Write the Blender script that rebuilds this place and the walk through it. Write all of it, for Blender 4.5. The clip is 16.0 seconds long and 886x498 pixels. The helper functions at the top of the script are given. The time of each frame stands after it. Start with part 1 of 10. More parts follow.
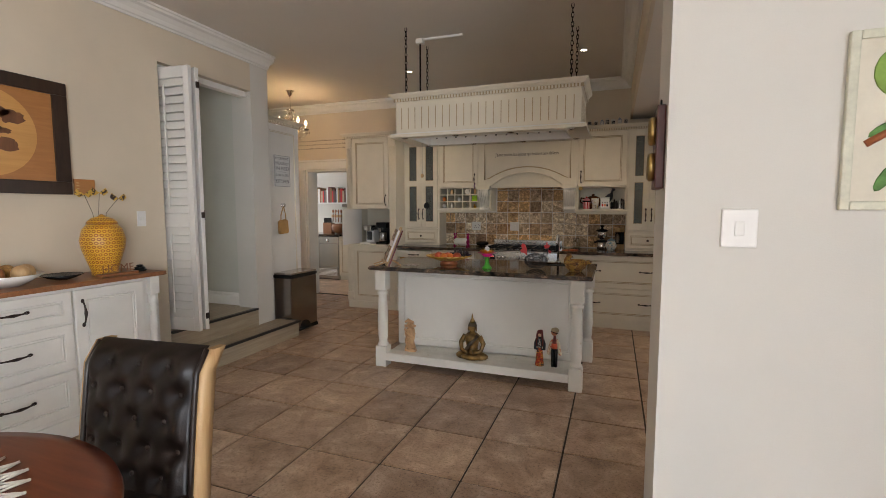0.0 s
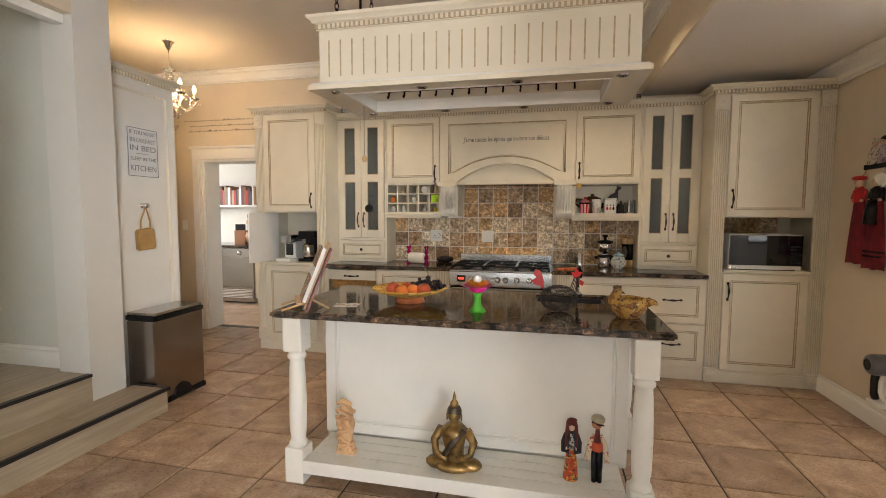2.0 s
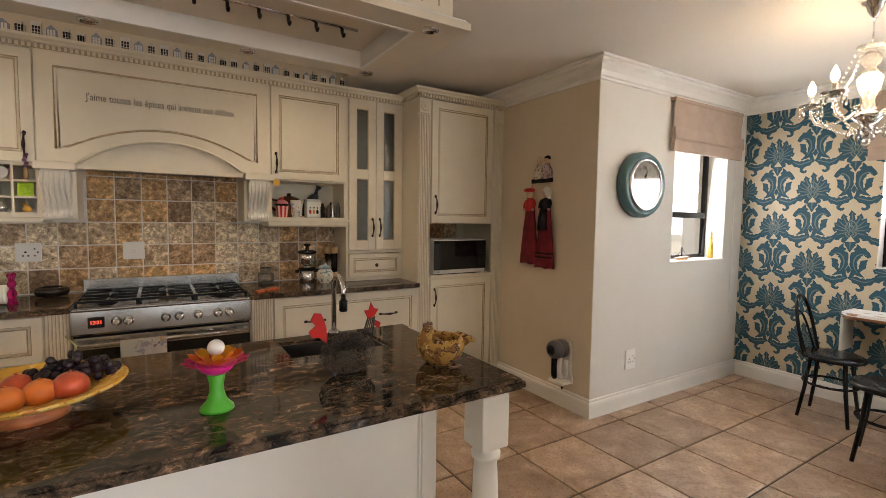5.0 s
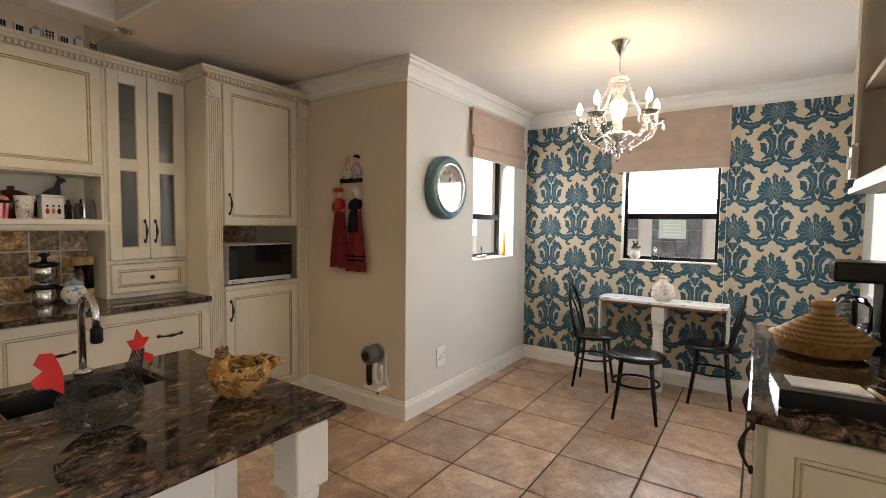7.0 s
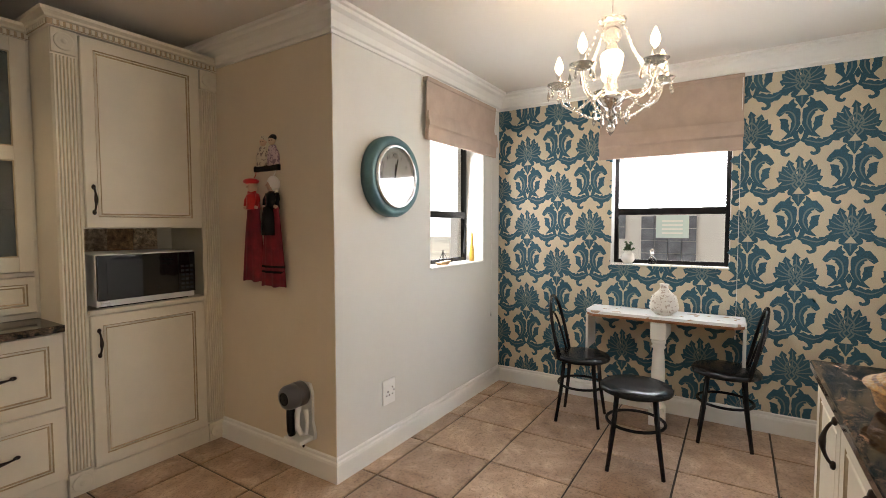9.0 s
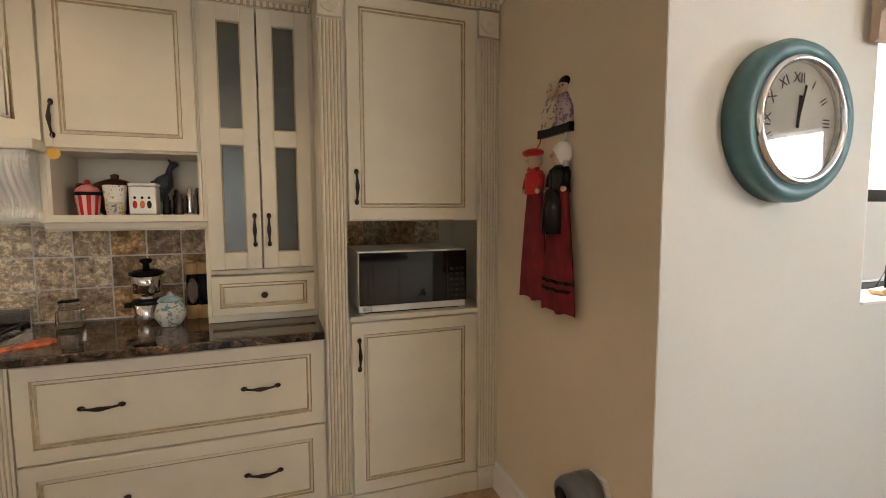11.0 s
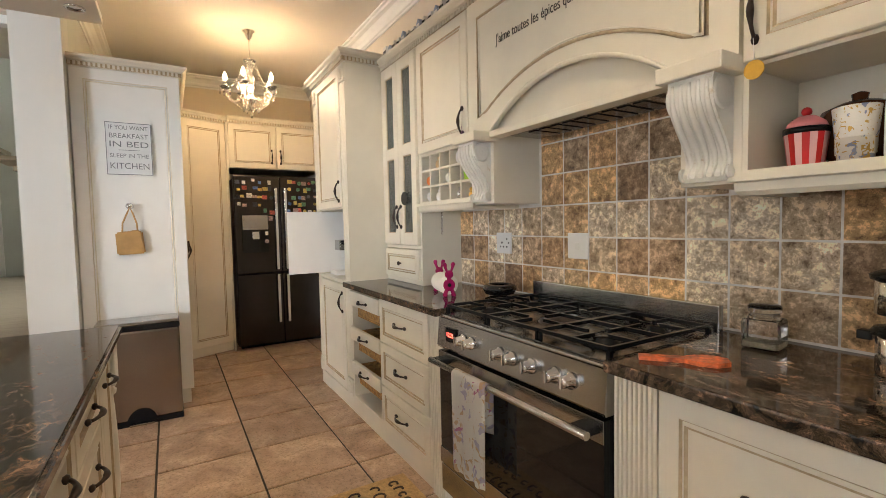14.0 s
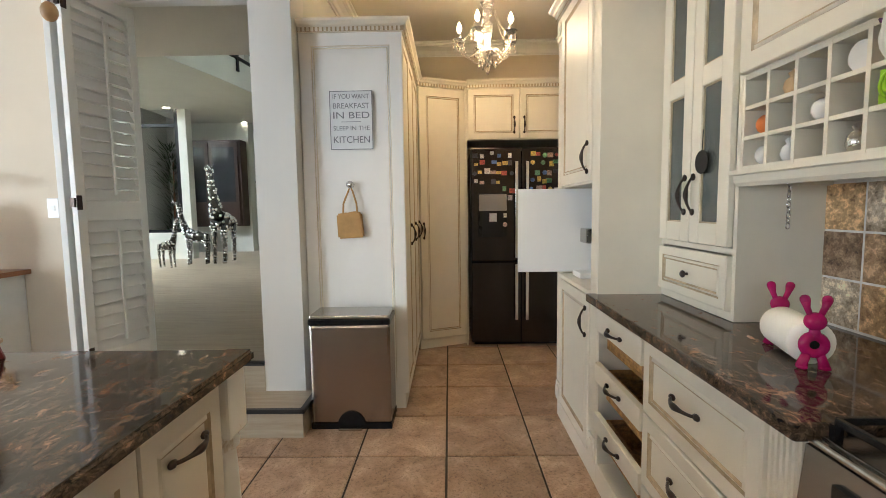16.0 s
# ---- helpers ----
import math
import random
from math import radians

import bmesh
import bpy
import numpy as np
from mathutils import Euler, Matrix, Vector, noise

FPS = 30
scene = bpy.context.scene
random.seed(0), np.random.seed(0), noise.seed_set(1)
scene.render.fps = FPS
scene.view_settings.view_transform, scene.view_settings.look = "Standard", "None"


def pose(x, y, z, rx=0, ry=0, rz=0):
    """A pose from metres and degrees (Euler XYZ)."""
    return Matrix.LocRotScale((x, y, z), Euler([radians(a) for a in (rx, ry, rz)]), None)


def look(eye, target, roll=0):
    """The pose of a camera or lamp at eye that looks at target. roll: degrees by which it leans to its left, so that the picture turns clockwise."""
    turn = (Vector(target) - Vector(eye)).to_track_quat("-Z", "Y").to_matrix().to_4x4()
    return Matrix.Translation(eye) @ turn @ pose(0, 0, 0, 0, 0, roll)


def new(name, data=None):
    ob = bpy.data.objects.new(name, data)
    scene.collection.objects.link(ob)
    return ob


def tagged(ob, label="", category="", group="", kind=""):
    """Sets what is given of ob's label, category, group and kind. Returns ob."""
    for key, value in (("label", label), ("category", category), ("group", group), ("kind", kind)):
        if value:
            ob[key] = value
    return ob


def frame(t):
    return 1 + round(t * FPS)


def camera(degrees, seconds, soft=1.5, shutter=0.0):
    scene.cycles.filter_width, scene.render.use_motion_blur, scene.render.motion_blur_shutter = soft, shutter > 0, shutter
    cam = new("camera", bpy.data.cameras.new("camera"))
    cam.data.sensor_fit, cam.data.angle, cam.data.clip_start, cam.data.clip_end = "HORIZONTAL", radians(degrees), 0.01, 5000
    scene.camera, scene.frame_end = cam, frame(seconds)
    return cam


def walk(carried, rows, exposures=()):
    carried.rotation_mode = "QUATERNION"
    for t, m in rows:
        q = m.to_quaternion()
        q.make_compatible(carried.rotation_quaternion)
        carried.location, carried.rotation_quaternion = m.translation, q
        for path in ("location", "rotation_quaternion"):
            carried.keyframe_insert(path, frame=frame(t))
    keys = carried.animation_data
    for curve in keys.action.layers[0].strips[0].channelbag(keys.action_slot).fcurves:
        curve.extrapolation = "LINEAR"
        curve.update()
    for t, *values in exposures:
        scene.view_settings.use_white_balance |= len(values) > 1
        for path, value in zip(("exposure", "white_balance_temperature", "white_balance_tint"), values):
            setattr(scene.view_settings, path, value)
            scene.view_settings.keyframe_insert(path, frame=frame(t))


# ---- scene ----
cam = camera(87.7, 16.0, 0.75)
PATH = [
    (0, (0.151, 0.211, 1.404), (-0.541, 2.079, 1.23), 0.0),
    (0.5, (-0.021, 0.783, 1.404), (-0.633, 2.68, 1.238), 0.1),
    (1, (-0.149, 1.155, 1.401), (-0.733, 3.061, 1.24), 0.1),
    (1.5, (-0.342, 1.442, 1.4), (-0.89, 3.36, 1.243), 0.1),
    (2, (-0.515, 1.724, 1.386), (-0.956, 3.669, 1.237), 0.2),
    (2.5, (-0.685, 1.945, 1.382), (-0.954, 3.922, 1.239), 0.4),
    (3, (-0.822, 2.118, 1.4), (-0.818, 4.113, 1.256), 0.5),
    (3.5, (-0.883, 2.283, 1.384), (-0.597, 4.258, 1.246), 0.6),
    (4, (-0.914, 2.435, 1.394), (-0.35, 4.349, 1.259), 0.7),
    (4.5, (-0.942, 2.565, 1.398), (-0.163, 4.402, 1.265), 0.7),
    (5, (-0.977, 2.677, 1.41), (0.075, 4.373, 1.278), 0.8),
    (7.5, (-0.799, 2.823, 1.401), (0.895, 3.88, 1.282), 0.5),
    (8, (-0.545, 2.853, 1.41), (1.185, 3.849, 1.283), 0.5),
    (8.2, (-0.461, 2.89, 1.401), (1.284, 3.861, 1.279), 0.6),
    (10.5, (0.495, 3.585, 1.380), (1.570, 5.268, 1.258), -0.5),
    (11, (0.603, 3.831, 1.412), (1.268, 5.709, 1.25), -0.2),
    (11.5, (0.608, 4.015, 1.368), (0.858, 5.996, 1.249), -0.6),
    (12, (0.625, 4.209, 1.362), (0.42, 6.193, 1.223), -1.0),
    (12.5, (0.591, 4.426, 1.35), (0.036, 6.343, 1.215), -1.3),
    (13, (0.535, 4.599, 1.303), (-0.44, 6.342, 1.203), -0.7),
    (13.5, (0.486, 4.733, 1.291), (-0.942, 6.129, 1.195), -0.9),
    (14, (0.372, 4.836, 1.276), (-1.347, 5.854, 1.169), -1.2),
    (14.5, (0.191, 4.968, 1.296), (-1.689, 5.634, 1.15), -1.4),
    (15, (-0.017, 5.055, 1.292), (-1.97, 5.455, 1.133), -1.1),
    (15.5, (-0.233, 5.175, 1.308), (-2.22, 5.328, 1.132), -1.2),
    (16, (-0.591, 5.22, 1.293), (-2.583, 5.191, 1.116), -0.8),
]
walk(cam, [(t, look(eye, target, roll)) for t, eye, target, roll in PATH],
     exposures=[(0.0, -0.38, 6700, 15), (0.6, -0.2, 6900, 14), (1.0, 0.12, 6900, 14), (1.5, 0.48, 7000, 14), (2.5, 0.40, 6950, 14), (3.5, 0.35, 6950, 15), (5.0, 0.27, 7050, 16), (8.0, 0.33, 6700, 14), (10.5, 0.2, 7000, 14), (11.0, 0.4, 6900, 14), (11.5, 0.55, 7200, 12), (12.0, 0.82, 6050, 10), (12.5, 0.97, 5700, 9), (13.3, 0.82, 6500, 14), (14.0, 0.85, 6400, 12), (14.5, 1.0, 6250, 11), (15.0, 1.0, 6050, 9), (15.5, 1.05, 5950, 8), (16.0, 0.72, 5950, 8)])

# ---- world, sun and large lights ----
world = bpy.data.worlds.new("daylight")
scene.world = world
world.use_nodes = True
wn = world.node_tree.nodes
sky = wn.new("ShaderNodeTexSky")
sky.sky_type, sky.sun_disc = "NISHITA", False
sky.sun_elevation, sky.sun_rotation = radians(67), radians(50)
wn["Background"].inputs[1].default_value = 0.14
world.node_tree.links.new(sky.outputs[0], wn["Background"].inputs[0])


def lamp(name, kind, energy, m, colour=(1, 1, 1), size=(1, 1), radius=0.03):
    data = bpy.data.lights.new(name, kind)
    data.energy, data.color = energy, colour
    if kind == "AREA":
        data.shape, data.size, data.size_y = "RECTANGLE", size[0], size[1]
    elif kind == "SUN":
        data.angle = radians(0.5)
    else:
        data.shadow_soft_size = radius
    if kind == "SPOT":
        data.spot_size, data.spot_blend = radians(80), 0.6
    ob = new(name, data)
    ob.matrix_world = m
    return ob


SUN_DIR = Vector((0.30, 0.25, 0.92))
lamp("sun", "SUN", 3.5, look(SUN_DIR * 30, (0, 0, 0)), (1, 0.95, 0.87))
# daylight in the openings, those of dining room and scullery assumed out of view
DAY = (0.93, 0.97, 1.0)
COOL = (0.84, 0.92, 1.0)
lamp("window_and_fill_light", "AREA", 21, look((3.725, 3.495, 1.70), (0, 3.5, 1.35)), COOL, (0.72, 0.36))
lamp("window_and_fill_light", "AREA", 10, look((2.9, 5.0, 1.55), (2.9, 0, 1.2)), DAY, (0.78, 0.8))
lamp("window_and_fill_light", "AREA", 62, look((-0.4, -4.52, 1.5), (-0.6, 4, 1.35)), COOL, (4.4, 2.2))
lamp("window_and_fill_light", "AREA", 330, look((2.30, -2.60, 1.4), (-3, -2.60, 1.3)), COOL, (2.4, 2.0))
lamp("window_and_fill_light", "AREA", 10, look((2.875, 2.02, 1.5), (2.6, 6, 1.4)), COOL, (0.78, 1.0))
# fill lamp added to brighten the hall; the wall there has no window
lamp("window_and_fill_light", "AREA", 1100, look((-6.5, -6.2, 4.9), (-8.5, 1.5, 2.0)), DAY, (3.5, 2.0))
lamp("window_and_fill_light", "AREA", 30, look((-6.55, 7.65, 1.6), (-4.0, 7.6, 0.9)), DAY, (1.2, 1.1))


# ---- materials ----
class Val:
    """Arithmetic on shader sockets."""

    def __init__(self, tree, sock):
        self.tree, self.sock = tree, sock

    def _op(self, op, *others):
        n = self.tree.nodes.new("ShaderNodeMath")
        n.operation = op
        for i, v in enumerate((self, *others)):
            if isinstance(v, Val):
                self.tree.links.new(v.sock, n.inputs[i])
            else:
                n.inputs[i].default_value = v
        return Val(self.tree, n.outputs[0])

    def __add__(self, o): return self._op("ADD", o)
    def __sub__(self, o): return self._op("SUBTRACT", o)
    def __mul__(self, o): return self._op("MULTIPLY", o)
    def __truediv__(self, o): return self._op("DIVIDE", o)
    def less(self, o): return self._op("LESS_THAN", o)
    def big(self, o): return self._op("GREATER_THAN", o)
    def top(self, o): return self._op("MAXIMUM", o)
    def low(self, o): return self._op("MINIMUM", o)
    def size(self): return self._op("ABSOLUTE")
    def frac(self): return self._op("FRACT")
    def root(self): return self._op("SQRT")
    def cosine(self): return self._op("COSINE")
    def angle(self, o): return self._op("ARCTAN2", o)


def surface(name, rough=0.5, metal=0.0, **kw):
    m = bpy.data.materials.new(name)
    m.use_nodes = True
    b = m.node_tree.nodes["Principled BSDF"]
    b.inputs["Roughness"].default_value, b.inputs["Metallic"].default_value = rough, metal
    for k, v in kw.items():
        b.inputs[k.replace("_", " ")].default_value = v
    return m, m.node_tree, b


def coords(tree, scale=(1, 1, 1), kind="Object", spread=False):
    c = tree.nodes.new("ShaderNodeTexCoord")
    mp = tree.nodes.new("ShaderNodeMapping")
    mp.inputs["Scale"].default_value = scale
    tree.links.new(c.outputs[kind], mp.inputs["Vector"])
    if spread:
        info = tree.nodes.new("ShaderNodeObjectInfo")
        add = tree.nodes.new("ShaderNodeVectorMath")
        add.operation = "MULTIPLY_ADD"
        tree.links.new(info.outputs["Random"], add.inputs[0])
        add.inputs[1].default_value = (37, 61, 23)
        tree.links.new(mp.outputs[0], add.inputs[2])
        return add.outputs[0]
    return mp.outputs[0]


def grain(tree, vec, scale, detail=5, rough=0.6, distort=0.0):
    n = tree.nodes.new("ShaderNodeTexNoise")
    n.inputs["Scale"].default_value, n.inputs["Detail"].default_value = scale, detail
    n.inputs["Roughness"].default_value, n.inputs["Distortion"].default_value = rough, distort
    tree.links.new(vec, n.inputs["Vector"])
    return n.outputs["Fac"]


def ramp(tree, fac, stops):
    r = tree.nodes.new("ShaderNodeValToRGB")
    e = r.color_ramp.elements
    while len(e) < len(stops):
        e.new(0.5)
    for el, (p, c) in zip(e, stops):
        el.position, el.color = p, (*c, 1)
    tree.links.new(fac, r.inputs[0])
    return r.outputs[0]


def blend(tree, fac, a, b, mode="MIX"):
    n = tree.nodes.new("ShaderNodeMix")
    n.data_type, n.blend_type = "RGBA", mode
    for key, v in ((0, fac), (6, a), (7, b)):
        if isinstance(v, (int, float)):
            n.inputs[key].default_value = v
        elif isinstance(v, tuple):
            n.inputs[key].default_value = (*v, 1)
        else:
            tree.links.new(v, n.inputs[key])
    return n.outputs[2]


def relief(tree, b, fac, strength=0.2, dist=0.01):
    n = tree.nodes.new("ShaderNodeBump")
    n.inputs["Strength"].default_value, n.inputs["Distance"].default_value = strength, dist
    tree.links.new(fac, n.inputs["Height"])
    tree.links.new(n.outputs[0], b.inputs["Normal"])


def painted(name, colour, rough=0.5, vary=0.06, scale=3.0, bump=0.05, fine=90, **kw):
    """A painted or plain surface with a cloudy tone and a fine grain."""
    m, t, b = surface(name, rough, **kw)
    v = coords(t)
    dark = tuple(c * (1 - 2 * vary) for c in colour)
    light = tuple(min(1, c * (1 + vary)) for c in colour)
    t.links.new(ramp(t, grain(t, v, scale), [(0.3, dark), (0.7, light)]), b.inputs["Base Color"])
    if bump:
        relief(t, b, grain(t, v, fine), bump, 0.004)
    return m


def timber(name, a, c, scale=(2, 40, 40), rough=0.45, spread=False):
    m, t, b = surface(name, rough)
    v = coords(t, scale, spread=spread)
    g = grain(t, v, 1.2, 8, 0.65, 0.4)
    t.links.new(ramp(t, g, [(0.25, a), (0.55, tuple((x + y) / 2 for x, y in zip(a, c))), (0.8, c)]), b.inputs["Base Color"])
    relief(t, b, g, 0.12, 0.004)
    return m


WALL = painted("beige_wall_paint", (0.66, 0.57, 0.44), 0.85, 0.03, 1.5, 0.15, 220)
WALL_W = painted("pale_wall_paint", (0.66, 0.645, 0.60), 0.85, 0.02, 1.5, 0.15, 220)
HALLW = painted("hall_wall_paint", (0.60, 0.61, 0.55), 0.85, 0.03, 1.5, 0.1, 220)
CEIL = painted("ceiling_paint", (0.70, 0.66, 0.60), 0.9, 0.02, 1.0, 0.08, 160)
WHITE = painted("white_paint", (0.78, 0.77, 0.73), 0.5, 0.02, 4, 0.04)
CREAM = painted("cream_cabinet_paint", (0.71, 0.655, 0.535), 0.42, 0.03, 4, 0.06, 60)
PATINA = painted("ochre_patina", (0.47, 0.365, 0.225), 0.55, 0.15, 30, 0.1, 120)
FLUTE = painted("rubbed_flute", (0.54, 0.44, 0.28), 0.55, 0.15, 30, 0.1, 120)
ISLAND = painted("white_island_paint", (0.76, 0.745, 0.69), 0.5, 0.03, 2.5, 0.10, 70)


def make_worn():
    """White paint rubbed through to the wood in small patches."""
    m, t, b = surface("worn_white_paint", 0.5)
    v = coords(t, (1, 1, 0.6))
    mask = ramp(t, grain(t, v, 11, 6, 0.7, 0.4), [(0.63, (0, 0, 0)), (0.70, (0.8, 0.8, 0.8))])
    base = ramp(t, grain(t, v, 5), [(0.3, (0.70, 0.68, 0.61)), (0.7, (0.78, 0.76, 0.70))])
    t.links.new(blend(t, mask, base, (0.52, 0.42, 0.28)), b.inputs["Base Color"])
    relief(t, b, mask, 0.25, 0.003)
    return m


WORN = make_worn()
SIDE = painted("pale_sideboard_paint", (0.72, 0.71, 0.66), 0.42, 0.03, 6, 0.05)
IRON = painted("dark_bronze", (0.055, 0.04, 0.032), 0.38, 0.2, 40, 0.1, 150, metal=0.85)
BLACK = painted("black_enamel", (0.010, 0.010, 0.011), 0.25, 0.1, 30, 0.03, IOR=1.33)
PLASTIC_W = painted("white_plastic", (0.80, 0.79, 0.76), 0.35, 0.01, 8, 0.0)
CHROME = painted("chrome", (0.75, 0.75, 0.76), 0.12, 0.03, 12, 0.0, metal=1.0)
BLACKGLASS = painted("black_glass", (0.008, 0.008, 0.009), 0.04, 0.1, 6, 0.0, IOR=1.5)
SCREEN = painted("dark_glass", (0.03, 0.033, 0.036), 0.12, 0.15, 4, 0.0)
GROUT = painted("floor_grout", (0.055, 0.042, 0.033), 0.9, 0.2, 8, 0.3, 150)
GROUT_L = painted("pale_grout", (0.80, 0.77, 0.72), 0.9, 0.1, 20, 0.3, 200)
SHADE = painted("taupe_fabric", (0.45, 0.345, 0.275), 0.9, 0.06, 8, 0.25, 500)
RED = painted("dark_red_cloth", (0.19, 0.009, 0.018), 0.85, 0.25, 14, 0.2, 300)
SKIN = painted("carved_painted_face", (0.62, 0.42, 0.30), 0.6, 0.05, 20, 0.05)
BRASSY = painted("aged_gilt", (0.32, 0.20, 0.07), 0.38, 0.45, 14, 0.3, 60, metal=0.7)
PALEWOOD = timber("pale_wood", (0.45, 0.27, 0.12), (0.66, 0.46, 0.24), (30, 30, 3))
DARKWOOD = timber("dark_wood", (0.02, 0.011, 0.008), (0.055, 0.03, 0.018), (30, 4, 4), 0.3)
TOPWOOD = timber("oiled_wood", (0.20, 0.075, 0.03), (0.36, 0.16, 0.065), (40, 2, 40), 0.35)
TABLEWOOD = timber("red_mahogany", (0.11, 0.022, 0.010), (0.22, 0.055, 0.022), (3, 30, 30), 0.28)
PLANK = timber("bleached_oak_plank", (0.30, 0.235, 0.16), (0.52, 0.44, 0.32), (22, 1.6, 22), 0.4, True)
NOSING = painted("black_nosing", (0.015, 0.013, 0.012), 0.4, 0.1, 20, 0.05)
TERRA = painted("terracotta_glaze", (0.42, 0.13, 0.045), 0.35, 0.2, 20, 0.1)
YELLOW = painted("yellow_glaze", (0.72, 0.42, 0.06), 0.3, 0.12, 14, 0.05)
ORANGE = painted("orange_peel", (0.72, 0.19, 0.03), 0.45, 0.12, 8, 0.25, 260)
PEACH = painted("apple_skin", (0.55, 0.09, 0.035), 0.35, 0.3, 9, 0.02)
GRAPE = painted("dark_grape", (0.012, 0.004, 0.010), 0.35, 0.2, 30, 0.0)
GREEN = painted("green_plastic", (0.06, 0.42, 0.03), 0.3, 0.05, 10, 0.0)
LIME = painted("lime_silicone", (0.36, 0.62, 0.02), 0.4, 0.05, 10, 0.0)
PINK = painted("magenta_acrylic", (0.36, 0.006, 0.10), 0.10, 0.15, 8, 0.0)
SCARLET = painted("scarlet_metal", (0.55, 0.012, 0.012), 0.35, 0.08, 14, 0.0)
TEALP = painted("teal_enamel", (0.07, 0.16, 0.17), 0.4, 0.12, 12, 0.05)
PAPER = painted("paper", (0.80, 0.78, 0.72), 0.8, 0.03, 8, 0.05)
GREY_PLASTIC = painted("grey_plastic", (0.085, 0.085, 0.09), 0.3, 0.1)
STRAW = painted("woven_straw", (0.45, 0.24, 0.07), 0.75, 0.3, 40, 0.4, 120)
KRAFT = painted("tan_suede", (0.46, 0.27, 0.10), 0.8, 0.1, 12, 0.2, 200)
STONEW = painted("ceramic_white", (0.74, 0.72, 0.68), 0.2, 0.04, 10, 0.0)
BLUEC = painted("blue_glaze", (0.30, 0.42, 0.50), 0.2, 0.3, 25, 0.0)
GLASSJAR = surface("clear_glass", 0.03, IOR=1.45, Transmission_Weight=1.0)[0]
CRYSTAL = surface("crystal", 0.02, IOR=1.5, Transmission_Weight=0.85)[0]
CRYSTAL.node_tree.nodes["Principled BSDF"].inputs["Base Color"].default_value = (1, 0.96, 0.9, 1)
FROST = surface("frosted_glass", 0.16, IOR=1.45, Transmission_Weight=0.6)[0]
FROST.node_tree.nodes["Principled BSDF"].inputs["Base Color"].default_value = (0.22, 0.25, 0.235, 1)
PANE = surface("window_glass", 0.0, IOR=1.05, Transmission_Weight=1.0)[0]


def glow(name, colour, power):
    m, t, b = surface(name, 0.4)
    b.inputs["Emission Color"].default_value = (*colour, 1)
    b.inputs["Emission Strength"].default_value = power
    return m


BULB = glow("warm_bulb", (1.0, 0.74, 0.42), 9)
SPOT = glow("spot_lens", (1.0, 0.86, 0.65), 14)
DIGIT = glow("red_display", (1.0, 0.05, 0.02), 3)
SKYCARD = glow("bright_sky", (0.95, 0.98, 1.0), 2.4)


def make_floor_tile():
    m, t, b = surface("clay_floor_tile", 0.33)
    v = coords(t, spread=True)
    info = t.nodes.new("ShaderNodeObjectInfo")
    a = ramp(t, grain(t, v, 5, 6, 0.65, 0.6), [(0.30, (0.25, 0.16, 0.105)), (0.42, (0.36, 0.245, 0.165)), (0.55, (0.45, 0.32, 0.225)), (0.70, (0.61, 0.47, 0.355))])
    speck = ramp(t, grain(t, v, 70, 4, 0.75), [(0.36, (0.62, 0.58, 0.54)), (0.46, (1.0, 1.0, 1.0)), (0.66, (1.16, 1.15, 1.14))])
    a = blend(t, 1.0, a, speck, "MULTIPLY")
    tone = ramp(t, info.outputs["Random"], [(0, (0.78, 0.76, 0.76)), (1, (1.12, 1.10, 1.07))])
    t.links.new(blend(t, 1.0, a, tone, "MULTIPLY"), b.inputs["Base Color"])
    g = grain(t, v, 26, 6, 0.7)
    r = ramp(t, g, [(0.3, (0.26, 0.26, 0.26)), (0.75, (0.48, 0.48, 0.48))])
    t.links.new(r, b.inputs["Roughness"])
    relief(t, b, g, 0.16, 0.006)
    return m


def make_travertine():
    m, t, b = surface("tumbled_travertine", 0.55)
    v = coords(t, spread=True)
    info = t.nodes.new("ShaderNodeObjectInfo")
    tone = ramp(t, info.outputs["Random"], [(0, (0.22, 0.135, 0.075)), (0.2, (0.52, 0.41, 0.28)), (0.4, (0.62, 0.53, 0.40)), (0.55, (0.48, 0.33, 0.185)), (0.75, (0.56, 0.36, 0.17)), (0.9, (0.35, 0.22, 0.12)), (1, (0.58, 0.48, 0.36))])
    g = grain(t, v, 30, 12, 0.80, 0.1)
    cloud = ramp(t, grain(t, v, 12, 8, 0.70, 0.15), [(0.36, (0.66, 0.58, 0.50)), (0.47, (1.0, 0.97, 0.93)), (0.55, (1.12, 1.10, 1.06)), (0.66, (1.34, 1.36, 1.40))])
    pits = ramp(t, g, [(0.39, (0.34, 0.28, 0.23)), (0.45, (0.82, 0.78, 0.73)), (0.515, (1.0, 1.0, 1.0)), (0.565, (1.7, 1.78, 1.86))])
    t.links.new(blend(t, 1.0, blend(t, 1.0, tone, cloud, "MULTIPLY"), pits, "MULTIPLY"), b.inputs["Base Color"])
    relief(t, b, g, 0.75, 0.010)
    return m


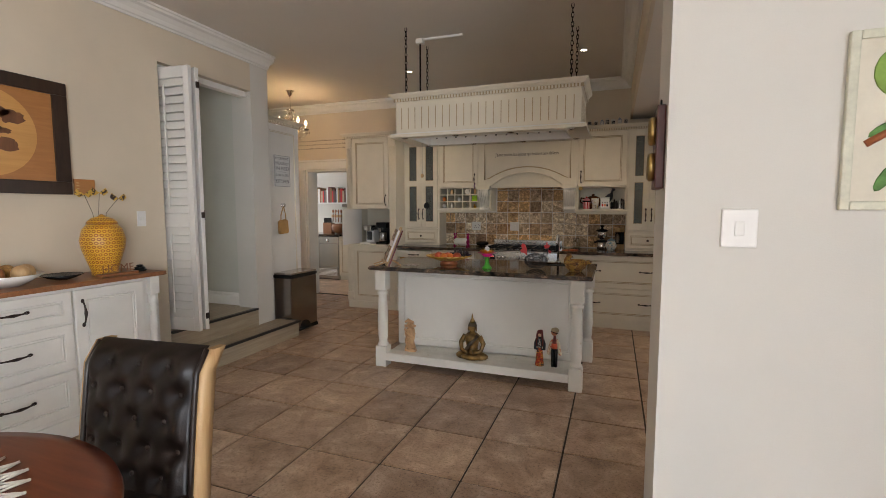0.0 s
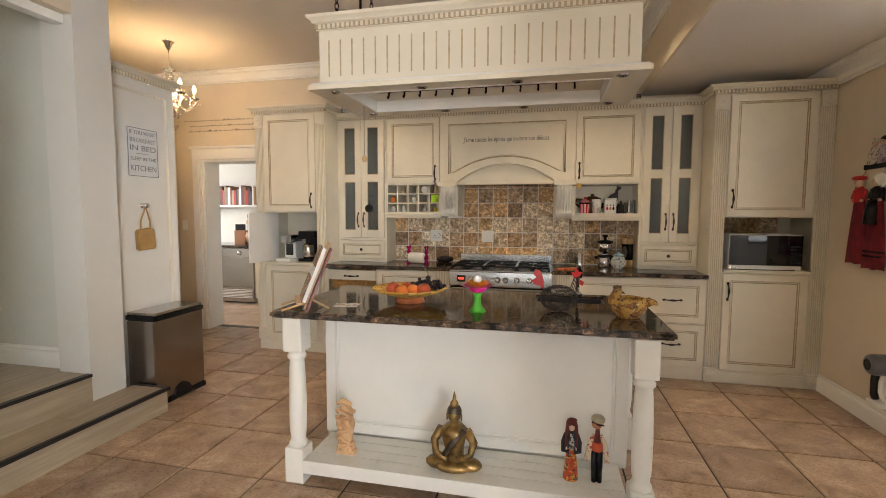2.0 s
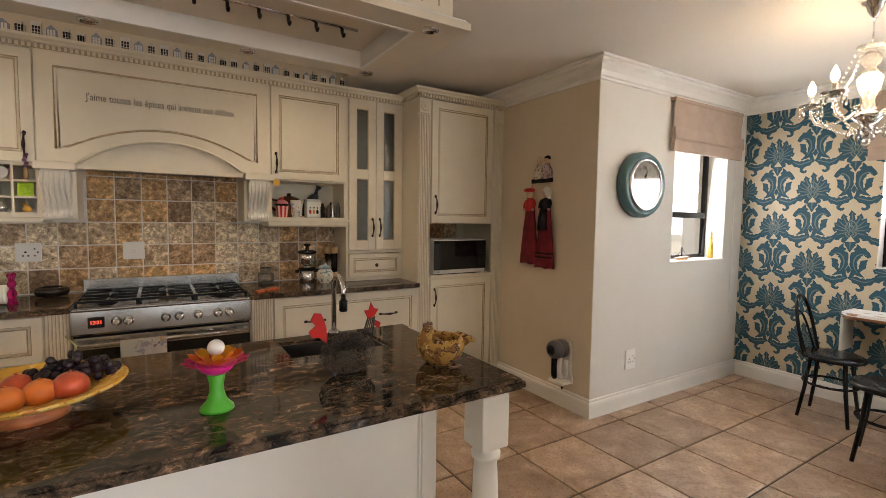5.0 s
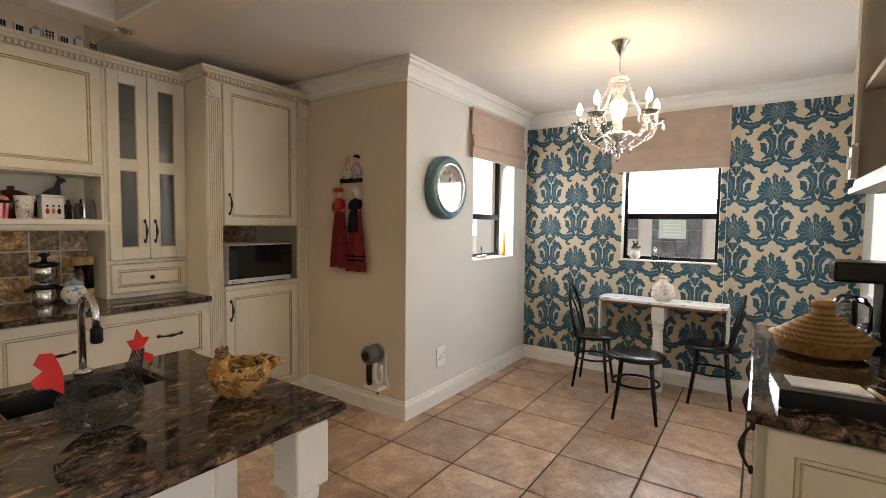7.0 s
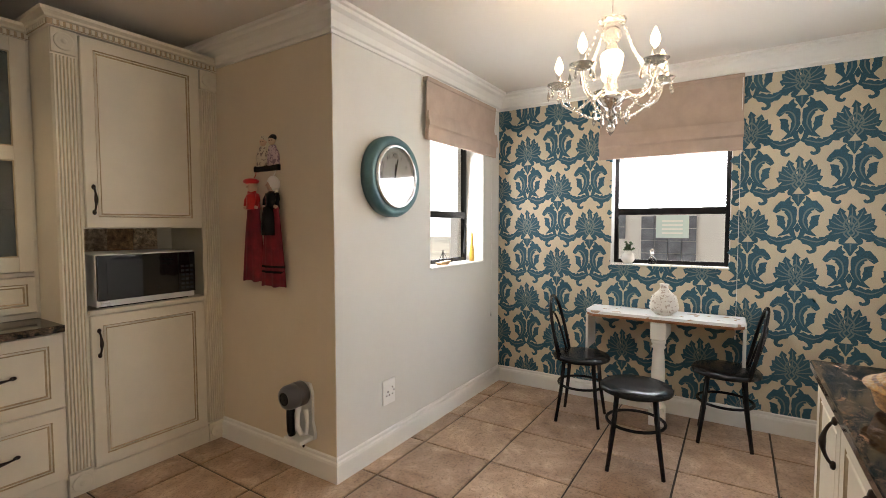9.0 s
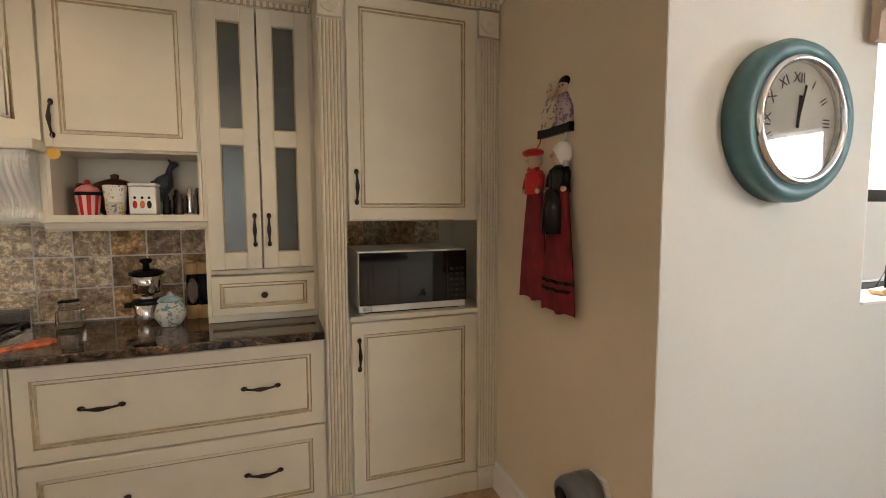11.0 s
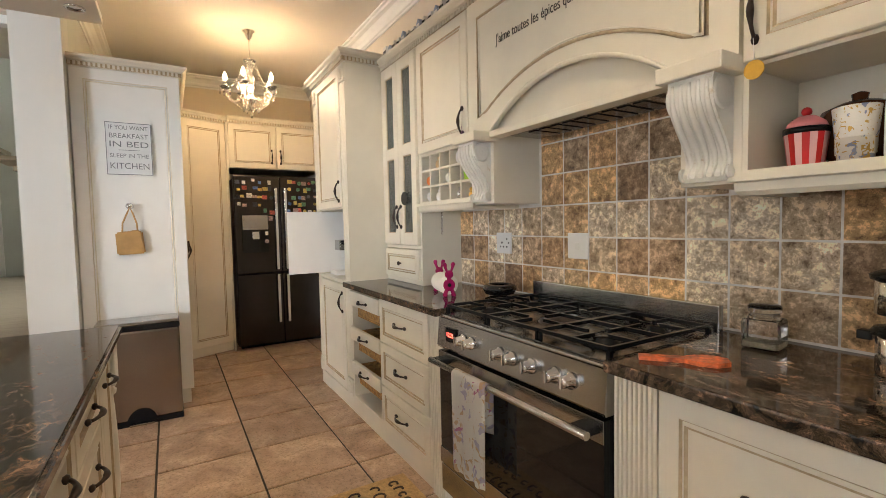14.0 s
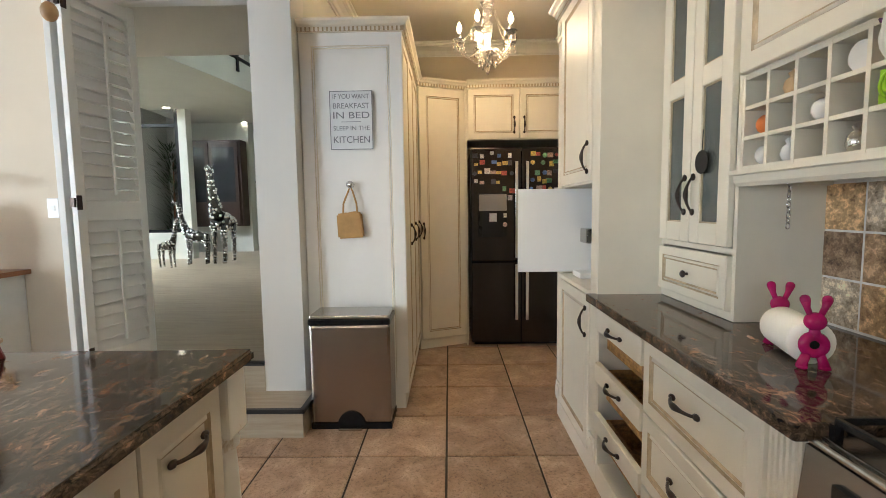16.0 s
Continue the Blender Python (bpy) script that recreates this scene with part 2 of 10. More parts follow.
def make_granite():
    m, t, b = surface("polished_granite", 0.07, Specular_IOR_Level=0.4)
    v = coords(t, (0.9, 1.35, 1.2))
    a = ramp(t, grain(t, v, 20, 9, 0.72, 0.7), [(0.38, (0.004, 0.004, 0.005)), (0.44, (0.014, 0.010, 0.008)), (0.475, (0.085, 0.058, 0.036)), (0.50, (0.024, 0.018, 0.014)), (0.535, (0.15, 0.10, 0.064)), (0.57, (0.06, 0.042, 0.03)), (0.62, (0.33, 0.20, 0.125))])
    vor = t.nodes.new("ShaderNodeTexVoronoi")
    vor.inputs["Scale"].default_value = 95
    t.links.new(v, vor.inputs["Vector"])
    fleck = ramp(t, vor.outputs["Color"], [(0.62, (0, 0, 0)), (0.8, (1, 1, 1))])
    t.links.new(blend(t, blend(t, 0.5, (0, 0, 0), fleck), a, (0.012, 0.012, 0.013)), b.inputs["Base Color"])
    return m


def make_steel():
    m, t, b = surface("brushed_steel", 0.22, 1.0)
    v = coords(t, (3, 400, 400))
    g = grain(t, v, 4, 4, 0.6)
    t.links.new(ramp(t, g, [(0.38, (0.42, 0.405, 0.38)), (0.62, (0.48, 0.465, 0.44))]), b.inputs["Base Color"])
    t.links.new(ramp(t, g, [(0.3, (0.19, 0.19, 0.19)), (0.7, (0.25, 0.25, 0.25))]), b.inputs["Roughness"])
    return m


def make_sheen_paper():
    """Sand-coloured wallpaper ground with a satin sheen."""
    m, t, b = surface("sand_wallpaper", 0.38)
    v = coords(t)
    cloth = grain(t, coords(t, (1, 1, 6)), 160, 3, 0.7)
    t.links.new(ramp(t, cloth, [(0.3, (0.50, 0.42, 0.29)), (0.7, (0.63, 0.55, 0.41))]), b.inputs["Base Color"])
    relief(t, b, grain(t, v, 200), 0.10, 0.002)
    return m


TILE, TRAV, GRANITE, STEEL, DAMASK = make_floor_tile(), make_travertine(), make_granite(), make_steel(), make_sheen_paper()
TEAL_INK = painted("teal_flock", (0.014, 0.092, 0.140), 0.6, 0.18, 120, 0.15, 300)
SLATE_INK = painted("slate_vein", (0.15, 0.20, 0.20), 0.5, 0.1, 90, 0.0)
DARKSTEEL = painted("dark_stainless", (0.055, 0.047, 0.043), 0.22, 0.08, 2, 0.0, metal=0.95)

# ---- mesh tools ----


def box(bm, x0, x1, y0, y1, z0, z1, bevel=0.0, mat=0):
    vs = [bm.verts.new(p) for p in ((x0, y0, z0), (x1, y0, z0), (x1, y1, z0), (x0, y1, z0), (x0, y0, z1), (x1, y0, z1), (x1, y1, z1), (x0, y1, z1))]
    fs = [bm.faces.new([vs[i] for i in f]) for f in ((3, 2, 1, 0), (4, 5, 6, 7), (0, 1, 5, 4), (1, 2, 6, 5), (2, 3, 7, 6), (3, 0, 4, 7))]
    for f in fs:
        f.material_index = mat
    if bevel:
        es = list({e for f in fs for e in f.edges})
        made = bmesh.ops.bevel(bm, geom=es, offset=bevel, segments=2, affect="EDGES", profile=0.6)
        for f in made["faces"]:
            f.material_index = mat
    return fs


def lathe(bm, profile, centre=(0, 0, 0), steps=24, mat=0, smooth=True, axis="z", caps=True):
    """Profile rows of (radius, height) turned round an axis."""
    cx, cy, cz = centre
    rings = []
    for r, h in profile:
        ring = []
        for i in range(steps):
            a = 2 * math.pi * i / steps
            p = (r * math.cos(a), r * math.sin(a), h)
            if axis == "y":
                p = (p[0], p[2], p[1])
            elif axis == "x":
                p = (p[2], p[0], p[1])
            ring.append(bm.verts.new((cx + p[0], cy + p[1], cz + p[2])))
        rings.append(ring)
    for a, b in zip(rings, rings[1:]):
        for i in range(steps):
            f = bm.faces.new((a[i], a[(i + 1) % steps], b[(i + 1) % steps], b[i]))
            f.material_index, f.smooth = mat, smooth
    for ring in (rings[0][::-1], rings[-1]) if caps else ():
        f = bm.faces.new(ring)
        f.material_index = mat
    return rings


def tube(bm, pts, radius, steps=8, mat=0, closed=False):
    """A round bar along points; radius may be a list."""
    pts = [Vector(p) for p in pts]
    n = len(pts)
    rad = radius if isinstance(radius, (list, tuple)) else [radius] * n
    rings, ref = [], None
    for i, p in enumerate(pts):
        if closed:
            d = pts[(i + 1) % n] - pts[i - 1]
        else:
            d = pts[min(i + 1, n - 1)] - pts[max(i - 1, 0)]
        d.normalize()
        if ref is None:
            ref = Vector((0, 0, 1)) if abs(d.z) < 0.9 else Vector((1, 0, 0))
        side = d.cross(ref).normalized()
        ref = side.cross(d).normalized()
        rings.append([bm.verts.new(p + (side * math.cos(2 * math.pi * k / steps) + ref * math.sin(2 * math.pi * k / steps)) * rad[i]) for k in range(steps)])
    pairs = list(zip(rings, rings[1:])) + ([(rings[-1], rings[0])] if closed else [])
    for a, b in pairs:
        for k in range(steps):
            f = bm.faces.new((a[k], a[(k + 1) % steps], b[(k + 1) % steps], b[k]))
            f.material_index, f.smooth = mat, True
    if not closed:
        for ring in (rings[0][::-1], rings[-1]):
            bm.faces.new(ring).material_index = mat


def ball(bm, c, r, mat=0, seg=12, squash=(1, 1, 1)):
    rows = []
    for i in range(1, seg // 2):
        a = math.pi * i / (seg // 2)
        rows.append([bm.verts.new((c[0] + r * squash[0] * math.sin(a) * math.cos(2 * math.pi * k / seg), c[1] + r * squash[1] * math.sin(a) * math.sin(2 * math.pi * k / seg), c[2] + r * squash[2] * math.cos(a))) for k in range(seg)])
    hi = bm.verts.new((c[0], c[1], c[2] + r * squash[2]))
    lo = bm.verts.new((c[0], c[1], c[2] - r * squash[2]))
    fs = []
    for k in range(seg):
        fs.append(bm.faces.new((hi, rows[0][k], rows[0][(k + 1) % seg])))
        fs.append(bm.faces.new((lo, rows[-1][(k + 1) % seg], rows[-1][k])))
        for a, b in zip(rows, rows[1:]):
            fs.append(bm.faces.new((a[k], b[k], b[(k + 1) % seg], a[(k + 1) % seg])))
    for f in fs:
        f.material_index, f.smooth = mat, True


def prism(bm, outline, d0, d1, axis="y", mat=0):
    """A flat outline of (a, b) pairs given depth along an axis."""
    def at(p, d):
        return {"y": (p[0], d, p[1]), "x": (d, p[0], p[1]), "z": (p[0], p[1], d)}[axis]
    a = [bm.verts.new(at(p, d0)) for p in outline]
    b = [bm.verts.new(at(p, d1)) for p in outline]
    n = len(a)
    fs = [bm.faces.new(a), bm.faces.new(b[::-1])] + [bm.faces.new((a[i], b[i], b[(i + 1) % n], a[(i + 1) % n])) for i in range(n)]
    for f in fs:
        f.material_index = mat
    return fs


def mould(bm, path, profile, closed=False, mat=0):
    """Sweeps a profile of (out, up) along a level path with mitred corners; out is to the path's left."""
    pts = [Vector((p[0], p[1], 0)) for p in path]
    z = path[0][2]
    n = len(pts)
    rings = []
    for i, p in enumerate(pts):
        din = (p - pts[i - 1]).normalized() if (i or closed) else None
        dout = (pts[(i + 1) % n] - p).normalized() if (i < n - 1 or closed) else None
        din, dout = din or dout, dout or din
        n1, n2 = Vector((-din.y, din.x, 0)), Vector((-dout.y, dout.x, 0))
        mid = (n1 + n2).normalized()
        mid = mid / max(0.3, mid.dot(n1))
        rings.append([bm.verts.new(p + mid * o + Vector((0, 0, z + u))) for o, u in profile])
    k = len(profile)
    pairs = list(zip(rings, rings[1:])) + ([(rings[-1], rings[0])] if closed else [])
    for a, b in pairs:
        for j in range(k):
            bm.faces.new((a[j], a[(j + 1) % k], b[(j + 1) % k], b[j])).material_index = mat
    if not closed:
        bm.faces.new(rings[0][::-1]).material_index = mat
        bm.faces.new(rings[-1]).material_index = mat


def part(name, bm, material, parent, label="", at=None):
    me = bpy.data.meshes.new(name)
    bmesh.ops.recalc_face_normals(bm, faces=bm.faces[:])
    bm.to_mesh(me)
    bm.free()
    for m in (material if isinstance(material, (list, tuple)) else (material,)):
        me.materials.append(m)
    ob = new(name, me)
    if parent is not None:
        ob.parent = parent
    if at is not None:
        ob.matrix_basis = at
    if label:
        ob["label"] = label
    return ob


def thing(name, label, category, x=0, y=0, z=0, rz=0, group=""):
    ob = new(name)
    ob.empty_display_size = 0.1
    ob.matrix_basis = pose(x, y, z, 0, 0, rz)
    return tagged(ob, label, category, group)


def solo(name, bm, material, label, category, x=0, y=0, z=0, rz=0, group=""):
    ob = part(name, bm, material, None)
    ob.matrix_basis = pose(x, y, z, 0, 0, rz)
    return tagged(ob, label, category, group)


def struct(name, bm, material, label="", parent=None):
    ob = part(name, bm, material, parent)
    return tagged(ob, label, "", "", "structure")


def boxes(*rows):
    bm = bmesh.new()
    for r in rows:
        box(bm, *r)
    return bm


def one(*row):
    return boxes(row)


def carcass(parent, *rows, material=None, name="carcass_panel"):
    """Boards of a cabinet, each a part of its own."""
    for r in rows:
        part(name, one(*r), material or CREAM, parent)

# ---- the structure ----
NORTH, STUB, NOOKY, NOOKX, WEST, SOUTHN, LOW, HIGH, HALL = 6.45, 1.615, 4.85, 3.60, -3.374, 2.20, 2.50, 3.00, 0.35
struct("floor", one(-5.8, 4.0, -4.7, 6.70, -0.12, -0.008), GROUT, "dark grout bed of the clay tile floor")
struct("ceiling", boxes((-5.8, 0.32, -4.7, 6.70, HIGH, HIGH + 0.15), (0.32, 2.4, -4.7, 1.83, HIGH, HIGH + 0.15)), CEIL, "beige painted ceiling")
struct("ceiling_low", one(0.322, 4.0, 1.83, 6.70, LOW, LOW + 0.15), CEIL, "lower beige ceiling over the breakfast nook")
struct("bulkhead", one(0.30, 0.322, 1.83, 6.45, LOW, HIGH), WALL, "beige step between the two ceiling heights")

struct("wall_north", boxes((-5.8, -4.50, NORTH, 6.70, 0, HIGH), (-4.50, -3.72, NORTH, 6.70, 2.02, HIGH), (-3.72, 1.80, NORTH, 6.70, 0, HIGH)), WALL, "beige painted kitchen wall behind the cabinets")
struct("wall_stub", boxes((STUB, STUB + 0.2, NOOKY + 0.002, NORTH, 0, LOW)), WALL, "beige painted side wall beside the pantry")
WX0, WX1, WZ0, WZ1 = 2.515, 3.31, 1.085, 2.15
struct("wall_nook_north", boxes((STUB + 0.003, WX0, NOOKY, 5.10, 0, LOW), (WX1, 3.85, NOOKY, 5.10, 0, LOW), (WX0, WX1, NOOKY, 5.10, 0, WZ0), (WX0, WX1, NOOKY, 5.10, WZ1, LOW)), WALL_W, "pale painted wall with a small window")
EY0, EY1 = 3.10, 3.89
struct("wall_nook_east", boxes((NOOKX, 3.85, 2.0, EY0, 0, LOW), (NOOKX, 3.85, EY1, NOOKY, 0, LOW), (NOOKX, 3.85, EY0, EY1, 0, WZ0), (NOOKX, 3.85, EY0, EY1, WZ1, LOW)), DAMASK, "teal and sand damask wallpaper behind the breakfast table")
struct("wall_nook_south", boxes((0.30, 2.45, 1.83, SOUTHN, 0, HIGH), (3.3, 3.597, 1.83, SOUTHN, 0, LOW), (2.45, 3.3, 1.83, SOUTHN, 0, 0.95), (2.45, 3.3, 1.83, SOUTHN, 2.1, LOW)), WALL_W, "pale painted wall between kitchen and dining room")
OY0, OY1, OZ = 3.03, 4.06, 2.60
struct("wall_west", boxes((WEST - 0.25, WEST, -4.7, OY0, 0, HIGH), (WEST - 0.25, WEST, OY0, OY1, OZ, HIGH)), WALL, "beige painted dining room wall with an opening to the hall")
# paler than the beige wall beside it: window light is put into the colour
struct("wall_pillar", one(WEST - 0.25, WEST, OY1, 4.31, 0, HIGH), WALL_W, "pale painted pillar between the hall and the larder, window light in its colour")
struct("wall_far_west", one(-5.8, -5.6, 4.31, NORTH, 0, HIGH), WALL, "beige painted wall behind the fridge")
struct("wall_unit_back", one(-5.6, WEST - 0.25, 4.12, 4.31, 0, HIGH), HALLW, "pale grey-green hall wall")
struct("wall_south", boxes((-5.8, -2.8, -4.7, -4.5, 0, HIGH), (2.0, 2.4, -4.7, -4.5, 0, HIGH), (-2.8, 2.0, -4.7, -4.5, 2.7, HIGH), (-2.8, 2.0, -4.7, -4.5, 0, 0.3)), WALL_W, "pale painted dining room end wall")
struct("wall_east", boxes((2.2, 2.4, -4.5, -3.85, 0, HIGH), (2.2, 2.4, -1.35, 1.83, 0, HIGH), (2.2, 2.4, -3.85, -1.35, 2.45, HIGH), (2.2, 2.4, -3.85, -1.35, 0, 0.35)), WALL_W, "pale painted dining room side wall")


def sweep(name, paths, profile, material, label):
    bm = bmesh.new()
    for closed, p in paths:
        mould(bm, p, profile, closed)
    return struct(name, bm, material, label)


COVE = [(0, 0), (0, -0.125), (0.012, -0.125), (0.016, -0.110), (0.030, -0.104), (0.042, -0.075), (0.070, -0.045), (0.098, -0.036), (0.104, -0.020), (0.120, -0.016), (0.120, 0)]
sweep("cornice", [
    (False, [(WEST - 0.0, 4.31, HIGH), (WEST, -4.5, HIGH), (2.2, -4.5, HIGH), (2.2, 1.83, HIGH), (0.30, 1.83, HIGH), (0.30, NORTH, HIGH), (-5.6, NORTH, HIGH), (-5.6, 4.31, HIGH), (WEST, 4.31, HIGH)][::1]),
    (False, [(STUB, NORTH, LOW), (STUB, NOOKY, LOW), (NOOKX, NOOKY, LOW), (NOOKX, SOUTHN, LOW), (0.35, SOUTHN, LOW)][::-1]),
], COVE, WHITE, "white moulded plaster cornice")
SKIRT = [(0, 0), (0.022, 0), (0.022, 0.095), (0.018, 0.108), (0.010, 0.114), (0.008, 0.128), (0, 0.135)]
sweep("baseboard", [
    (False, [(STUB, 5.885, 0), (STUB, NOOKY, 0), (NOOKX, NOOKY, 0), (NOOKX, SOUTHN, 0), (2.0, SOUTHN, 0)][::-1]),
    (False, [(2.2, 1.83, 0), (0.30, 1.83, 0), (0.30, SOUTHN, 0)]),
], SKIRT, WHITE, "white moulded skirting board")
sweep("baseboard_hall", [(False, [(WEST - 0.25, 4.12, HALL), (-5.6, 4.12, HALL)])], SKIRT, WHITE, "white skirting board in the hall")


# ---- door frame into the scullery ----
frame_1 = tagged(new("door_1"), "white moulded door frame into the scullery", "door frame", kind="structure")
bm = bmesh.new()
for x0, x1 in ((-4.62, -4.50), (-3.72, -3.60)):
    box(bm, x0, x1, NORTH - 0.022, NORTH, 0, 2.02, 0.004)
    box(bm, x0 + 0.02, x1 - 0.02, NORTH - 0.034, NORTH - 0.02, 0, 2.02, 0.004)
box(bm, -4.62, -3.60, NORTH - 0.024, NORTH, 2.022, 2.14, 0.004)
box(bm, -4.64, -3.58, NORTH - 0.045, NORTH, 2.142, 2.17, 0.006)
part("casing", bm, WHITE, frame_1)
bm = bmesh.new()
box(bm, -4.502, -4.47, NORTH, 6.70, 0, 2.02, 0.003)
box(bm, -3.75, -3.718, NORTH, 6.70, 0, 2.02, 0.003)
box(bm, -4.47, -3.75, NORTH, 6.70, 1.99, 2.02, 0.003)
part("jamb", bm, WHITE, frame_1)

# ---- steps up to the hall ----
steps_hall = tagged(new("step_1"), "two wood-look steps with black nosing up to the hall", "steps", kind="structure")
part("lower_riser", one(WEST + 0.02, -3.10, 2.70, 4.375, 0, 0.150), PLANK, steps_hall)
for i in range(3):
    y0 = 2.70 + i * 0.56
    part("tread_board", one(WEST, -3.115, y0, min(y0 + 0.557, 4.36), 0.150, 0.168), PLANK, steps_hall)
part("lower_nosing", boxes((-3.115, -3.085, 2.70, 4.39, 0.148, 0.172, 0.004), (WEST, -3.085, 4.36, 4.39, 0.148, 0.172, 0.004)), NOSING, steps_hall)
part("upper_riser", one(WEST - 0.03, WEST + 0.006, OY0, OY1, 0.168, 0.335), PLANK, steps_hall)
part("upper_nosing", one(WEST - 0.03, WEST + 0.015, OY0, OY1, 0.333, 0.354, 0.004), NOSING, steps_hall)

# ---- the hall beyond the opening ----
struct("floor_hall", boxes((-13.2, WEST - 0.25, -6.5, 4.12, 0.1, HALL - 0.012), (WEST - 0.25, WEST - 0.03, OY0, OY1, 0.1, HALL - 0.012)), PLANK, "bleached wood-look boards of the hall")
hall_floor = bpy.data.objects["floor_hall"]
struct("wall_hall_far", boxes((-13.2, -13.0, -6.5, 4.3, 0, 6.2)), HALLW, "pale grey-green far wall of the hall")
struct("wall_hall_window", boxes((-9.9, -9.7, -6.5, -2.3, 0, 6.2), (-9.9, -9.7, -0.06, 0.10, 0, 6.2), (-9.9, -9.7, -2.3, -0.06, 0, 0.88), (-9.9, -9.7, -2.3, -0.06, 3.43, 6.2)), HALLW, "pale hall wall with a tall window")
struct("wall_hall_side", boxes((-13.0, -9.9, -1.4, -1.2, 0, 6.2), (-11.5, -11.22, -1.2, 0.66, 0, 6.2)), HALLW)
struct("wall_hall_north", boxes((-13.0, -5.6, 4.12, 4.31, 0, 6.2), (-5.6, WEST - 0.25, 4.12, 4.31, HIGH, 6.2)), HALLW)
struct("wall_hall_south", one(-9.7, WEST - 0.25, -6.5, -6.3, 0, 6.2), HALLW)
struct("wall_hall_east", one(WEST - 0.26, WEST - 0.01, -6.5, 4.31, HIGH + 0.15, 6.2), HALLW)
struct("ceiling_hall", one(-13.2, WEST, -6.5, 4.31, 6.2, 6.3), CEIL)

# ---- the scullery beyond the door ----
struct("wall_scullery", boxes((-6.8, -6.6, 6.70, 7.0, 0, 2.6), (-6.8, -6.6, 8.3, 8.8, 0, 2.6), (-6.8, -6.6, 7.0, 8.3, 0, 1.0), (-6.8, -6.6, 7.0, 8.3, 2.2, 2.6), (-2.6, -2.4, 6.70, 8.8, 0, 2.6), (-6.6, -2.6, 8.6, 8.8, 0, 2.6), (-6.6, -5.8, 6.5, 6.70, 0, 2.6)), WALL_W, "pale scullery wall")
struct("ceiling_scullery", one(-6.8, -2.4, 6.70, 8.8, 2.6, 2.7), CEIL)
struct("floor_scullery", one(-6.8, -2.4, 6.70, 8.8, -0.12, -0.002), TILE, "clay tiles of the scullery floor")

# ---- ground outside ----
gm = bmesh.new()
box(gm, -400, 400, -400, 400, -0.4, -0.2)
struct("ground", gm, painted("dry_ground", (0.30, 0.27, 0.20), 0.9, 0.2, 0.4, 0.1), "dry pale ground outside")

# ---- cabinet parts ----


def panel(bm, w, h, t=0.022, edge=0.055, x=0.0, z=0.0, y=0.0):
    """A framed door or drawer front in the xz plane that faces -y, its lower left corner at x, z; material 1 marks the worn groove."""
    rows = [(0.0, 0.004, 0), (0.004, 0.0, 0), (edge, 0.0, 0), (edge + 0.005, 0.007, 1), (edge + 0.013, 0.001, 0), (edge + 0.020, 0.0055, 1), (edge + 0.026, 0.0045, 0)]
    rings = []
    for ins, dep, _ in rows:
        rings.append([bm.verts.new((x + a, y - t + dep, z + b)) for a, b in ((ins, ins), (w - ins, ins), (w - ins, h - ins), (ins, h - ins))])
    for (a, b, row) in zip(rings, rings[1:], rows[1:]):
        for i in range(4):
            bm.faces.new((a[i], a[(i + 1) % 4], b[(i + 1) % 4], b[i])).material_index = row[2]
    bm.faces.new(rings[-1])
    back = [bm.verts.new((x + a, y, z + b)) for a, b in ((0, 0), (w, 0), (w, h), (0, h))]
    for i in range(4):
        bm.faces.new((rings[0][(i + 1) % 4], rings[0][i], back[i], back[(i + 1) % 4]))
    bm.faces.new(back[::-1])


def handle_mesh(length=0.13):
    bm = bmesh.new()
    n = 12
    pts, rad = [], []
    for i in range(n + 1):
        s = i / n
        pts.append((0, -0.006 - 0.026 * math.sin(math.pi * s) ** 0.7, (s - 0.5) * length))
        rad.append(0.0048 + 0.0048 * math.exp(-((s - 0.5) / 0.17) ** 2))
    tube(bm, pts, rad, 8)
    for s in (-0.5, 0.5):
        ball(bm, (0, -0.006, s * length), 0.0105, 0, 8, (1, 0.8, 1.35))
    return bm


def handle(parent, x, z, y=-0.022, flat=False, length=0.13):
    ob = part("handle", handle_mesh(length), IRON, parent, "dark bronze bow handle")
    ob.matrix_basis = pose(x, y, z, 0, 90 if flat else 0, 0)
    return ob


def knob(parent, x, z, y=-0.022):
    bm = bmesh.new()
    lathe(bm, [(0.006, 0), (0.005, -0.010), (0.013, -0.014), (0.015, -0.020), (0.009, -0.026), (0.002, -0.027)], (x, y, z), 12, axis="y")
    return part("knob", bm, IRON, parent, "dark bronze knob")


def door(parent, name, x, z, w, h, y=0.0, pull=None, flat=False, edge=0.055):
    bm = bmesh.new()
    panel(bm, w, h, edge=edge, x=x, z=z, y=y)
    d = part(name, bm, (CREAM, PATINA), parent)
    for p in pull or ():
        handle(d, p[0], p[1], y - 0.022, flat)
    return d


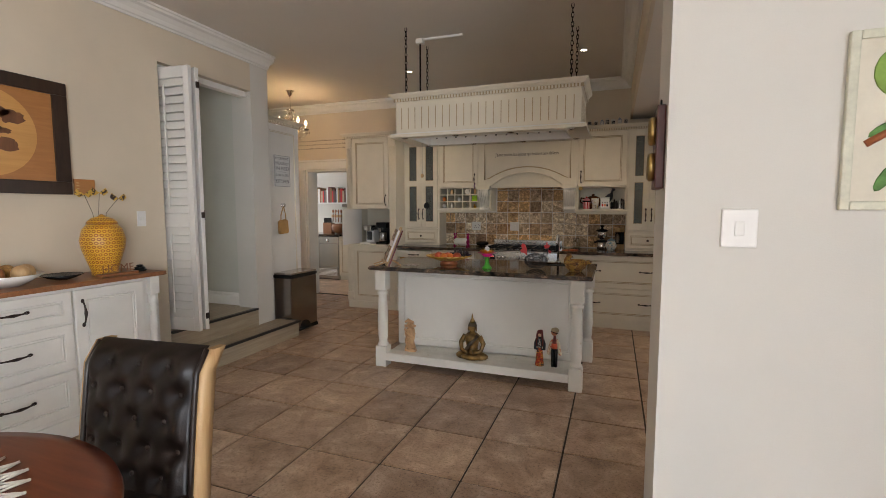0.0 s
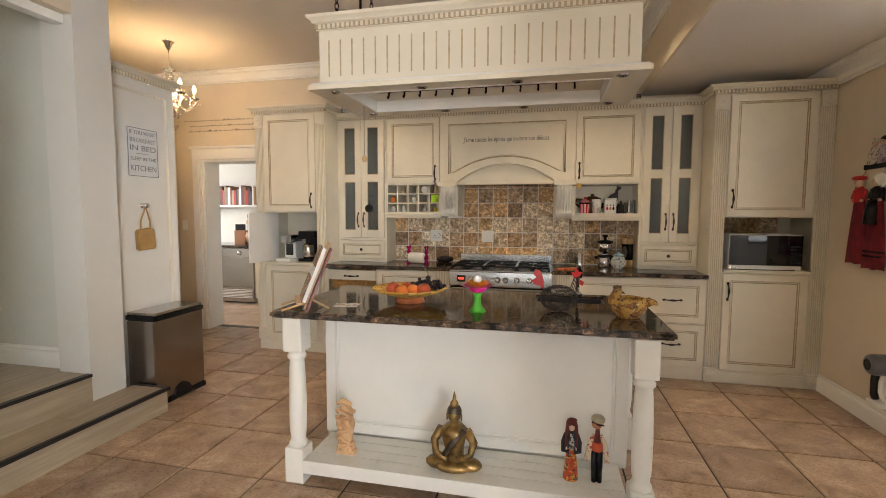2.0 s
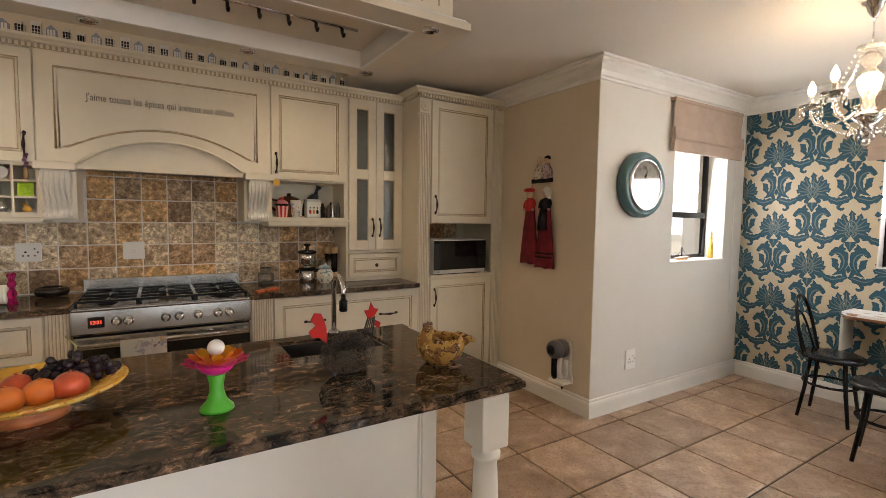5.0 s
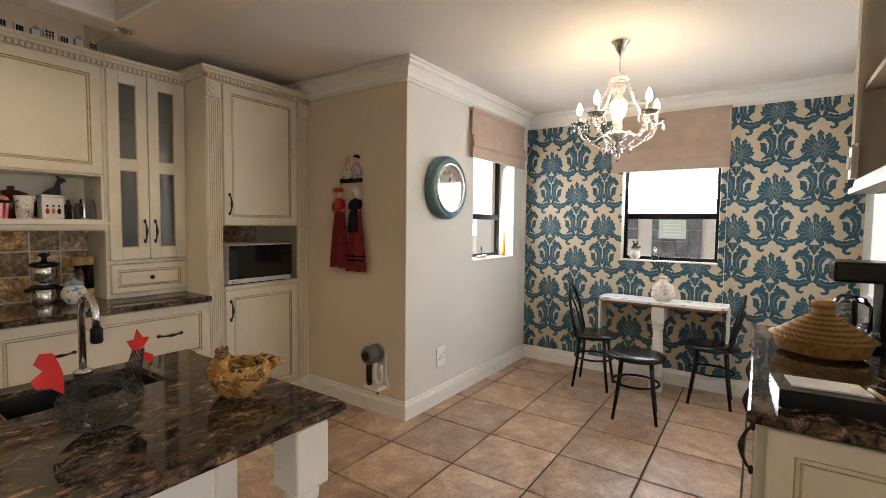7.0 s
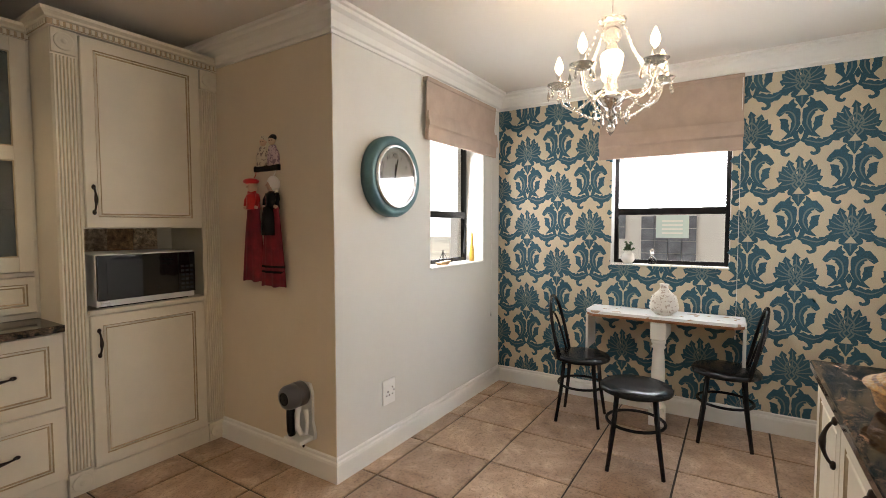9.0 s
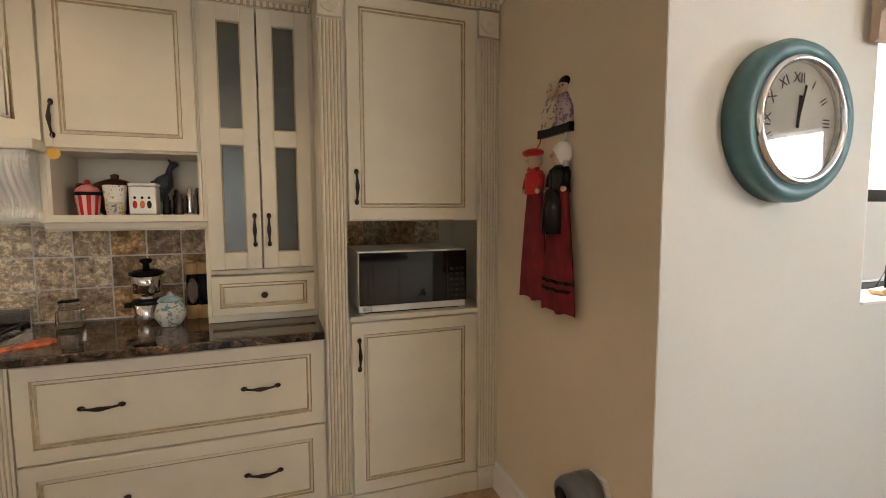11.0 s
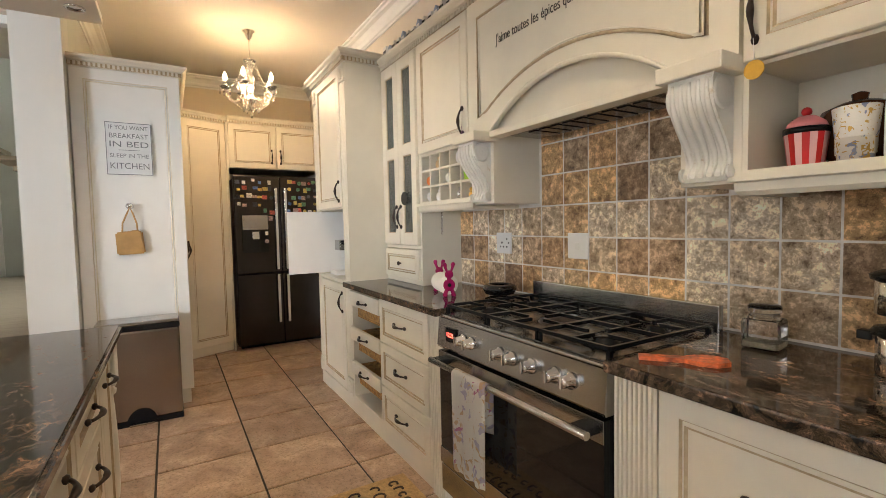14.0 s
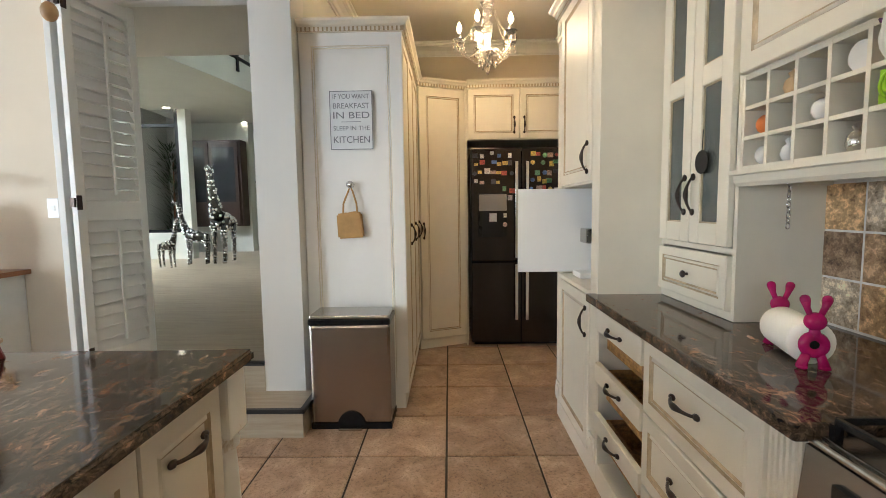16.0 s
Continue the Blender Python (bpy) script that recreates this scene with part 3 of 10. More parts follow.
def pilaster(parent, x, w, z0, z1, y=0.0, ends=True):
    """A fluted strip with carved rosette blocks at its ends."""
    bm = bmesh.new()
    zs = (z0 + (0.13 if ends else 0), z1 - (0.13 if ends else 0))
    n = max(3, round(w / 0.017))
    outline = [(x, y)]
    for i in range(n):
        a = x + 0.008 + (w - 0.016) * i / n
        b = (w - 0.016) / n
        outline += [(a, y - 0.016), (a + b * 0.50, y - 0.016), (a + b * 0.62, y - 0.009), (a + b * 0.88, y - 0.009)]
    outline += [(x + w - 0.008, y - 0.016), (x + w, y - 0.014), (x + w, y)]
    lo = [bm.verts.new((a, b, zs[0])) for a, b in outline]
    hi = [bm.verts.new((a, b, zs[1])) for a, b in outline]
    for i in range(len(lo)):
        j = (i + 1) % len(lo)
        f = bm.faces.new((lo[i], lo[j], hi[j], hi[i]))
        f.material_index = 1 if (i - 3) % 4 == 0 and i < len(lo) - 3 else 0
    bm.faces.new(lo[::-1]), bm.faces.new(hi)
    p = part("fluted_pilaster", bm, (CREAM, FLUTE), parent)
    if ends:
        for c in (z0 + 0.062, z1 - 0.062):
            bm = bmesh.new()
            box(bm, x, x + w, y - 0.020, y, c - 0.058, c + 0.058, 0.003)
            lathe(bm, [(w * 0.42, -0.018), (w * 0.40, -0.027), (w * 0.32, -0.022), (w * 0.26, -0.028), (w * 0.16, -0.021), (w * 0.10, -0.029), (0.002, -0.030)], (x + w / 2, y, c), 16, axis="y", mat=0)
            part("rosette_block", bm, (CREAM, PATINA), p)
    return p


def crown(parent, path, z, label=""):
    """Dentil moulding and a stepped crown along a path, out to its left."""
    bm = bmesh.new()
    mould(bm, [(x, y, z) for x, y in path], [(0, 0), (0.012, 0), (0.014, 0.030), (0.028, 0.034), (0.032, 0.044), (0.048, 0.056), (0.052, 0.070), (0, 0.070)])
    c = part("crown_moulding", bm, CREAM, parent, label)
    bm = bmesh.new()
    for a, b in zip(path, path[1:]):
        a, b = Vector(a), Vector(b)
        d = (b - a)
        n = max(1, int(d.length / 0.026))
        d.normalize()
        nrm = Vector((-d.y, d.x))
        for i in range(n):
            q = a + d * ((i + 0.5) * (b - a).length / n)
            m = Matrix.Translation((q.x, q.y, z + 0.016)) @ Matrix.Rotation(math.atan2(d.y, d.x), 4, "Z")
            vs = bmesh.ops.create_cube(bm, size=1.0, matrix=m @ Matrix.Translation((0, 0.017, 0)) @ Matrix.Diagonal((0.014, 0.012, 0.022, 1)))
    part("dentil_moulding", bm, CREAM, c)["kind"] = "stuff"
    bm = bmesh.new()
    mould(bm, [(x, y, z + 0.003) for x, y in path], [(0.011, 0), (0.0155, 0), (0.0155, 0.026), (0.011, 0.026)])
    part("glazed_groove", bm, PATINA, c)
    return c


def cabinet(name, label, x, y, z=0.0, group="cream kitchen cabinets"):
    return thing(name, label, "cabinet", x, y, z, 0, group)


YB, YU, YT = 5.880, 6.157, 5.892

# tall cabinet with the coffee niche
c = cabinet("tall_cabinet", "tall cream cabinet with fluted pilasters and open coffee niche", -3.40, YT)
W = 0.77
carcass(c, (0, 0.02, 0, 0.557, 0.10, 2.37), (W - 0.02, W, 0, 0.557, 0.10, 2.37), (0.02, W - 0.02, 0.537, 0.557, 0.10, 2.37), (0.02, W - 0.02, 0, 0.537, 0.10, 0.88), (0.02, W - 0.02, 0, 0.537, 1.40, 2.37))
part("plinth", one(0.01, W, -0.012, 0.5, 0, 0.10, 0.004), CREAM, c)
part("niche_shelf", one(0.10, 0.665, -0.03, 0.5, 0.88, 0.902, 0.004), CREAM, c)
door(c, "lower_door", 0.105, 0.12, 0.555, 0.75, 0, [(0.62, 0.74)])
door(c, "upper_door", 0.105, 1.41, 0.555, 0.95, 0, [(0.62, 1.52)])
bm = bmesh.new()
box(bm, 0.085, 0.103, -0.27, 0.22, 0.91, 1.395, 0.003)
part("open_flap", bm, PLASTIC_W, c, "plain white flap swung open")
pilaster(c, 0.0, 0.10, 0.10, 2.37)
pilaster(c, W - 0.105, 0.105, 0.10, 2.37)
crown(c, [(W, 0.30), (W, -0.016), (0, -0.016), (0, 0.557)][::-1][::-1], 2.37)


def glass_unit(name, label, x, w):
    c = cabinet(name, label, x, YU)
    dep = NORTH - YU - 0.002
    carcass(c, (0, 0.018, 0, dep, 0.902, 2.33), (w - 0.018, w, 0, dep, 0.902, 2.33), (0.018, w - 0.018, dep - 0.018, dep, 0.902, 2.33), (0.018, w - 0.018, 0, dep - 0.018, 2.31, 2.33), (0.018, w - 0.018, 0, dep - 0.018, 1.125, 1.145), (0.018, w - 0.018, 0, dep - 0.018, 0.902, 0.93), (0.018, w - 0.018, 0.02, dep - 0.02, 1.75, 1.765))
    for zz in (1.47, 2.05):
        part("glass_shelf", one(0.02, w - 0.02, 0.02, dep - 0.02, zz, zz + 0.008), PLASTIC_W, c)
    dw = (w - 0.044) / 2
    for k in range(2):
        x0 = 0.018 + k * (dw + 0.006)
        bm = bmesh.new()
        s = 0.062
        for r in ((x0, x0 + s, 1.15, 2.325), (x0 + dw - s, x0 + dw, 1.15, 2.325), (x0 + s, x0 + dw - s, 1.15, 1.225), (x0 + s, x0 + dw - s, 2.255, 2.325), (x0 + s, x0 + dw - s, 1.715, 1.785)):
            box(bm, r[0], r[1], -0.022, 0, r[2], r[3], 0.003)
        d = part("glass_door", bm, CREAM, c)
        for z0, z1 in ((1.225, 1.715), (1.785, 2.255)):
            bm = bmesh.new()
            for q in ((x0 + s, x0 + s + 0.006, z0, z1), (x0 + dw - s - 0.006, x0 + dw - s, z0, z1), (x0 + s, x0 + dw - s, z0, z0 + 0.006), (x0 + s, x0 + dw - s, z1 - 0.006, z1)):
                box(bm, q[0], q[1], -0.017, -0.008, q[2], q[3])
            part("worn_bead", bm, PATINA, d)
            part("pane", one(x0 + s, x0 + dw - s, -0.012, -0.007, z0, z1), FROST, d, "frosted grey glass pane")
        handle(d, x0 + (dw - 0.028 if k == 0 else 0.028), 1.33)
    d = door(c, "drawer", 0.018, 0.935, w - 0.036, 0.185, edge=0.035)
    knob(d, w / 2, 1.027)
    crown(c, [(w, 0), (0, 0)], 2.33)
    return c


glass_unit("display_cabinet", "cream display cabinet with frosted glass doors on the worktop", -2.63, 0.525)
glass_unit("display_cabinet", "cream display cabinet with frosted glass doors beside the pantry", 0.283, 0.49)


def ledge(bm, w, z, dep):
    mould(bm, [(0, dep, z), (0, 0, z), (w, 0, z), (w, dep, z)][::-1], [(-0.02, 0), (0.004, 0), (0.012, 0.012), (0.014, 0.034), (0.024, 0.038), (0.024, 0.052), (-0.02, 0.052)])


# wall cabinet over the spice rack
DEP = NORTH - YU - 0.002
c = cabinet("wall_cabinet", "cream wall cabinet over an open rack of fifteen pigeonholes", -2.103, YU)
W = 0.556
part("body", one(0, W, 0, DEP, 1.69, 2.33), CREAM, c)
door(c, "door", 0.008, 1.695, W - 0.016, 0.63, 0, [(W - 0.05, 1.79)])
rows = [(0, W, DEP - 0.014, DEP, 1.40, 1.69)]
for i in range(6):
    a = (W - 0.012) * i / 5
    rows.append((a, a + 0.012, 0, DEP - 0.014, 1.40, 1.69))
for j in range(4):
    rows.append((0.0125, W - 0.0125, 0.001, DEP - 0.014, 1.40 + 0.0925 * j, 1.412 + 0.0925 * j))
carcass(c, *rows, name="divider")
bm = bmesh.new()
ledge(bm, W, 1.348, DEP)
box(bm, 0.018, W - 0.018, 0.018, DEP, 1.362, 1.399)
part("ledge", bm, CREAM, c)
crown(c, [(W, 0), (0, 0)], 2.33)
RACK = (-2.103, W)

pcn = thing("rack_chain", "short steel chain hanging under the pigeonhole rack", "chain", -1.965, YU + 0.06, 1.215)
bm = bmesh.new()
for k in range(9):
    tube(bm, [(0.006 * math.cos(a) if k % 2 else 0.0, 0.0 if k % 2 else 0.006 * math.cos(a), 0.012 + 0.0155 * k + 0.010 * math.sin(a)) for a in [2 * math.pi * q / 8 for q in range(8)]], 0.0018, 5, 0, True)
part("links", bm, CHROME, pcn)

# wall cabinet over the open shelf
c = cabinet("wall_cabinet", "cream wall cabinet over an open shelf of canisters", -0.285, YU)
W = 0.566
carcass(c, (0, W, 0, DEP, 1.665, 2.33), (0, 0.014, 0, DEP, 1.40, 1.665), (W - 0.014, W, 0, DEP, 1.40, 1.665), (0.014, W - 0.014, DEP - 0.014, DEP, 1.40, 1.665))
door(c, "door", 0.008, 1.675, W - 0.016, 0.65, 0, [(0.04, 1.79)])
bm = bmesh.new()
ledge(bm, W, 1.335, DEP)
box(bm, 0.018, W - 0.018, 0.018, DEP, 1.35, 1.40)
box(bm, 0.0, W, -0.004, 0.012, 1.387, 1.402)
part("ledge", bm, CREAM, c)
crown(c, [(W, 0), (0, 0)], 2.33)

# cooker canopy with its arch
c = cabinet("cooker_canopy", "cream cooker canopy with shallow arch and carved scroll corbels", -1.546, YU)
W = 1.26


def arch(n, half, rise, base, mid):
    r = (half * half + rise * rise) / (2 * rise)
    return [(mid - half + 2 * half * i / n, base + math.sqrt(max(0, r * r - (half - 2 * half * i / n) ** 2)) - (r - rise)) for i in range(n + 1)]


ar = arch(24, 0.45, 0.165, 1.70, W / 2)
bm = bmesh.new()
outline = [(0, 1.70), (0, 2.33), (W, 2.33), (W, 1.70)] + ar[::-1]
prism(bm, outline, -0.022, 0.0)
body = part("front_panel", bm, CREAM, c)
bm = bmesh.new()
inner = [(0.085, 1.78), (0.085, 2.245), (W - 0.085, 2.245), (W - 0.085, 1.78)] + [(a, b + 0.055) for a, b in arch(24, W / 2 - 0.15, 0.135, 1.745, W / 2)][::-1]
tube(bm, [(a, -0.021, b) for a, b in inner], 0.0075, 6, 0, True)
part("worn_moulding", bm, PATINA, body)
bm = bmesh.new()
inner2 = [(a + (0.016 if a < W / 2 else -0.016), b + (0.014 if b < 1.95 and abs(a - W / 2) > 0.2 else -0.014) if abs(b - 2.245) < 0.001 or b < 1.8 else b + 0.014) for a, b in inner]
tube(bm, [(a, -0.021, b) for a, b in inner2], 0.005, 6, 0, True)
part("inner_bead", bm, CREAM, body)
bm = bmesh.new()
tube(bm, [(a, -0.022, b + 0.004) for a, b in ar], 0.009, 6)
part("arch_bead", bm, CREAM, body)
part("arch_infill", one(0.15, W - 0.15, 0.02, 0.035, 1.70, 1.88), CREAM, c)
carcass(c, (0, W, 0.036, DEP, 1.72, 2.33), (0.0, 0.17, 0.0, DEP, 1.37, 1.70), (W - 0.17, W, 0.0, DEP, 1.37, 1.70))
bm = bmesh.new()
box(bm, 0.17, W - 0.17, -0.03, 0.036, 1.672, 1.70, 0.004)
part("lower_rail", bm, CREAM, c)
for k in range(9):
    part("grille_slot", one(0.33 + 0.067 * k, 0.378 + 0.067 * k, 0.075, DEP - 0.07, 1.674, 1.678), DARKSTEEL, c)
part("extractor", boxes((0.19, W - 0.19, 0.04, DEP - 0.02, 1.685, 1.712), (0.30, W - 0.30, 0.06, DEP - 0.05, 1.678, 1.686)), STEEL, c, "slim steel extractor")
for x0 in (0.0, W - 0.17):
    part("capital", one(x0 - 0.008, x0 + 0.178, -0.118, 0.02, 1.655, 1.70, 0.006), CREAM, c)
for x0 in (0.010, W - 0.160):
    bm = bmesh.new()
    prof = []
    for i in range(25):
        q = i / 24
        z = 1.655 - 0.275 * q
        d = 0.098 - 0.085 * q + 0.020 * math.sin(q * math.pi * 2.0) + 0.016 * math.exp(-((q - 0.93) / 0.08) ** 2)
        prof.append((-d, z))
    outline = [(0.0, 1.655)] + prof + [(0.0, 1.38)]
    prism(bm, outline, x0 + 0.012, x0 + 0.138, "x", 0)
    for k in range(5):
        tube(bm, [(x0 + 0.027 + k * 0.024, y - 0.001, z) for y, z in prof[1:-1]], [0.004 + 0.006 * math.sin(math.pi * j / 22) for j in range(23)], 6)
    for xx in (x0 + 0.010, x0 + 0.140):
        lathe(bm, [(0.046, -0.004), (0.042, 0.004), (0.031, -0.001), (0.022, 0.005), (0.012, 0.0), (0.003, 0.005)], (xx, -0.055, 1.608), 16, axis="x")
        lathe(bm, [(0.020, -0.004), (0.017, 0.004), (0.009, 0.0), (0.002, 0.004)], (xx, -0.020, 1.402), 12, axis="x")
    part("corbel", bm, WORN, c, "carved scroll corbel with worn white paint")
crown(c, [(W, 0), (0, 0)], 2.33)


def writing(parent, name, text, size, m, material, spacing=1.0, align="CENTER"):
    cu = bpy.data.curves.new(name, "FONT")
    cu.body, cu.size, cu.align_x, cu.align_y, cu.extrude, cu.space_character = text, size, align, "CENTER", 0.0006, spacing
    cu.materials.append(material)
    tmp = bpy.data.objects.new(name, cu)
    scene.collection.objects.link(tmp)
    me = bpy.data.meshes.new_from_object(tmp.evaluated_get(bpy.context.evaluated_depsgraph_get()))
    bpy.data.objects.remove(tmp)
    ob = new(name, me)
    ob.parent = parent
    ob.matrix_basis = m
    return ob


INK = painted("dark_lettering", (0.045, 0.032, 0.025), 0.7, 0.1, 20, 0.0)
lt = writing(body, "lettering", "J'aime toutes les épices qui invitent aux délices", 0.046, pose(W / 2, -0.0235, 2.095, 90, 0, 0), INK)
wide = max(v.co.x for v in lt.data.vertices) - min(v.co.x for v in lt.data.vertices)
lt.matrix_basis = pose(W / 2, -0.0235, 2.095, 90, 0, 0) @ Matrix.Diagonal((0.80 / wide, 1.3, 1, 1))

# pantry with the microwave niche
c = cabinet("pantry_cabinet", "tall cream pantry with fluted pilasters and a microwave niche", 0.775, YT)
W = 0.838
carcass(c, (0, 0.02, 0, 0.557, 0.10, 2.35), (W - 0.02, W, 0, 0.557, 0.10, 2.35), (0.02, W - 0.02, 0.537, 0.557, 0.10, 2.35), (0.02, W - 0.02, 0, 0.537, 0.10, 0.925), (0.02, W - 0.02, 0, 0.537, 1.37, 2.35))
part("plinth", one(0.0, W, -0.010, 0.5, 0, 0.10, 0.004), CREAM, c)
part("niche_shelf", one(0.11, W - 0.11, -0.03, 0.5, 0.925, 0.945, 0.004), CREAM, c)
for k in range(4):
    part("backing_tile", one(0.12 + 0.15 * k, 0.265 + 0.15 * k, 0.52, 0.536, 1.225, 1.37), TRAV, c)
door(c, "lower_door", 0.115, 0.115, W - 0.235, 0.80, 0, [(0.15, 0.77)])
door(c, "upper_door", 0.115, 1.375, W - 0.235, 0.965, 0, [(0.15, 1.52)])
pilaster(c, 0.0, 0.105, 0.0, 2.35)
pilaster(c, W - 0.105, 0.105, 0.0, 2.35)
crown(c, [(W, -0.016), (0, -0.016), (0, 0.27)], 2.35)

# base cabinets
c = cabinet("base_cabinet", "wide cream base cabinet with two deep drawers", -0.47, YB)
W = 1.243
part("body", one(0, W, 0, 0.56, 0.10, 0.863), CREAM, c)
part("plinth", one(0, W, 0.02, 0.5, 0, 0.10), CREAM, c)
pilaster(c, 0.002, 0.135, 0.0, 0.863, 0.0, False)
for z0, h in ((0.12, 0.36), (0.488, 0.37)):
    door(c, "drawer", 0.145, z0, W - 0.15, h, 0, [(0.42, z0 + h / 2 + 0.01), (0.98, z0 + h / 2 + 0.01)], True)
c = cabinet("base_cabinet", "cream base cabinet with three drawers beside the range", -2.095, YB)
W = 0.70
part("body", one(0, W, 0, 0.56, 0.10, 0.863), CREAM, c)
part("plinth", one(0, W, 0.0, 0.5, 0, 0.10), CREAM, c)
pilaster(c, W - 0.112, 0.11, 0.0, 0.863, 0.0, False)
for z0, h in ((0.11, 0.24), (0.357, 0.245), (0.609, 0.248)):
    door(c, "drawer", 0.004, z0, W - 0.12, h, 0, [(0.28, z0 + h / 2 + 0.01)], True, 0.045)
c = cabinet("basket_cabinet", "open cream base cabinet with wicker basket drawers", -2.63, YB)
W = 0.535
carcass(c, (0, 0.02, 0, 0.56, 0.10, 0.863), (W - 0.02, W, 0, 0.56, 0.10, 0.863), (0.02, W - 0.02, 0.54, 0.56, 0.10, 0.863), (0.02, W - 0.02, 0, 0.54, 0.10, 0.12))
part("plinth", one(0, W, 0.0, 0.5, 0, 0.10), CREAM, c)
for z0 in (0.185, 0.415, 0.645):
    bm = bmesh.new()
    for k in range(9):
        mould(bm, [(0.04, 0.03, z0 + 0.02 + 0.015 * k), (W - 0.04, 0.03, z0 + 0.02 + 0.015 * k), (W - 0.04, 0.48, z0 + 0.02 + 0.015 * k), (0.04, 0.48, z0 + 0.02 + 0.015 * k)], [(0, 0), (0.012, 0), (0.012 + 0.003 * (k % 2), 0.013), (0, 0.013)], True)
    box(bm, 0.05, W - 0.05, 0.04, 0.47, z0 + 0.015, z0 + 0.022)
    b = part("basket", bm, STRAW, c, "woven wicker basket")
    d = part("drawer_rail", one(0.022, W - 0.022, -0.02, 0.006, z0 + 0.105, z0 + 0.185 if z0 < 0.6 else z0 + 0.2, 0.004), CREAM, b)
    handle(d, W / 2, z0 + 0.145, -0.02, True)

# worktops
for nm, x0, x1, lab in (("worktop", -2.66, -1.392, "polished brown granite worktop beside the range"), ("worktop", -0.472, 0.772, "polished brown granite worktop beside the pantry")):
    solo(nm, one(x0, x1, 5.832, NORTH - 0.002, 0.865, 0.900, 0.006), GRANITE, lab, "worktop")

# ---- the island ----
IX0, IX1, IY0, IY1 = -1.872, 0.018, 3.765, 4.655
isl = thing("kitchen_island", "white painted kitchen island with turned legs, low shelf and panelled body", "kitchen island")
BX0, BX1, BY0, BY1 = -1.745, -0.105, 4.13, 4.600
SX0, SX1, SY0, SY1 = -0.575, -0.19, 4.345, 4.575
hole = (SX0 - 0.008, SX1 + 0.008, SY0 - 0.008, SY1 + 0.008)
part("body", boxes((BX0, hole[0], BY0, BY1, 0.10, 0.862), (hole[1], BX1, BY0, BY1, 0.10, 0.862), (hole[0], hole[1], BY0, hole[2], 0.10, 0.862), (hole[0], hole[1], hole[3], BY1, 0.10, 0.862), (hole[0], hole[1], hole[2], hole[3], 0.10, 0.70)), ISLAND, isl)
part("plinth", one(BX0 + 0.03, BX1 - 0.03, BY0 + 0.03, BY1 - 0.05, 0, 0.10), ISLAND, isl)
bm = bmesh.new()
panel(bm, BX1 - BX0, 0.72, edge=0.06, x=BX0, z=0.135, y=BY0)
part("back_panel", bm, (ISLAND, ISLAND), isl)
leg_profile = [(0.040, 0.18), (0.046, 0.185), (0.048, 0.20), (0.040, 0.21), (0.036, 0.23), (0.040, 0.245), (0.043, 0.28), (0.045, 0.40), (0.043, 0.50), (0.039, 0.60), (0.036, 0.64), (0.046, 0.65), (0.048, 0.665), (0.038, 0.675), (0.040, 0.685), (0.048, 0.69)]
for lx, ly in ((-1.765, 3.835), (-0.092, 3.825), (-1.80, 4.585), (-0.05, 4.585)):
    bm = bmesh.new()
    lathe(bm, leg_profile, (lx, ly, 0), 20)
    box(bm, lx - 0.052, lx + 0.052, ly - 0.052, ly + 0.052, 0, 0.185, 0.008)
    box(bm, lx - 0.052, lx + 0.052, ly - 0.052, ly + 0.052, 0.688, 0.862, 0.008)
    part("turned_leg", bm, WORN, isl, "turned leg in worn white paint")
for k in range(4):
    y0 = 3.79 + k * 0.078
    part("shelf_board", one(-1.71 if k < 1 else -1.71, -0.147, y0, y0 + 0.075, 0.095, 0.132, 0.004), WORN, isl)
part("shelf_apron", one(-1.712, -0.145, 3.772, 3.789, 0.065, 0.134, 0.003), ISLAND, isl)
# aisle side: drawers and doors face +y
for nm, x0, w, z0, h in (("door", -1.735, 0.31, 0.13, 0.72), ("drawer", -1.42, 0.42, 0.69, 0.16), ("drawer", -1.42, 0.42, 0.42, 0.26), ("drawer", -1.42, 0.42, 0.13, 0.28), ("door", -0.99, 0.43, 0.13, 0.72), ("door", -0.55, 0.43, 0.13, 0.72)):
    bm = bmesh.new()
    panel(bm, w, h, edge=0.05)
    d = part(nm, bm, (CREAM, PATINA), isl)
    d.matrix_basis = pose(x0 + w, BY1, z0, 0, 0, 180)
    handle(d, w / 2, h - (0.08 if nm == "drawer" and h < 0.2 else 0.09), -0.022, True)

top = bmesh.new()
xs, ys = (IX0, SX0, SX1, IX1), (IY0, SY0, SY1, IY1)
for i in range(3):
    for j in range(3):
        if (i, j) != (1, 1):
            box(top, xs[i], xs[i + 1], ys[j], ys[j + 1], 0.865, 0.900)
bmesh.ops.remove_doubles(top, verts=top.verts[:], dist=0.0005)
seen = {}
for f in top.faces:
    seen.setdefault(tuple(round(q, 4) for q in f.calc_center_median()), []).append(f)
bmesh.ops.delete(top, geom=[f for fs in seen.values() if len(fs) > 1 for f in fs], context="FACES_ONLY")
es = [e for e in top.edges if all((abs(v.co.x - IX0) < 1e-4 or abs(v.co.x - IX1) < 1e-4 or abs(v.co.y - IY0) < 1e-4 or abs(v.co.y - IY1) < 1e-4) for v in e.verts) and abs(e.verts[0].co.z - e.verts[1].co.z) < 1e-4 and e.calc_length() > 0.1]
bmesh.ops.bevel(top, geom=es, offset=0.009, segments=3, affect="EDGES")
solo("island_worktop", top, GRANITE, "polished brown and black granite slab on the island", "worktop")
snk = thing("prep_sink", "small stainless sink set into the island granite", "sink", (SX0 + SX1) / 2, (SY0 + SY1) / 2, 0.72)
hw, hd = (SX1 - SX0) / 2 - 0.002, (SY1 - SY0) / 2 - 0.002
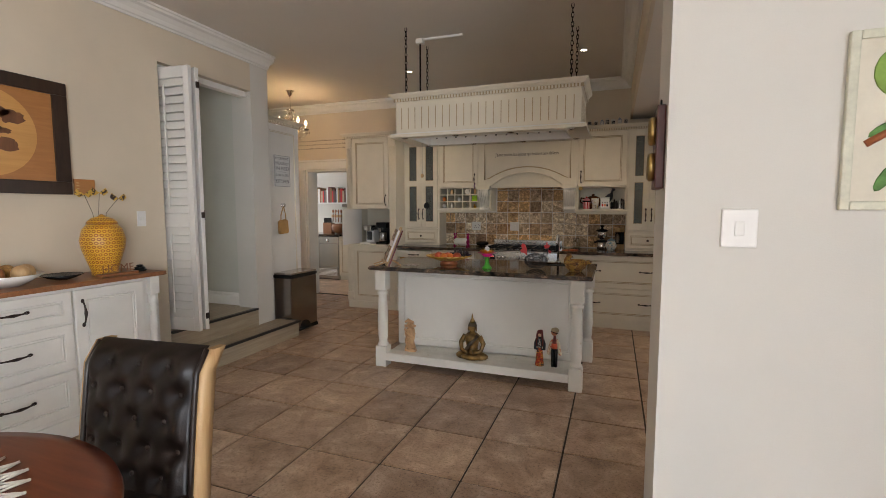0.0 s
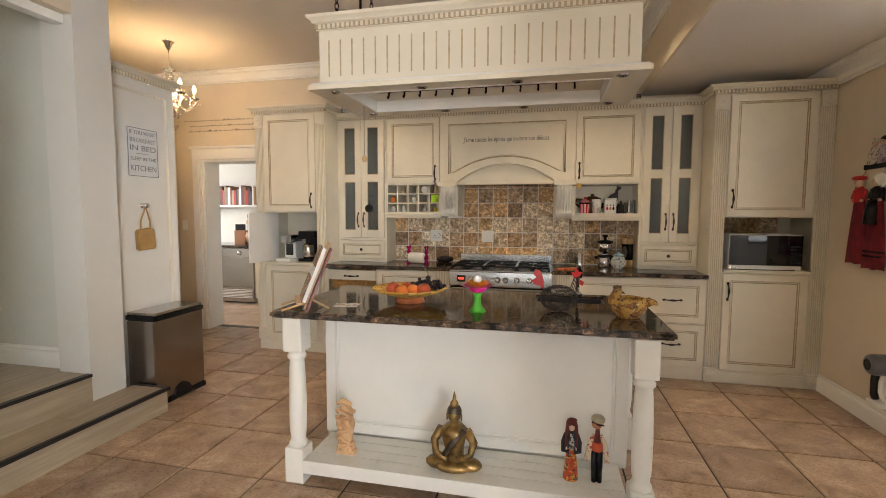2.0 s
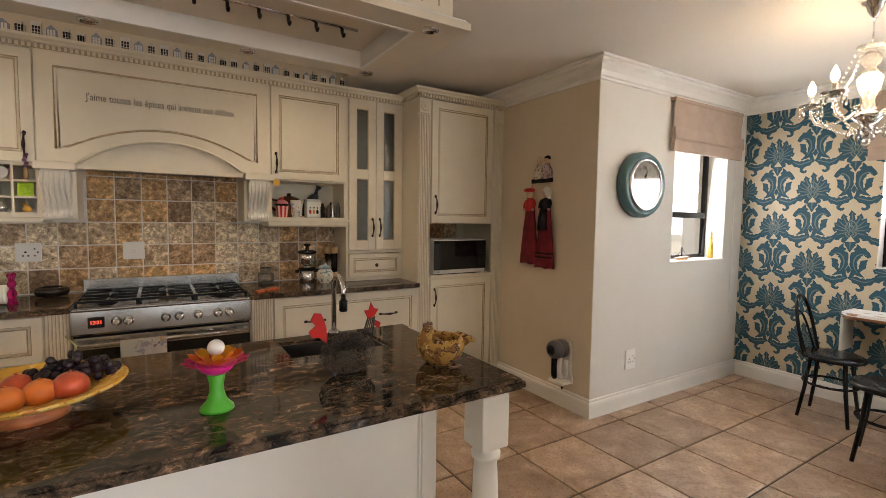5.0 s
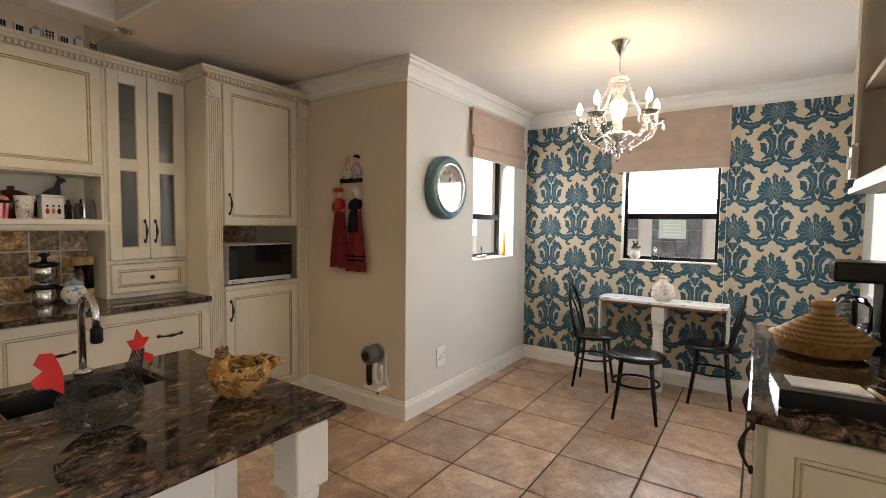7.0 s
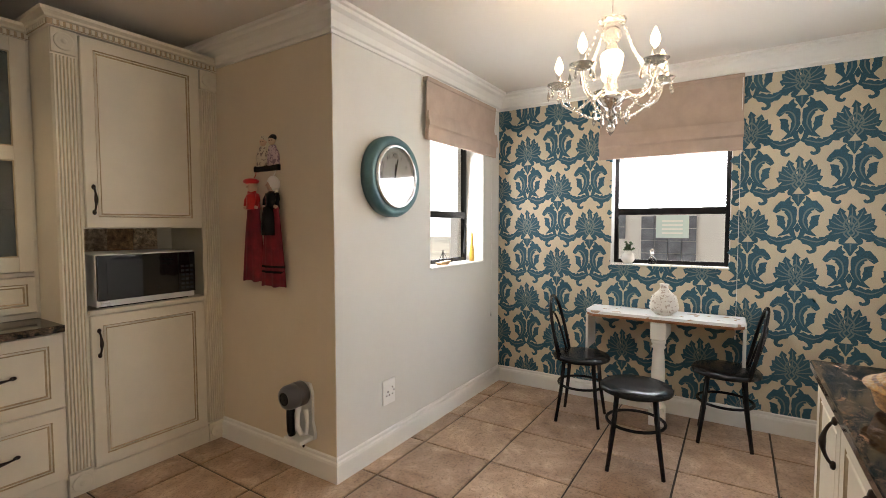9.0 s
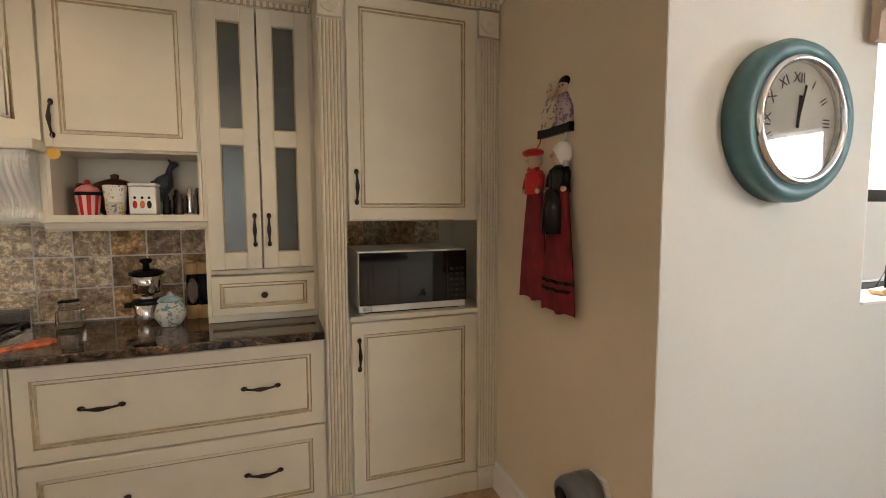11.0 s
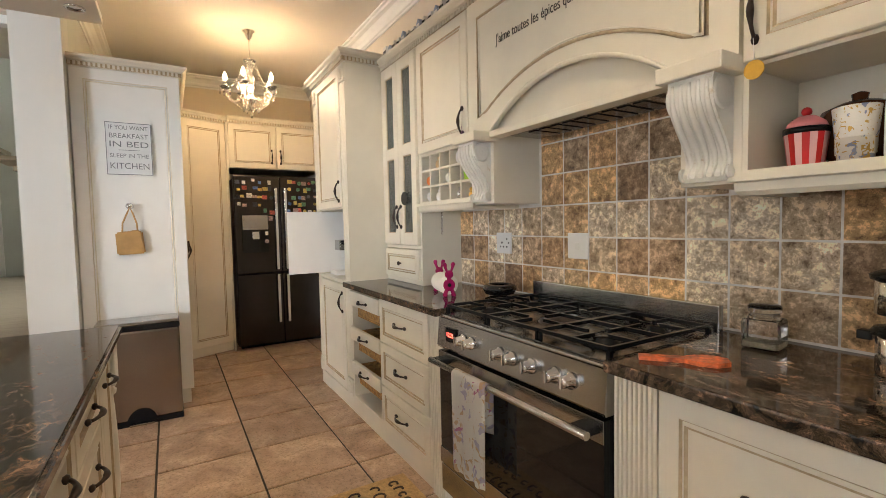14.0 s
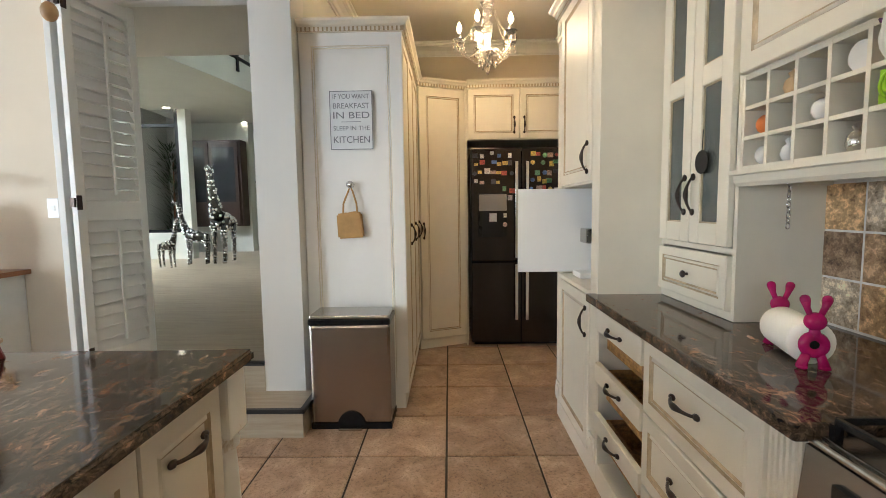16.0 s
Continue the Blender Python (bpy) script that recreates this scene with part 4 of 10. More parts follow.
part("bowl", boxes((-hw, hw, -hd, hd, 0, 0.01), (-hw, -hw + 0.008, -hd, hd, 0.01, 0.168), (hw - 0.008, hw, -hd, hd, 0.01, 0.168), (-hw, hw, -hd, -hd + 0.008, 0.01, 0.168), (-hw, hw, hd - 0.008, hd, 0.01, 0.168)), painted("dull_sink_steel", (0.07, 0.068, 0.065), 0.45, 0.1, 9, 0.05, metal=1.0), snk)
bm = bmesh.new()
lathe(bm, [(0.03, 0.010), (0.028, 0.014), (0.01, 0.012)], (0, 0, 0), 16)
part("drain", bm, CHROME, snk)
tap = thing("mixer_tap", "chrome gooseneck mixer tap behind the island sink", "tap", -0.33, 4.615, 0.900)
bm = bmesh.new()
tube(bm, [(0, 0, 0.0), (0, 0, 0.20)] + [(0, -0.06 + 0.06 * math.cos(a), 0.20 + 0.06 * math.sin(a)) for a in [math.pi * k / 10 for k in range(1, 11)]] + [(0, -0.12, 0.17)], 0.011, 10)
lathe(bm, [(0.026, 0), (0.026, 0.012), (0.016, 0.02)], (0, 0, 0), 16)
sp = part("spout", bm, CHROME, tap)
bm = bmesh.new()
lathe(bm, [(0.012, 0.17), (0.017, 0.165), (0.017, 0.125), (0.013, 0.12)], (0, -0.12, 0), 14)
part("spray_head", bm, BLACK, sp)

# ---- hanging extractor box over the island ----
hood = thing("hanging_canopy", "cream panelled canopy hung on chains over the island", "extractor canopy")
HX0, HX1, HY0, HY1 = -1.755, -0.07, 3.98, 4.66
carcass(hood, (HX0 + 0.045, HX1 - 0.045, HY0 + 0.045, HY0 + 0.065, 2.06, 2.36), (HX0 + 0.045, HX1 - 0.045, HY1 - 0.065, HY1 - 0.045, 2.06, 2.36), (HX0 + 0.045, HX0 + 0.065, HY0 + 0.065, HY1 - 0.065, 2.06, 2.36), (HX1 - 0.065, HX1 - 0.045, HY0 + 0.065, HY1 - 0.065, 2.06, 2.36), (HX0 + 0.065, HX1 - 0.065, HY0 + 0.065, HY1 - 0.065, 2.10, 2.12), name="side_board")
gx0, gx1 = HX0 + 0.10, HX1 - 0.10
for i in range(24):
    x = gx0 + (gx1 - gx0) * i / 23
    for y in (HY0 + 0.0445, HY1 - 0.0445):
        part("groove_slat", one(x - 0.004, x + 0.004, y - 0.001, y + 0.001, 2.11, 2.295), PATINA, hood)
for i in range(9):
    y = HY0 + 0.10 + (HY1 - HY0 - 0.2) * i / 8
    for x in (HX0 + 0.0445, HX1 - 0.0445):
        part("groove_slat", one(x - 0.001, x + 0.001, y - 0.004, y + 0.004, 2.11, 2.295), PATINA, hood)
crown(hood, [(HX1 - 0.045, HY1 - 0.045), (HX1 - 0.045, HY0 + 0.045), (HX0 + 0.045, HY0 + 0.045), (HX0 + 0.045, HY1 - 0.045), (HX1 - 0.045, HY1 - 0.045)], 2.345)
bm = bmesh.new()
fr = 0.105
for r in ((HX0, HX1, HY0, HY0 + fr), (HX0, HX1, HY1 - fr, HY1), (HX0, HX0 + fr + 0.05, HY0 + fr, HY1 - fr), (HX1 - fr - 0.05, HX1, HY0 + fr, HY1 - fr)):
    box(bm, r[0], r[1], r[2], r[3], 2.035, 2.060)
part("lower_frame", bm, CREAM, hood)
bm = bmesh.new()
mould(bm, [(HX0 + 0.045, HY0 + 0.045, 2.06), (HX0 + 0.045, HY1 - 0.045, 2.06), (HX1 - 0.045, HY1 - 0.045, 2.06), (HX1 - 0.045, HY0 + 0.045, 2.06)], [(0, 0), (0.040, 0.0), (0.032, 0.012), (0, 0.018)], True)
part("edge_moulding", bm, WHITE, hood)
ix0, ix1, iy0, iy1 = HX0 + fr + 0.05, HX1 - fr - 0.05, HY0 + fr, HY1 - fr
carcass(hood, (ix0 + 0.001, ix1 - 0.001, iy0 + 0.001, iy0 + 0.014, 2.032, 2.0995), (ix0 + 0.001, ix1 - 0.001, iy1 - 0.014, iy1 - 0.001, 2.032, 2.0995), (ix0 + 0.001, ix0 + 0.014, iy0 + 0.014, iy1 - 0.014, 2.032, 2.0995), (ix1 - 0.014, ix1 - 0.001, iy0 + 0.014, iy1 - 0.014, 2.032, 2.0995), material=WHITE, name="recess_trim")
for i in range(4):
    x = HX0 + 0.12 + (HX1 - HX0 - 0.24) * i / 3
    for y in (HY0 + 0.065, HY1 - 0.065):
        bm = bmesh.new()
        lathe(bm, [(0.030, 0), (0.030, -0.004), (0.022, -0.006), (0.020, -0.001)], (x, y, 2.035), 16)
        part("spot_ring", bm, CHROME, hood)
bm = bmesh.new()
tube(bm, [(gx0 + 0.16, HY0 + 0.36, 2.10), (gx1 - 0.16, HY0 + 0.36, 2.10)], 0.008, 8)
bar = part("hook_bar", bm, CHROME, hood)
for i in range(12):
    x = gx0 + 0.22 + (gx1 - gx0 - 0.44) * i / 11
    bm = bmesh.new()
    tube(bm, [(x, HY0 + 0.36, 2.094), (x, HY0 + 0.358, 2.075), (x, HY0 + 0.345, 2.06), (x, HY0 + 0.335, 2.066)], 0.006, 6)
    part("pot_hook", bm, BLACK, bar)


def chain(parent, x, y, z0, z1):
    n = int((z1 - z0) / 0.034)
    bm = bmesh.new()
    for i in range(n):
        z = z0 + (i + 0.5) * (z1 - z0) / n
        pts = [(0.010 * math.cos(a), 0.024 * math.sin(a)) for a in [2 * math.pi * k / 10 for k in range(10)]]
        tube(bm, [(x + p, y, z + q) if i % 2 else (x, y + p, z + q) for p, q in pts], 0.0035, 5, 0, True)
    return part("chain", bm, BLACK, parent)


for x in (-1.63, -0.20):
    for y in (4.07, 4.57):
        chain(hood, x, y, 2.36, HIGH)
bm = bmesh.new()
tube(bm, [(-1.62, 4.37, 2.17), (-1.62, 4.37, HIGH)], 0.008, 6)
part("cable", bm, BLACK, hood)

# ---- the range ----
rg = thing("range_cooker", "stainless steel range cooker with gas hob and red display", "cooker", -1.39, 5.858)
W = 0.917
part("carcass", one(0.004, W - 0.004, 0.03, 0.575, 0.08, 0.868), BLACK, rg)
# plain hob steel with the dark reflections put into its base colour
part("hob_plate", one(0.012, W - 0.012, 0.012, 0.54, 0.874, 0.8845, 0.002), painted("dark_reflection_steel", (0.16, 0.15, 0.145), 0.22, 0.1, 6, 0, metal=1.0), rg)
part("hob_rim", one(0, W, -0.005, 0.575, 0.868, 0.880, 0.005), STEEL, rg)
part("backguard", one(0.0, W, 0.545, 0.572, 0.884, 0.985, 0.004), STEEL, rg)
bm = bmesh.new()
prism(bm, [(-0.012, 0.735), (-0.018, 0.745), (-0.006, 0.866), (0.03, 0.868), (0.03, 0.735)], 0.0, W, "x")
pan = part("control_panel", bm, STEEL, rg)
part("display", one(0.075, 0.150, -0.0195, -0.010, 0.775, 0.835), BLACKGLASS, pan)
writing(pan, "red_digits", "12:21", 0.026, pose(0.112, -0.0205, 0.805, 90, 0, 0), DIGIT)
for x in (0.205, 0.262, 0.445, 0.515, 0.615, 0.725, 0.790):
    bm = bmesh.new()
    lathe(bm, [(0.026, 0), (0.026, -0.008), (0.019, -0.012), (0.018, -0.036), (0.015, -0.040), (0.002, -0.040)], (x, -0.012, 0.803), 18, axis="y")
    box(bm, x - 0.004, x + 0.004, -0.060, -0.048, 0.785, 0.822, 0.002)
    part("knob", bm, CHROME, pan)
d = part("oven_door", boxes((0.006, W - 0.006, -0.012, 0.028, 0.215, 0.722, 0.004)), BLACKGLASS, rg, "black glass oven door")
part("door_trim", boxes((0.006, W - 0.006, -0.016, -0.0125, 0.215, 0.285, 0.001), (0.006, W - 0.006, -0.016, -0.0125, 0.655, 0.722, 0.001)), STEEL, d)
bm = bmesh.new()
tube(bm, [(0.02, -0.065, 0.688), (W - 0.02, -0.065, 0.688)], 0.013, 12)
for x in (0.06, W - 0.06):
    box(bm, x - 0.03, x + 0.03, -0.062, -0.012, 0.676, 0.700, 0.004, 1)
part("oven_handle", bm, (STEEL, BLACK), d)
part("lower_drawer", one(0.006, W - 0.006, -0.012, 0.028, 0.085, 0.208, 0.005), STEEL, rg)
part("foot_rail", one(0.03, W - 0.03, 0.05, 0.5, 0.0, 0.08), BLACK, rg)
for i, (x, y, r) in enumerate(((0.15, 0.16, 0.038), (0.15, 0.42, 0.05), (0.46, 0.29, 0.065), (0.77, 0.16, 0.05), (0.77, 0.42, 0.038))):
    bm = bmesh.new()
    lathe(bm, [(r * 1.5, 0), (r * 1.4, 0.006), (r, 0.008), (r, 0.016), (r * 0.85, 0.017), (r * 0.85, 0.024), (0.004, 0.026)], (x, y, 0.884), 18)
    part("burner", bm, (BLACK if i != 2 else IRON), rg)
for k in range(3):
    x0, x1 = 0.02 + k * 0.295, 0.305 + k * 0.295
    bm = bmesh.new()
    zt = 0.922
    for a, b in (((x0, 0.03), (x1, 0.03)), ((x0, 0.52), (x1, 0.52)), ((x0, 0.03), (x0, 0.52)), ((x1, 0.03), (x1, 0.52)), ((x0, 0.275), (x1, 0.275)), (((x0 + x1) / 2, 0.03), ((x0 + x1) / 2, 0.13)), (((x0 + x1) / 2, 0.20), ((x0 + x1) / 2, 0.36)), (((x0 + x1) / 2, 0.43), ((x0 + x1) / 2, 0.52)), ((x0, 0.15), (x0 + 0.10, 0.15)), ((x1 - 0.10, 0.15), (x1, 0.15)), ((x0, 0.41), (x0 + 0.10, 0.41)), ((x1 - 0.10, 0.41), (x1, 0.41))):
        dx, dy = (0.0055, 0.0) if a[0] == b[0] else (0.0, 0.0055)
        box(bm, min(a[0], b[0]) - dx, max(a[0], b[0]) + dx, min(a[1], b[1]) - dy, max(a[1], b[1]) + dy, zt - 0.013, zt, 0.002)
    for x in (x0, x1):
        for y in (0.03, 0.52):
            box(bm, x - 0.007, x + 0.007, y - 0.007, y + 0.007, 0.884, zt - 0.013)
    part("pan_grate", bm, BLACK, rg, "cast iron pan grate")


def cloth(name, w, h, material, label, m, fold=0.012, wave=3.0, back=0.10):
    """A cloth folded over a bar at its top."""
    bm = bmesh.new()
    nx, path = 14, []
    for i in range(7):
        path.append((0.020, -back * (1 - i / 6)))
    for i in range(7):
        a = math.pi * i / 6
        path.append((0.020 * math.cos(a), 0.020 * math.sin(a)))
    for i in range(1, 15):
        path.append((-0.020, -h * i / 14))
    grid = []
    for j, (y, z) in enumerate(path):
        row = []
        for i in range(nx + 1):
            s = i / nx
            f = fold * math.sin(s * math.pi * wave) * min(1, max(0, -z) * 6)
            x = (s - 0.5) * w * (1 - 0.10 * max(0, -z) / h * 0.4)
            ragged = random.uniform(-0.006, 0.006) if j == len(path) - 1 else 0
            row.append(bm.verts.new((x, y - abs(f), z + ragged)))
        grid.append(row)
    for a, b in zip(grid, grid[1:]):
        for i in range(nx):
            bm.faces.new((a[i], a[i + 1], b[i + 1], b[i])).smooth = True
    ext = bmesh.ops.solidify(bm, geom=bm.faces[:], thickness=0.003)
    ob = solo(name, bm, material, label, "towel")
    ob.matrix_basis = m
    return ob


def make_print(name, ground, blots):
    m, t, b = surface(name, 0.85)
    v = coords(t)
    col = None
    for k, (scale, cut, colour) in enumerate(blots):
        mp = coords(t, (1, 1, 1))
        g = grain(t, mp, scale, 3, 0.5, 0.5 + k)
        cut = 0.5 + (cut - 0.5) * 0.55
        mask = ramp(t, g, [(cut, (0, 0, 0)), (cut + 0.02, (1, 1, 1))])
        col = blend(t, mask, ground if col is None else col, colour)
    t.links.new(col, b.inputs["Base Color"])
    relief(t, b, grain(t, v, 400), 0.2, 0.002)
    return m


TOWEL = make_print("printed_tea_towel", (0.78, 0.75, 0.70), [(14, 0.60, (0.50, 0.46, 0.56)), (18, 0.64, (0.62, 0.46, 0.30)), (12, 0.78, (0.50, 0.22, 0.34))])
cloth("tea_towel", 0.225, 0.37, TOWEL, "white printed tea towel hung over the oven handle", pose(-1.39 + 0.335, 5.858 - 0.065, 0.682), 0.014, 3.0, 0.17)

# ---- microwave ----
mw = thing("microwave", "white microwave oven with a black glass door", "microwave", 0.93, 5.878, 0.945)
part("casing", one(0, 0.52, 0.02, 0.42, 0.008, 0.288, 0.006), PLASTIC_W, mw)
part("foot_strip", one(0.03, 0.49, 0.04, 0.40, 0.0, 0.008), BLACK, mw)
part("door_glass", one(0.002, 0.417, 0.002, 0.02, 0.042, 0.282, 0.003), BLACKGLASS, mw)
part("window", one(0.045, 0.385, 0.0, 0.003, 0.075, 0.240), painted("oven_window_glass", (0.012, 0.013, 0.015), 0.04, 0.1, 6, 0.0, IOR=1.5), mw)
kp = part("keypad", one(0.419, 0.518, 0.002, 0.02, 0.042, 0.282, 0.003), BLACKGLASS, mw)
for i in range(3):
    for j in range(6):
        part("key", one(0.433 + 0.026 * i, 0.452 + 0.026 * i, 0.0005, 0.0025, 0.06 + 0.026 * j, 0.074 + 0.026 * j), SCREEN, kp)
part("badge", one(0.02, 0.06, 0.0175, 0.0195, 0.016, 0.030), CHROME, mw)


# ---- sockets and switches ----
def plate(name, label, w, h, m, holes=(), rocker=None):
    ob = thing(name, label, "switch" if rocker else "socket")
    ob.matrix_basis = m
    bm = bmesh.new()
    box(bm, -w / 2, w / 2, -0.010, 0, -h / 2, h / 2, 0.004)
    part("faceplate", bm, PLASTIC_W, ob)
    for x, z, r in holes:
        bm = bmesh.new()
        lathe(bm, [(r, 0), (r, -0.0007)], (x, -0.010, z), 10, axis="y")
        part("pin_hole", bm, BLACK, ob)
    if rocker:
        bm = bmesh.new()
        box(bm, -rocker[0] / 2, rocker[0] / 2, -0.015, -0.0095, -rocker[1] / 2, rocker[1] / 2, 0.002)
        part("rocker", bm, WHITE, ob)
    return ob


TRIPLE = ((-0.025, -0.02, 0.005), (0.0, -0.02, 0.005), (-0.013, 0.002, 0.006), (0.03, -0.02, 0.005), (0.045, 0.002, 0.005), (0.03, 0.022, 0.005))
plate("wall_socket", "white double wall socket on the travertine splashback", 0.125, 0.115, pose(-1.655, NORTH - 0.0135, 1.165), TRIPLE)
plate("stove_switch", "white stove isolator switch on the travertine splashback", 0.122, 0.118, pose(-1.115, NORTH - 0.0135, 1.165), (), (0.03, 0.03))
plate("wall_socket", "white wall socket low on the pale wall", 0.115, 0.15, pose(2.05, NOOKY, 0.365), TRIPLE)
plate("light_switch", "white light switch on the pale wall", 0.095, 0.115, pose(0.505, 1.83, 1.345), (), (0.026, 0.045))
plate("light_switch", "white light switch beside the hall opening", 0.07, 0.12, pose(WEST, 2.82, 1.325, 0, 0, 90), (), (0.03, 0.03))
plate("light_switch", "small white switch on the nook wall", 0.05, 0.11, pose(3.35, SOUTHN, 1.15, 0, 0, 180), (), (0.02, 0.03))
plate("light_switch", "small white switch beside the scullery door", 0.07, 0.11, pose(-4.76, NORTH, 1.25), (), (0.03, 0.03))
plate("wall_socket", "white socket beside the hand vacuum", 0.09, 0.13, pose(STUB, 5.16, 0.33, 0, 0, -90), TRIPLE[:3])
plate("wall_socket", "white socket on the wallpapered wall", 0.11, 0.07, pose(NOOKX, 4.03, 0.33, 0, 0, -90), TRIPLE[:3])

# ---- things on the worktop behind the range ----

ph = thing("paper_towel_holder", "magenta rabbit paper towel holder with a white roll", "paper towel holder", -1.765, 6.105, 0.900, -16)
ph.scale = (0.9, 0.9, 0.9)
bm = bmesh.new()
lathe(bm, [(0.020, -0.096), (0.056, -0.098), (0.058, -0.094), (0.058, 0.094), (0.056, 0.098), (0.020, 0.096)], (0, 0, 0.066), 28, axis="x")
part("paper_roll", bm, PAPER, ph)
for s in (-1, 1):
    bm = bmesh.new()
    x = s * 0.113
    for e in (-1, 1):
        tube(bm, [(x, e * 0.026, 0.004), (x, e * 0.022, 0.022), (x, e * 0.013, 0.045)], [0.015, 0.012, 0.011], 10)
        ball(bm, (x + s * 0.004, e * 0.026, 0.006), 0.016, 0, 10, (1.0, 0.9, 0.4))
        tube(bm, [(x, e * 0.010, 0.140), (x, e * 0.020, 0.165), (x, e * 0.024, 0.182)], [0.007, 0.008, 0.012], 10)
        ball(bm, (x, e * 0.025, 0.186), 0.0125, 0, 10)
    tube(bm, [(x, 0.023 * math.cos(a), 0.066 + 0.023 * math.sin(a)) for a in [2 * math.pi * k / 20 for k in range(20)]], 0.013, 10, 0, True)
    tube(bm, [(x, 0, 0.088), (x, 0, 0.112)], [0.015, 0.011], 10)
    ball(bm, (x, 0, 0.128), 0.026, 0, 16, (0.85, 1, 0.95))
    part("rabbit_end", bm, PINK, ph)
    bm = bmesh.new()
    lathe(bm, [(0.013, -0.006), (0.013, 0.004)], (x, 0, 0.066), 14, axis="x")
    part("end_cap", bm, BLACK, ph)
bm = bmesh.new()
lathe(bm, [(0.03, 0), (0.075, 0.012), (0.088, 0.035), (0.08, 0.055), (0.055, 0.062), (0.05, 0.052), (0.06, 0.045), (0.045, 0.03), (0.004, 0.024)], steps=28)
solo("black_dish", bm, BLACKGLASS, "glossy black covered dish beside the range", "dish", -1.53, 6.30, 0.900)
cf = thing("steam_pot", "two-tier steel coffee pot with black lids", "coffee pot", 0.015, 6.29, 0.900)
bm = bmesh.new()
lathe(bm, [(0.055, 0), (0.058, 0.005), (0.058, 0.095), (0.05, 0.10), (0.03, 0.12), (0.03, 0.14)], steps=24)
part("lower_pot", bm, CHROME, cf)
bm = bmesh.new()
lathe(bm, [(0.066, 0.095), (0.07, 0.10), (0.062, 0.112), (0.02, 0.118)], steps=24)
part("lower_lid", bm, BLACK, cf)
bm = bmesh.new()
lathe(bm, [(0.045, 0.14), (0.062, 0.145), (0.062, 0.225), (0.055, 0.23)], steps=24)
part("upper_pot", bm, CHROME, cf)
bm = bmesh.new()
lathe(bm, [(0.07, 0.226), (0.072, 0.238), (0.05, 0.248), (0.016, 0.252), (0.012, 0.275), (0.026, 0.285), (0.026, 0.298), (0.004, 0.302)], steps=24)
part("upper_lid", bm, BLACK, cf)
for s in (-1, 1):
    part("lug", one(s * 0.062 if s > 0 else -0.092, 0.092 if s > 0 else -0.062, -0.014, 0.014, 0.075, 0.098, 0.004), BLACK, cf)
sj = thing("sugar_jar", "blue and white glazed pottery jar with lid", "jar", 0.125, 6.19, 0.900)
CHINA = make_print("painted_pottery", (0.64, 0.66, 0.62), [(46, 0.62, (0.12, 0.30, 0.38)), (54, 0.70, (0.48, 0.24, 0.08))])
bm = bmesh.new()
lathe(bm, [(0.035, 0), (0.04, 0.004), (0.062, 0.04), (0.064, 0.065), (0.052, 0.095), (0.044, 0.105), (0.05, 0.112)], steps=24)
part("pot", bm, CHINA, sj)
bm = bmesh.new()
lathe(bm, [(0.05, 0.112), (0.052, 0.118), (0.035, 0.132), (0.012, 0.14), (0.011, 0.15), (0.003, 0.155)], steps=20)
part("lid", bm, BLUEC, sj)
gj = thing("storage_jar", "square clear glass jar with a little pale rice inside", "jar", -0.29, 6.30, 0.900, 8)
bm = bmesh.new()
box(bm, -0.047, 0.047, -0.047, 0.047, 0, 0.088, 0.012)
lathe(bm, [(0.044, 0.086), (0.036, 0.100), (0.036, 0.106)], steps=22)
part("jar", bm, GLASSJAR, gj)
part("rice", one(-0.042, 0.042, -0.042, 0.042, 0.006, 0.024, 0.004), painted("pale_rice", (0.45, 0.42, 0.30), 0.8, 0.2, 60, 0.2), gj)
bm = bmesh.new()
lathe(bm, [(0.041, 0.106), (0.042, 0.122), (0.036, 0.127), (0.004, 0.128)], steps=22)
part("lid", bm, GLASSJAR, gj)
for x, label, mid in ((0.195, "tall salt mill with wooden ends and clear body", GLASSJAR), (0.245, "tall pepper mill with wooden ends, dark pepper inside", BLACK)):
    ml = thing("spice_mill", label, "spice mill", x, 6.33, 0.900, 0, "salt and pepper mills")
    bm = bmesh.new()
    lathe(bm, [(0.030, 0), (0.030, 0.06), (0.027, 0.065)], steps=18)
    part("base", bm, PALEWOOD, ml)
    bm = bmesh.new()
    lathe(bm, [(0.026, 0.065), (0.026, 0.215)], steps=18)
    part("barrel", bm, mid, ml)
    bm = bmesh.new()
    lathe(bm, [(0.027, 0.215), (0.031, 0.222), (0.031, 0.262), (0.026, 0.27), (0.004, 0.271)], steps=18)
    part("cap", bm, PALEWOOD, ml)
bm = bmesh.new()
prism(bm, [(-0.11, -0.012), (0.0, -0.014), (0.03, -0.035), (0.07, -0.042), (0.105, -0.02), (0.105, 0.02), (0.07, 0.042), (0.03, 0.035), (0.0, 0.014), (-0.11, 0.012)], 0.0, 0.012, "z")
solo("spoon_rest", bm, painted("orange_melamine", (0.70, 0.16, 0.05), 0.4, 0.4, 40, 0.02), "orange patterned spoon rest on the granite", "spoon rest", -0.34, 5.99, 0.900, 40)

# ---- open shelf canisters ----
SH = 1.402
ck = thing("cupcake_canister", "red and pink cupcake-shaped canister", "canister", -0.18, 6.255, SH)
bm = bmesh.new()
for i in range(18):
    a, b = 2 * math.pi * i / 18, 2 * math.pi * (i + 1) / 18
    v = [bm.verts.new((r * math.cos(t), r * math.sin(t), z)) for t, r, z in ((a, 0.038, 0), (b, 0.038, 0), (b, 0.048, 0.085), (a, 0.048, 0.085))]
    bm.faces.new(v).material_index = i % 2
part("wrapper", bm, (SCARLET, painted("pale_pink", (0.75, 0.45, 0.45), 0.5, 0.03)), ck)
bm = bmesh.new()
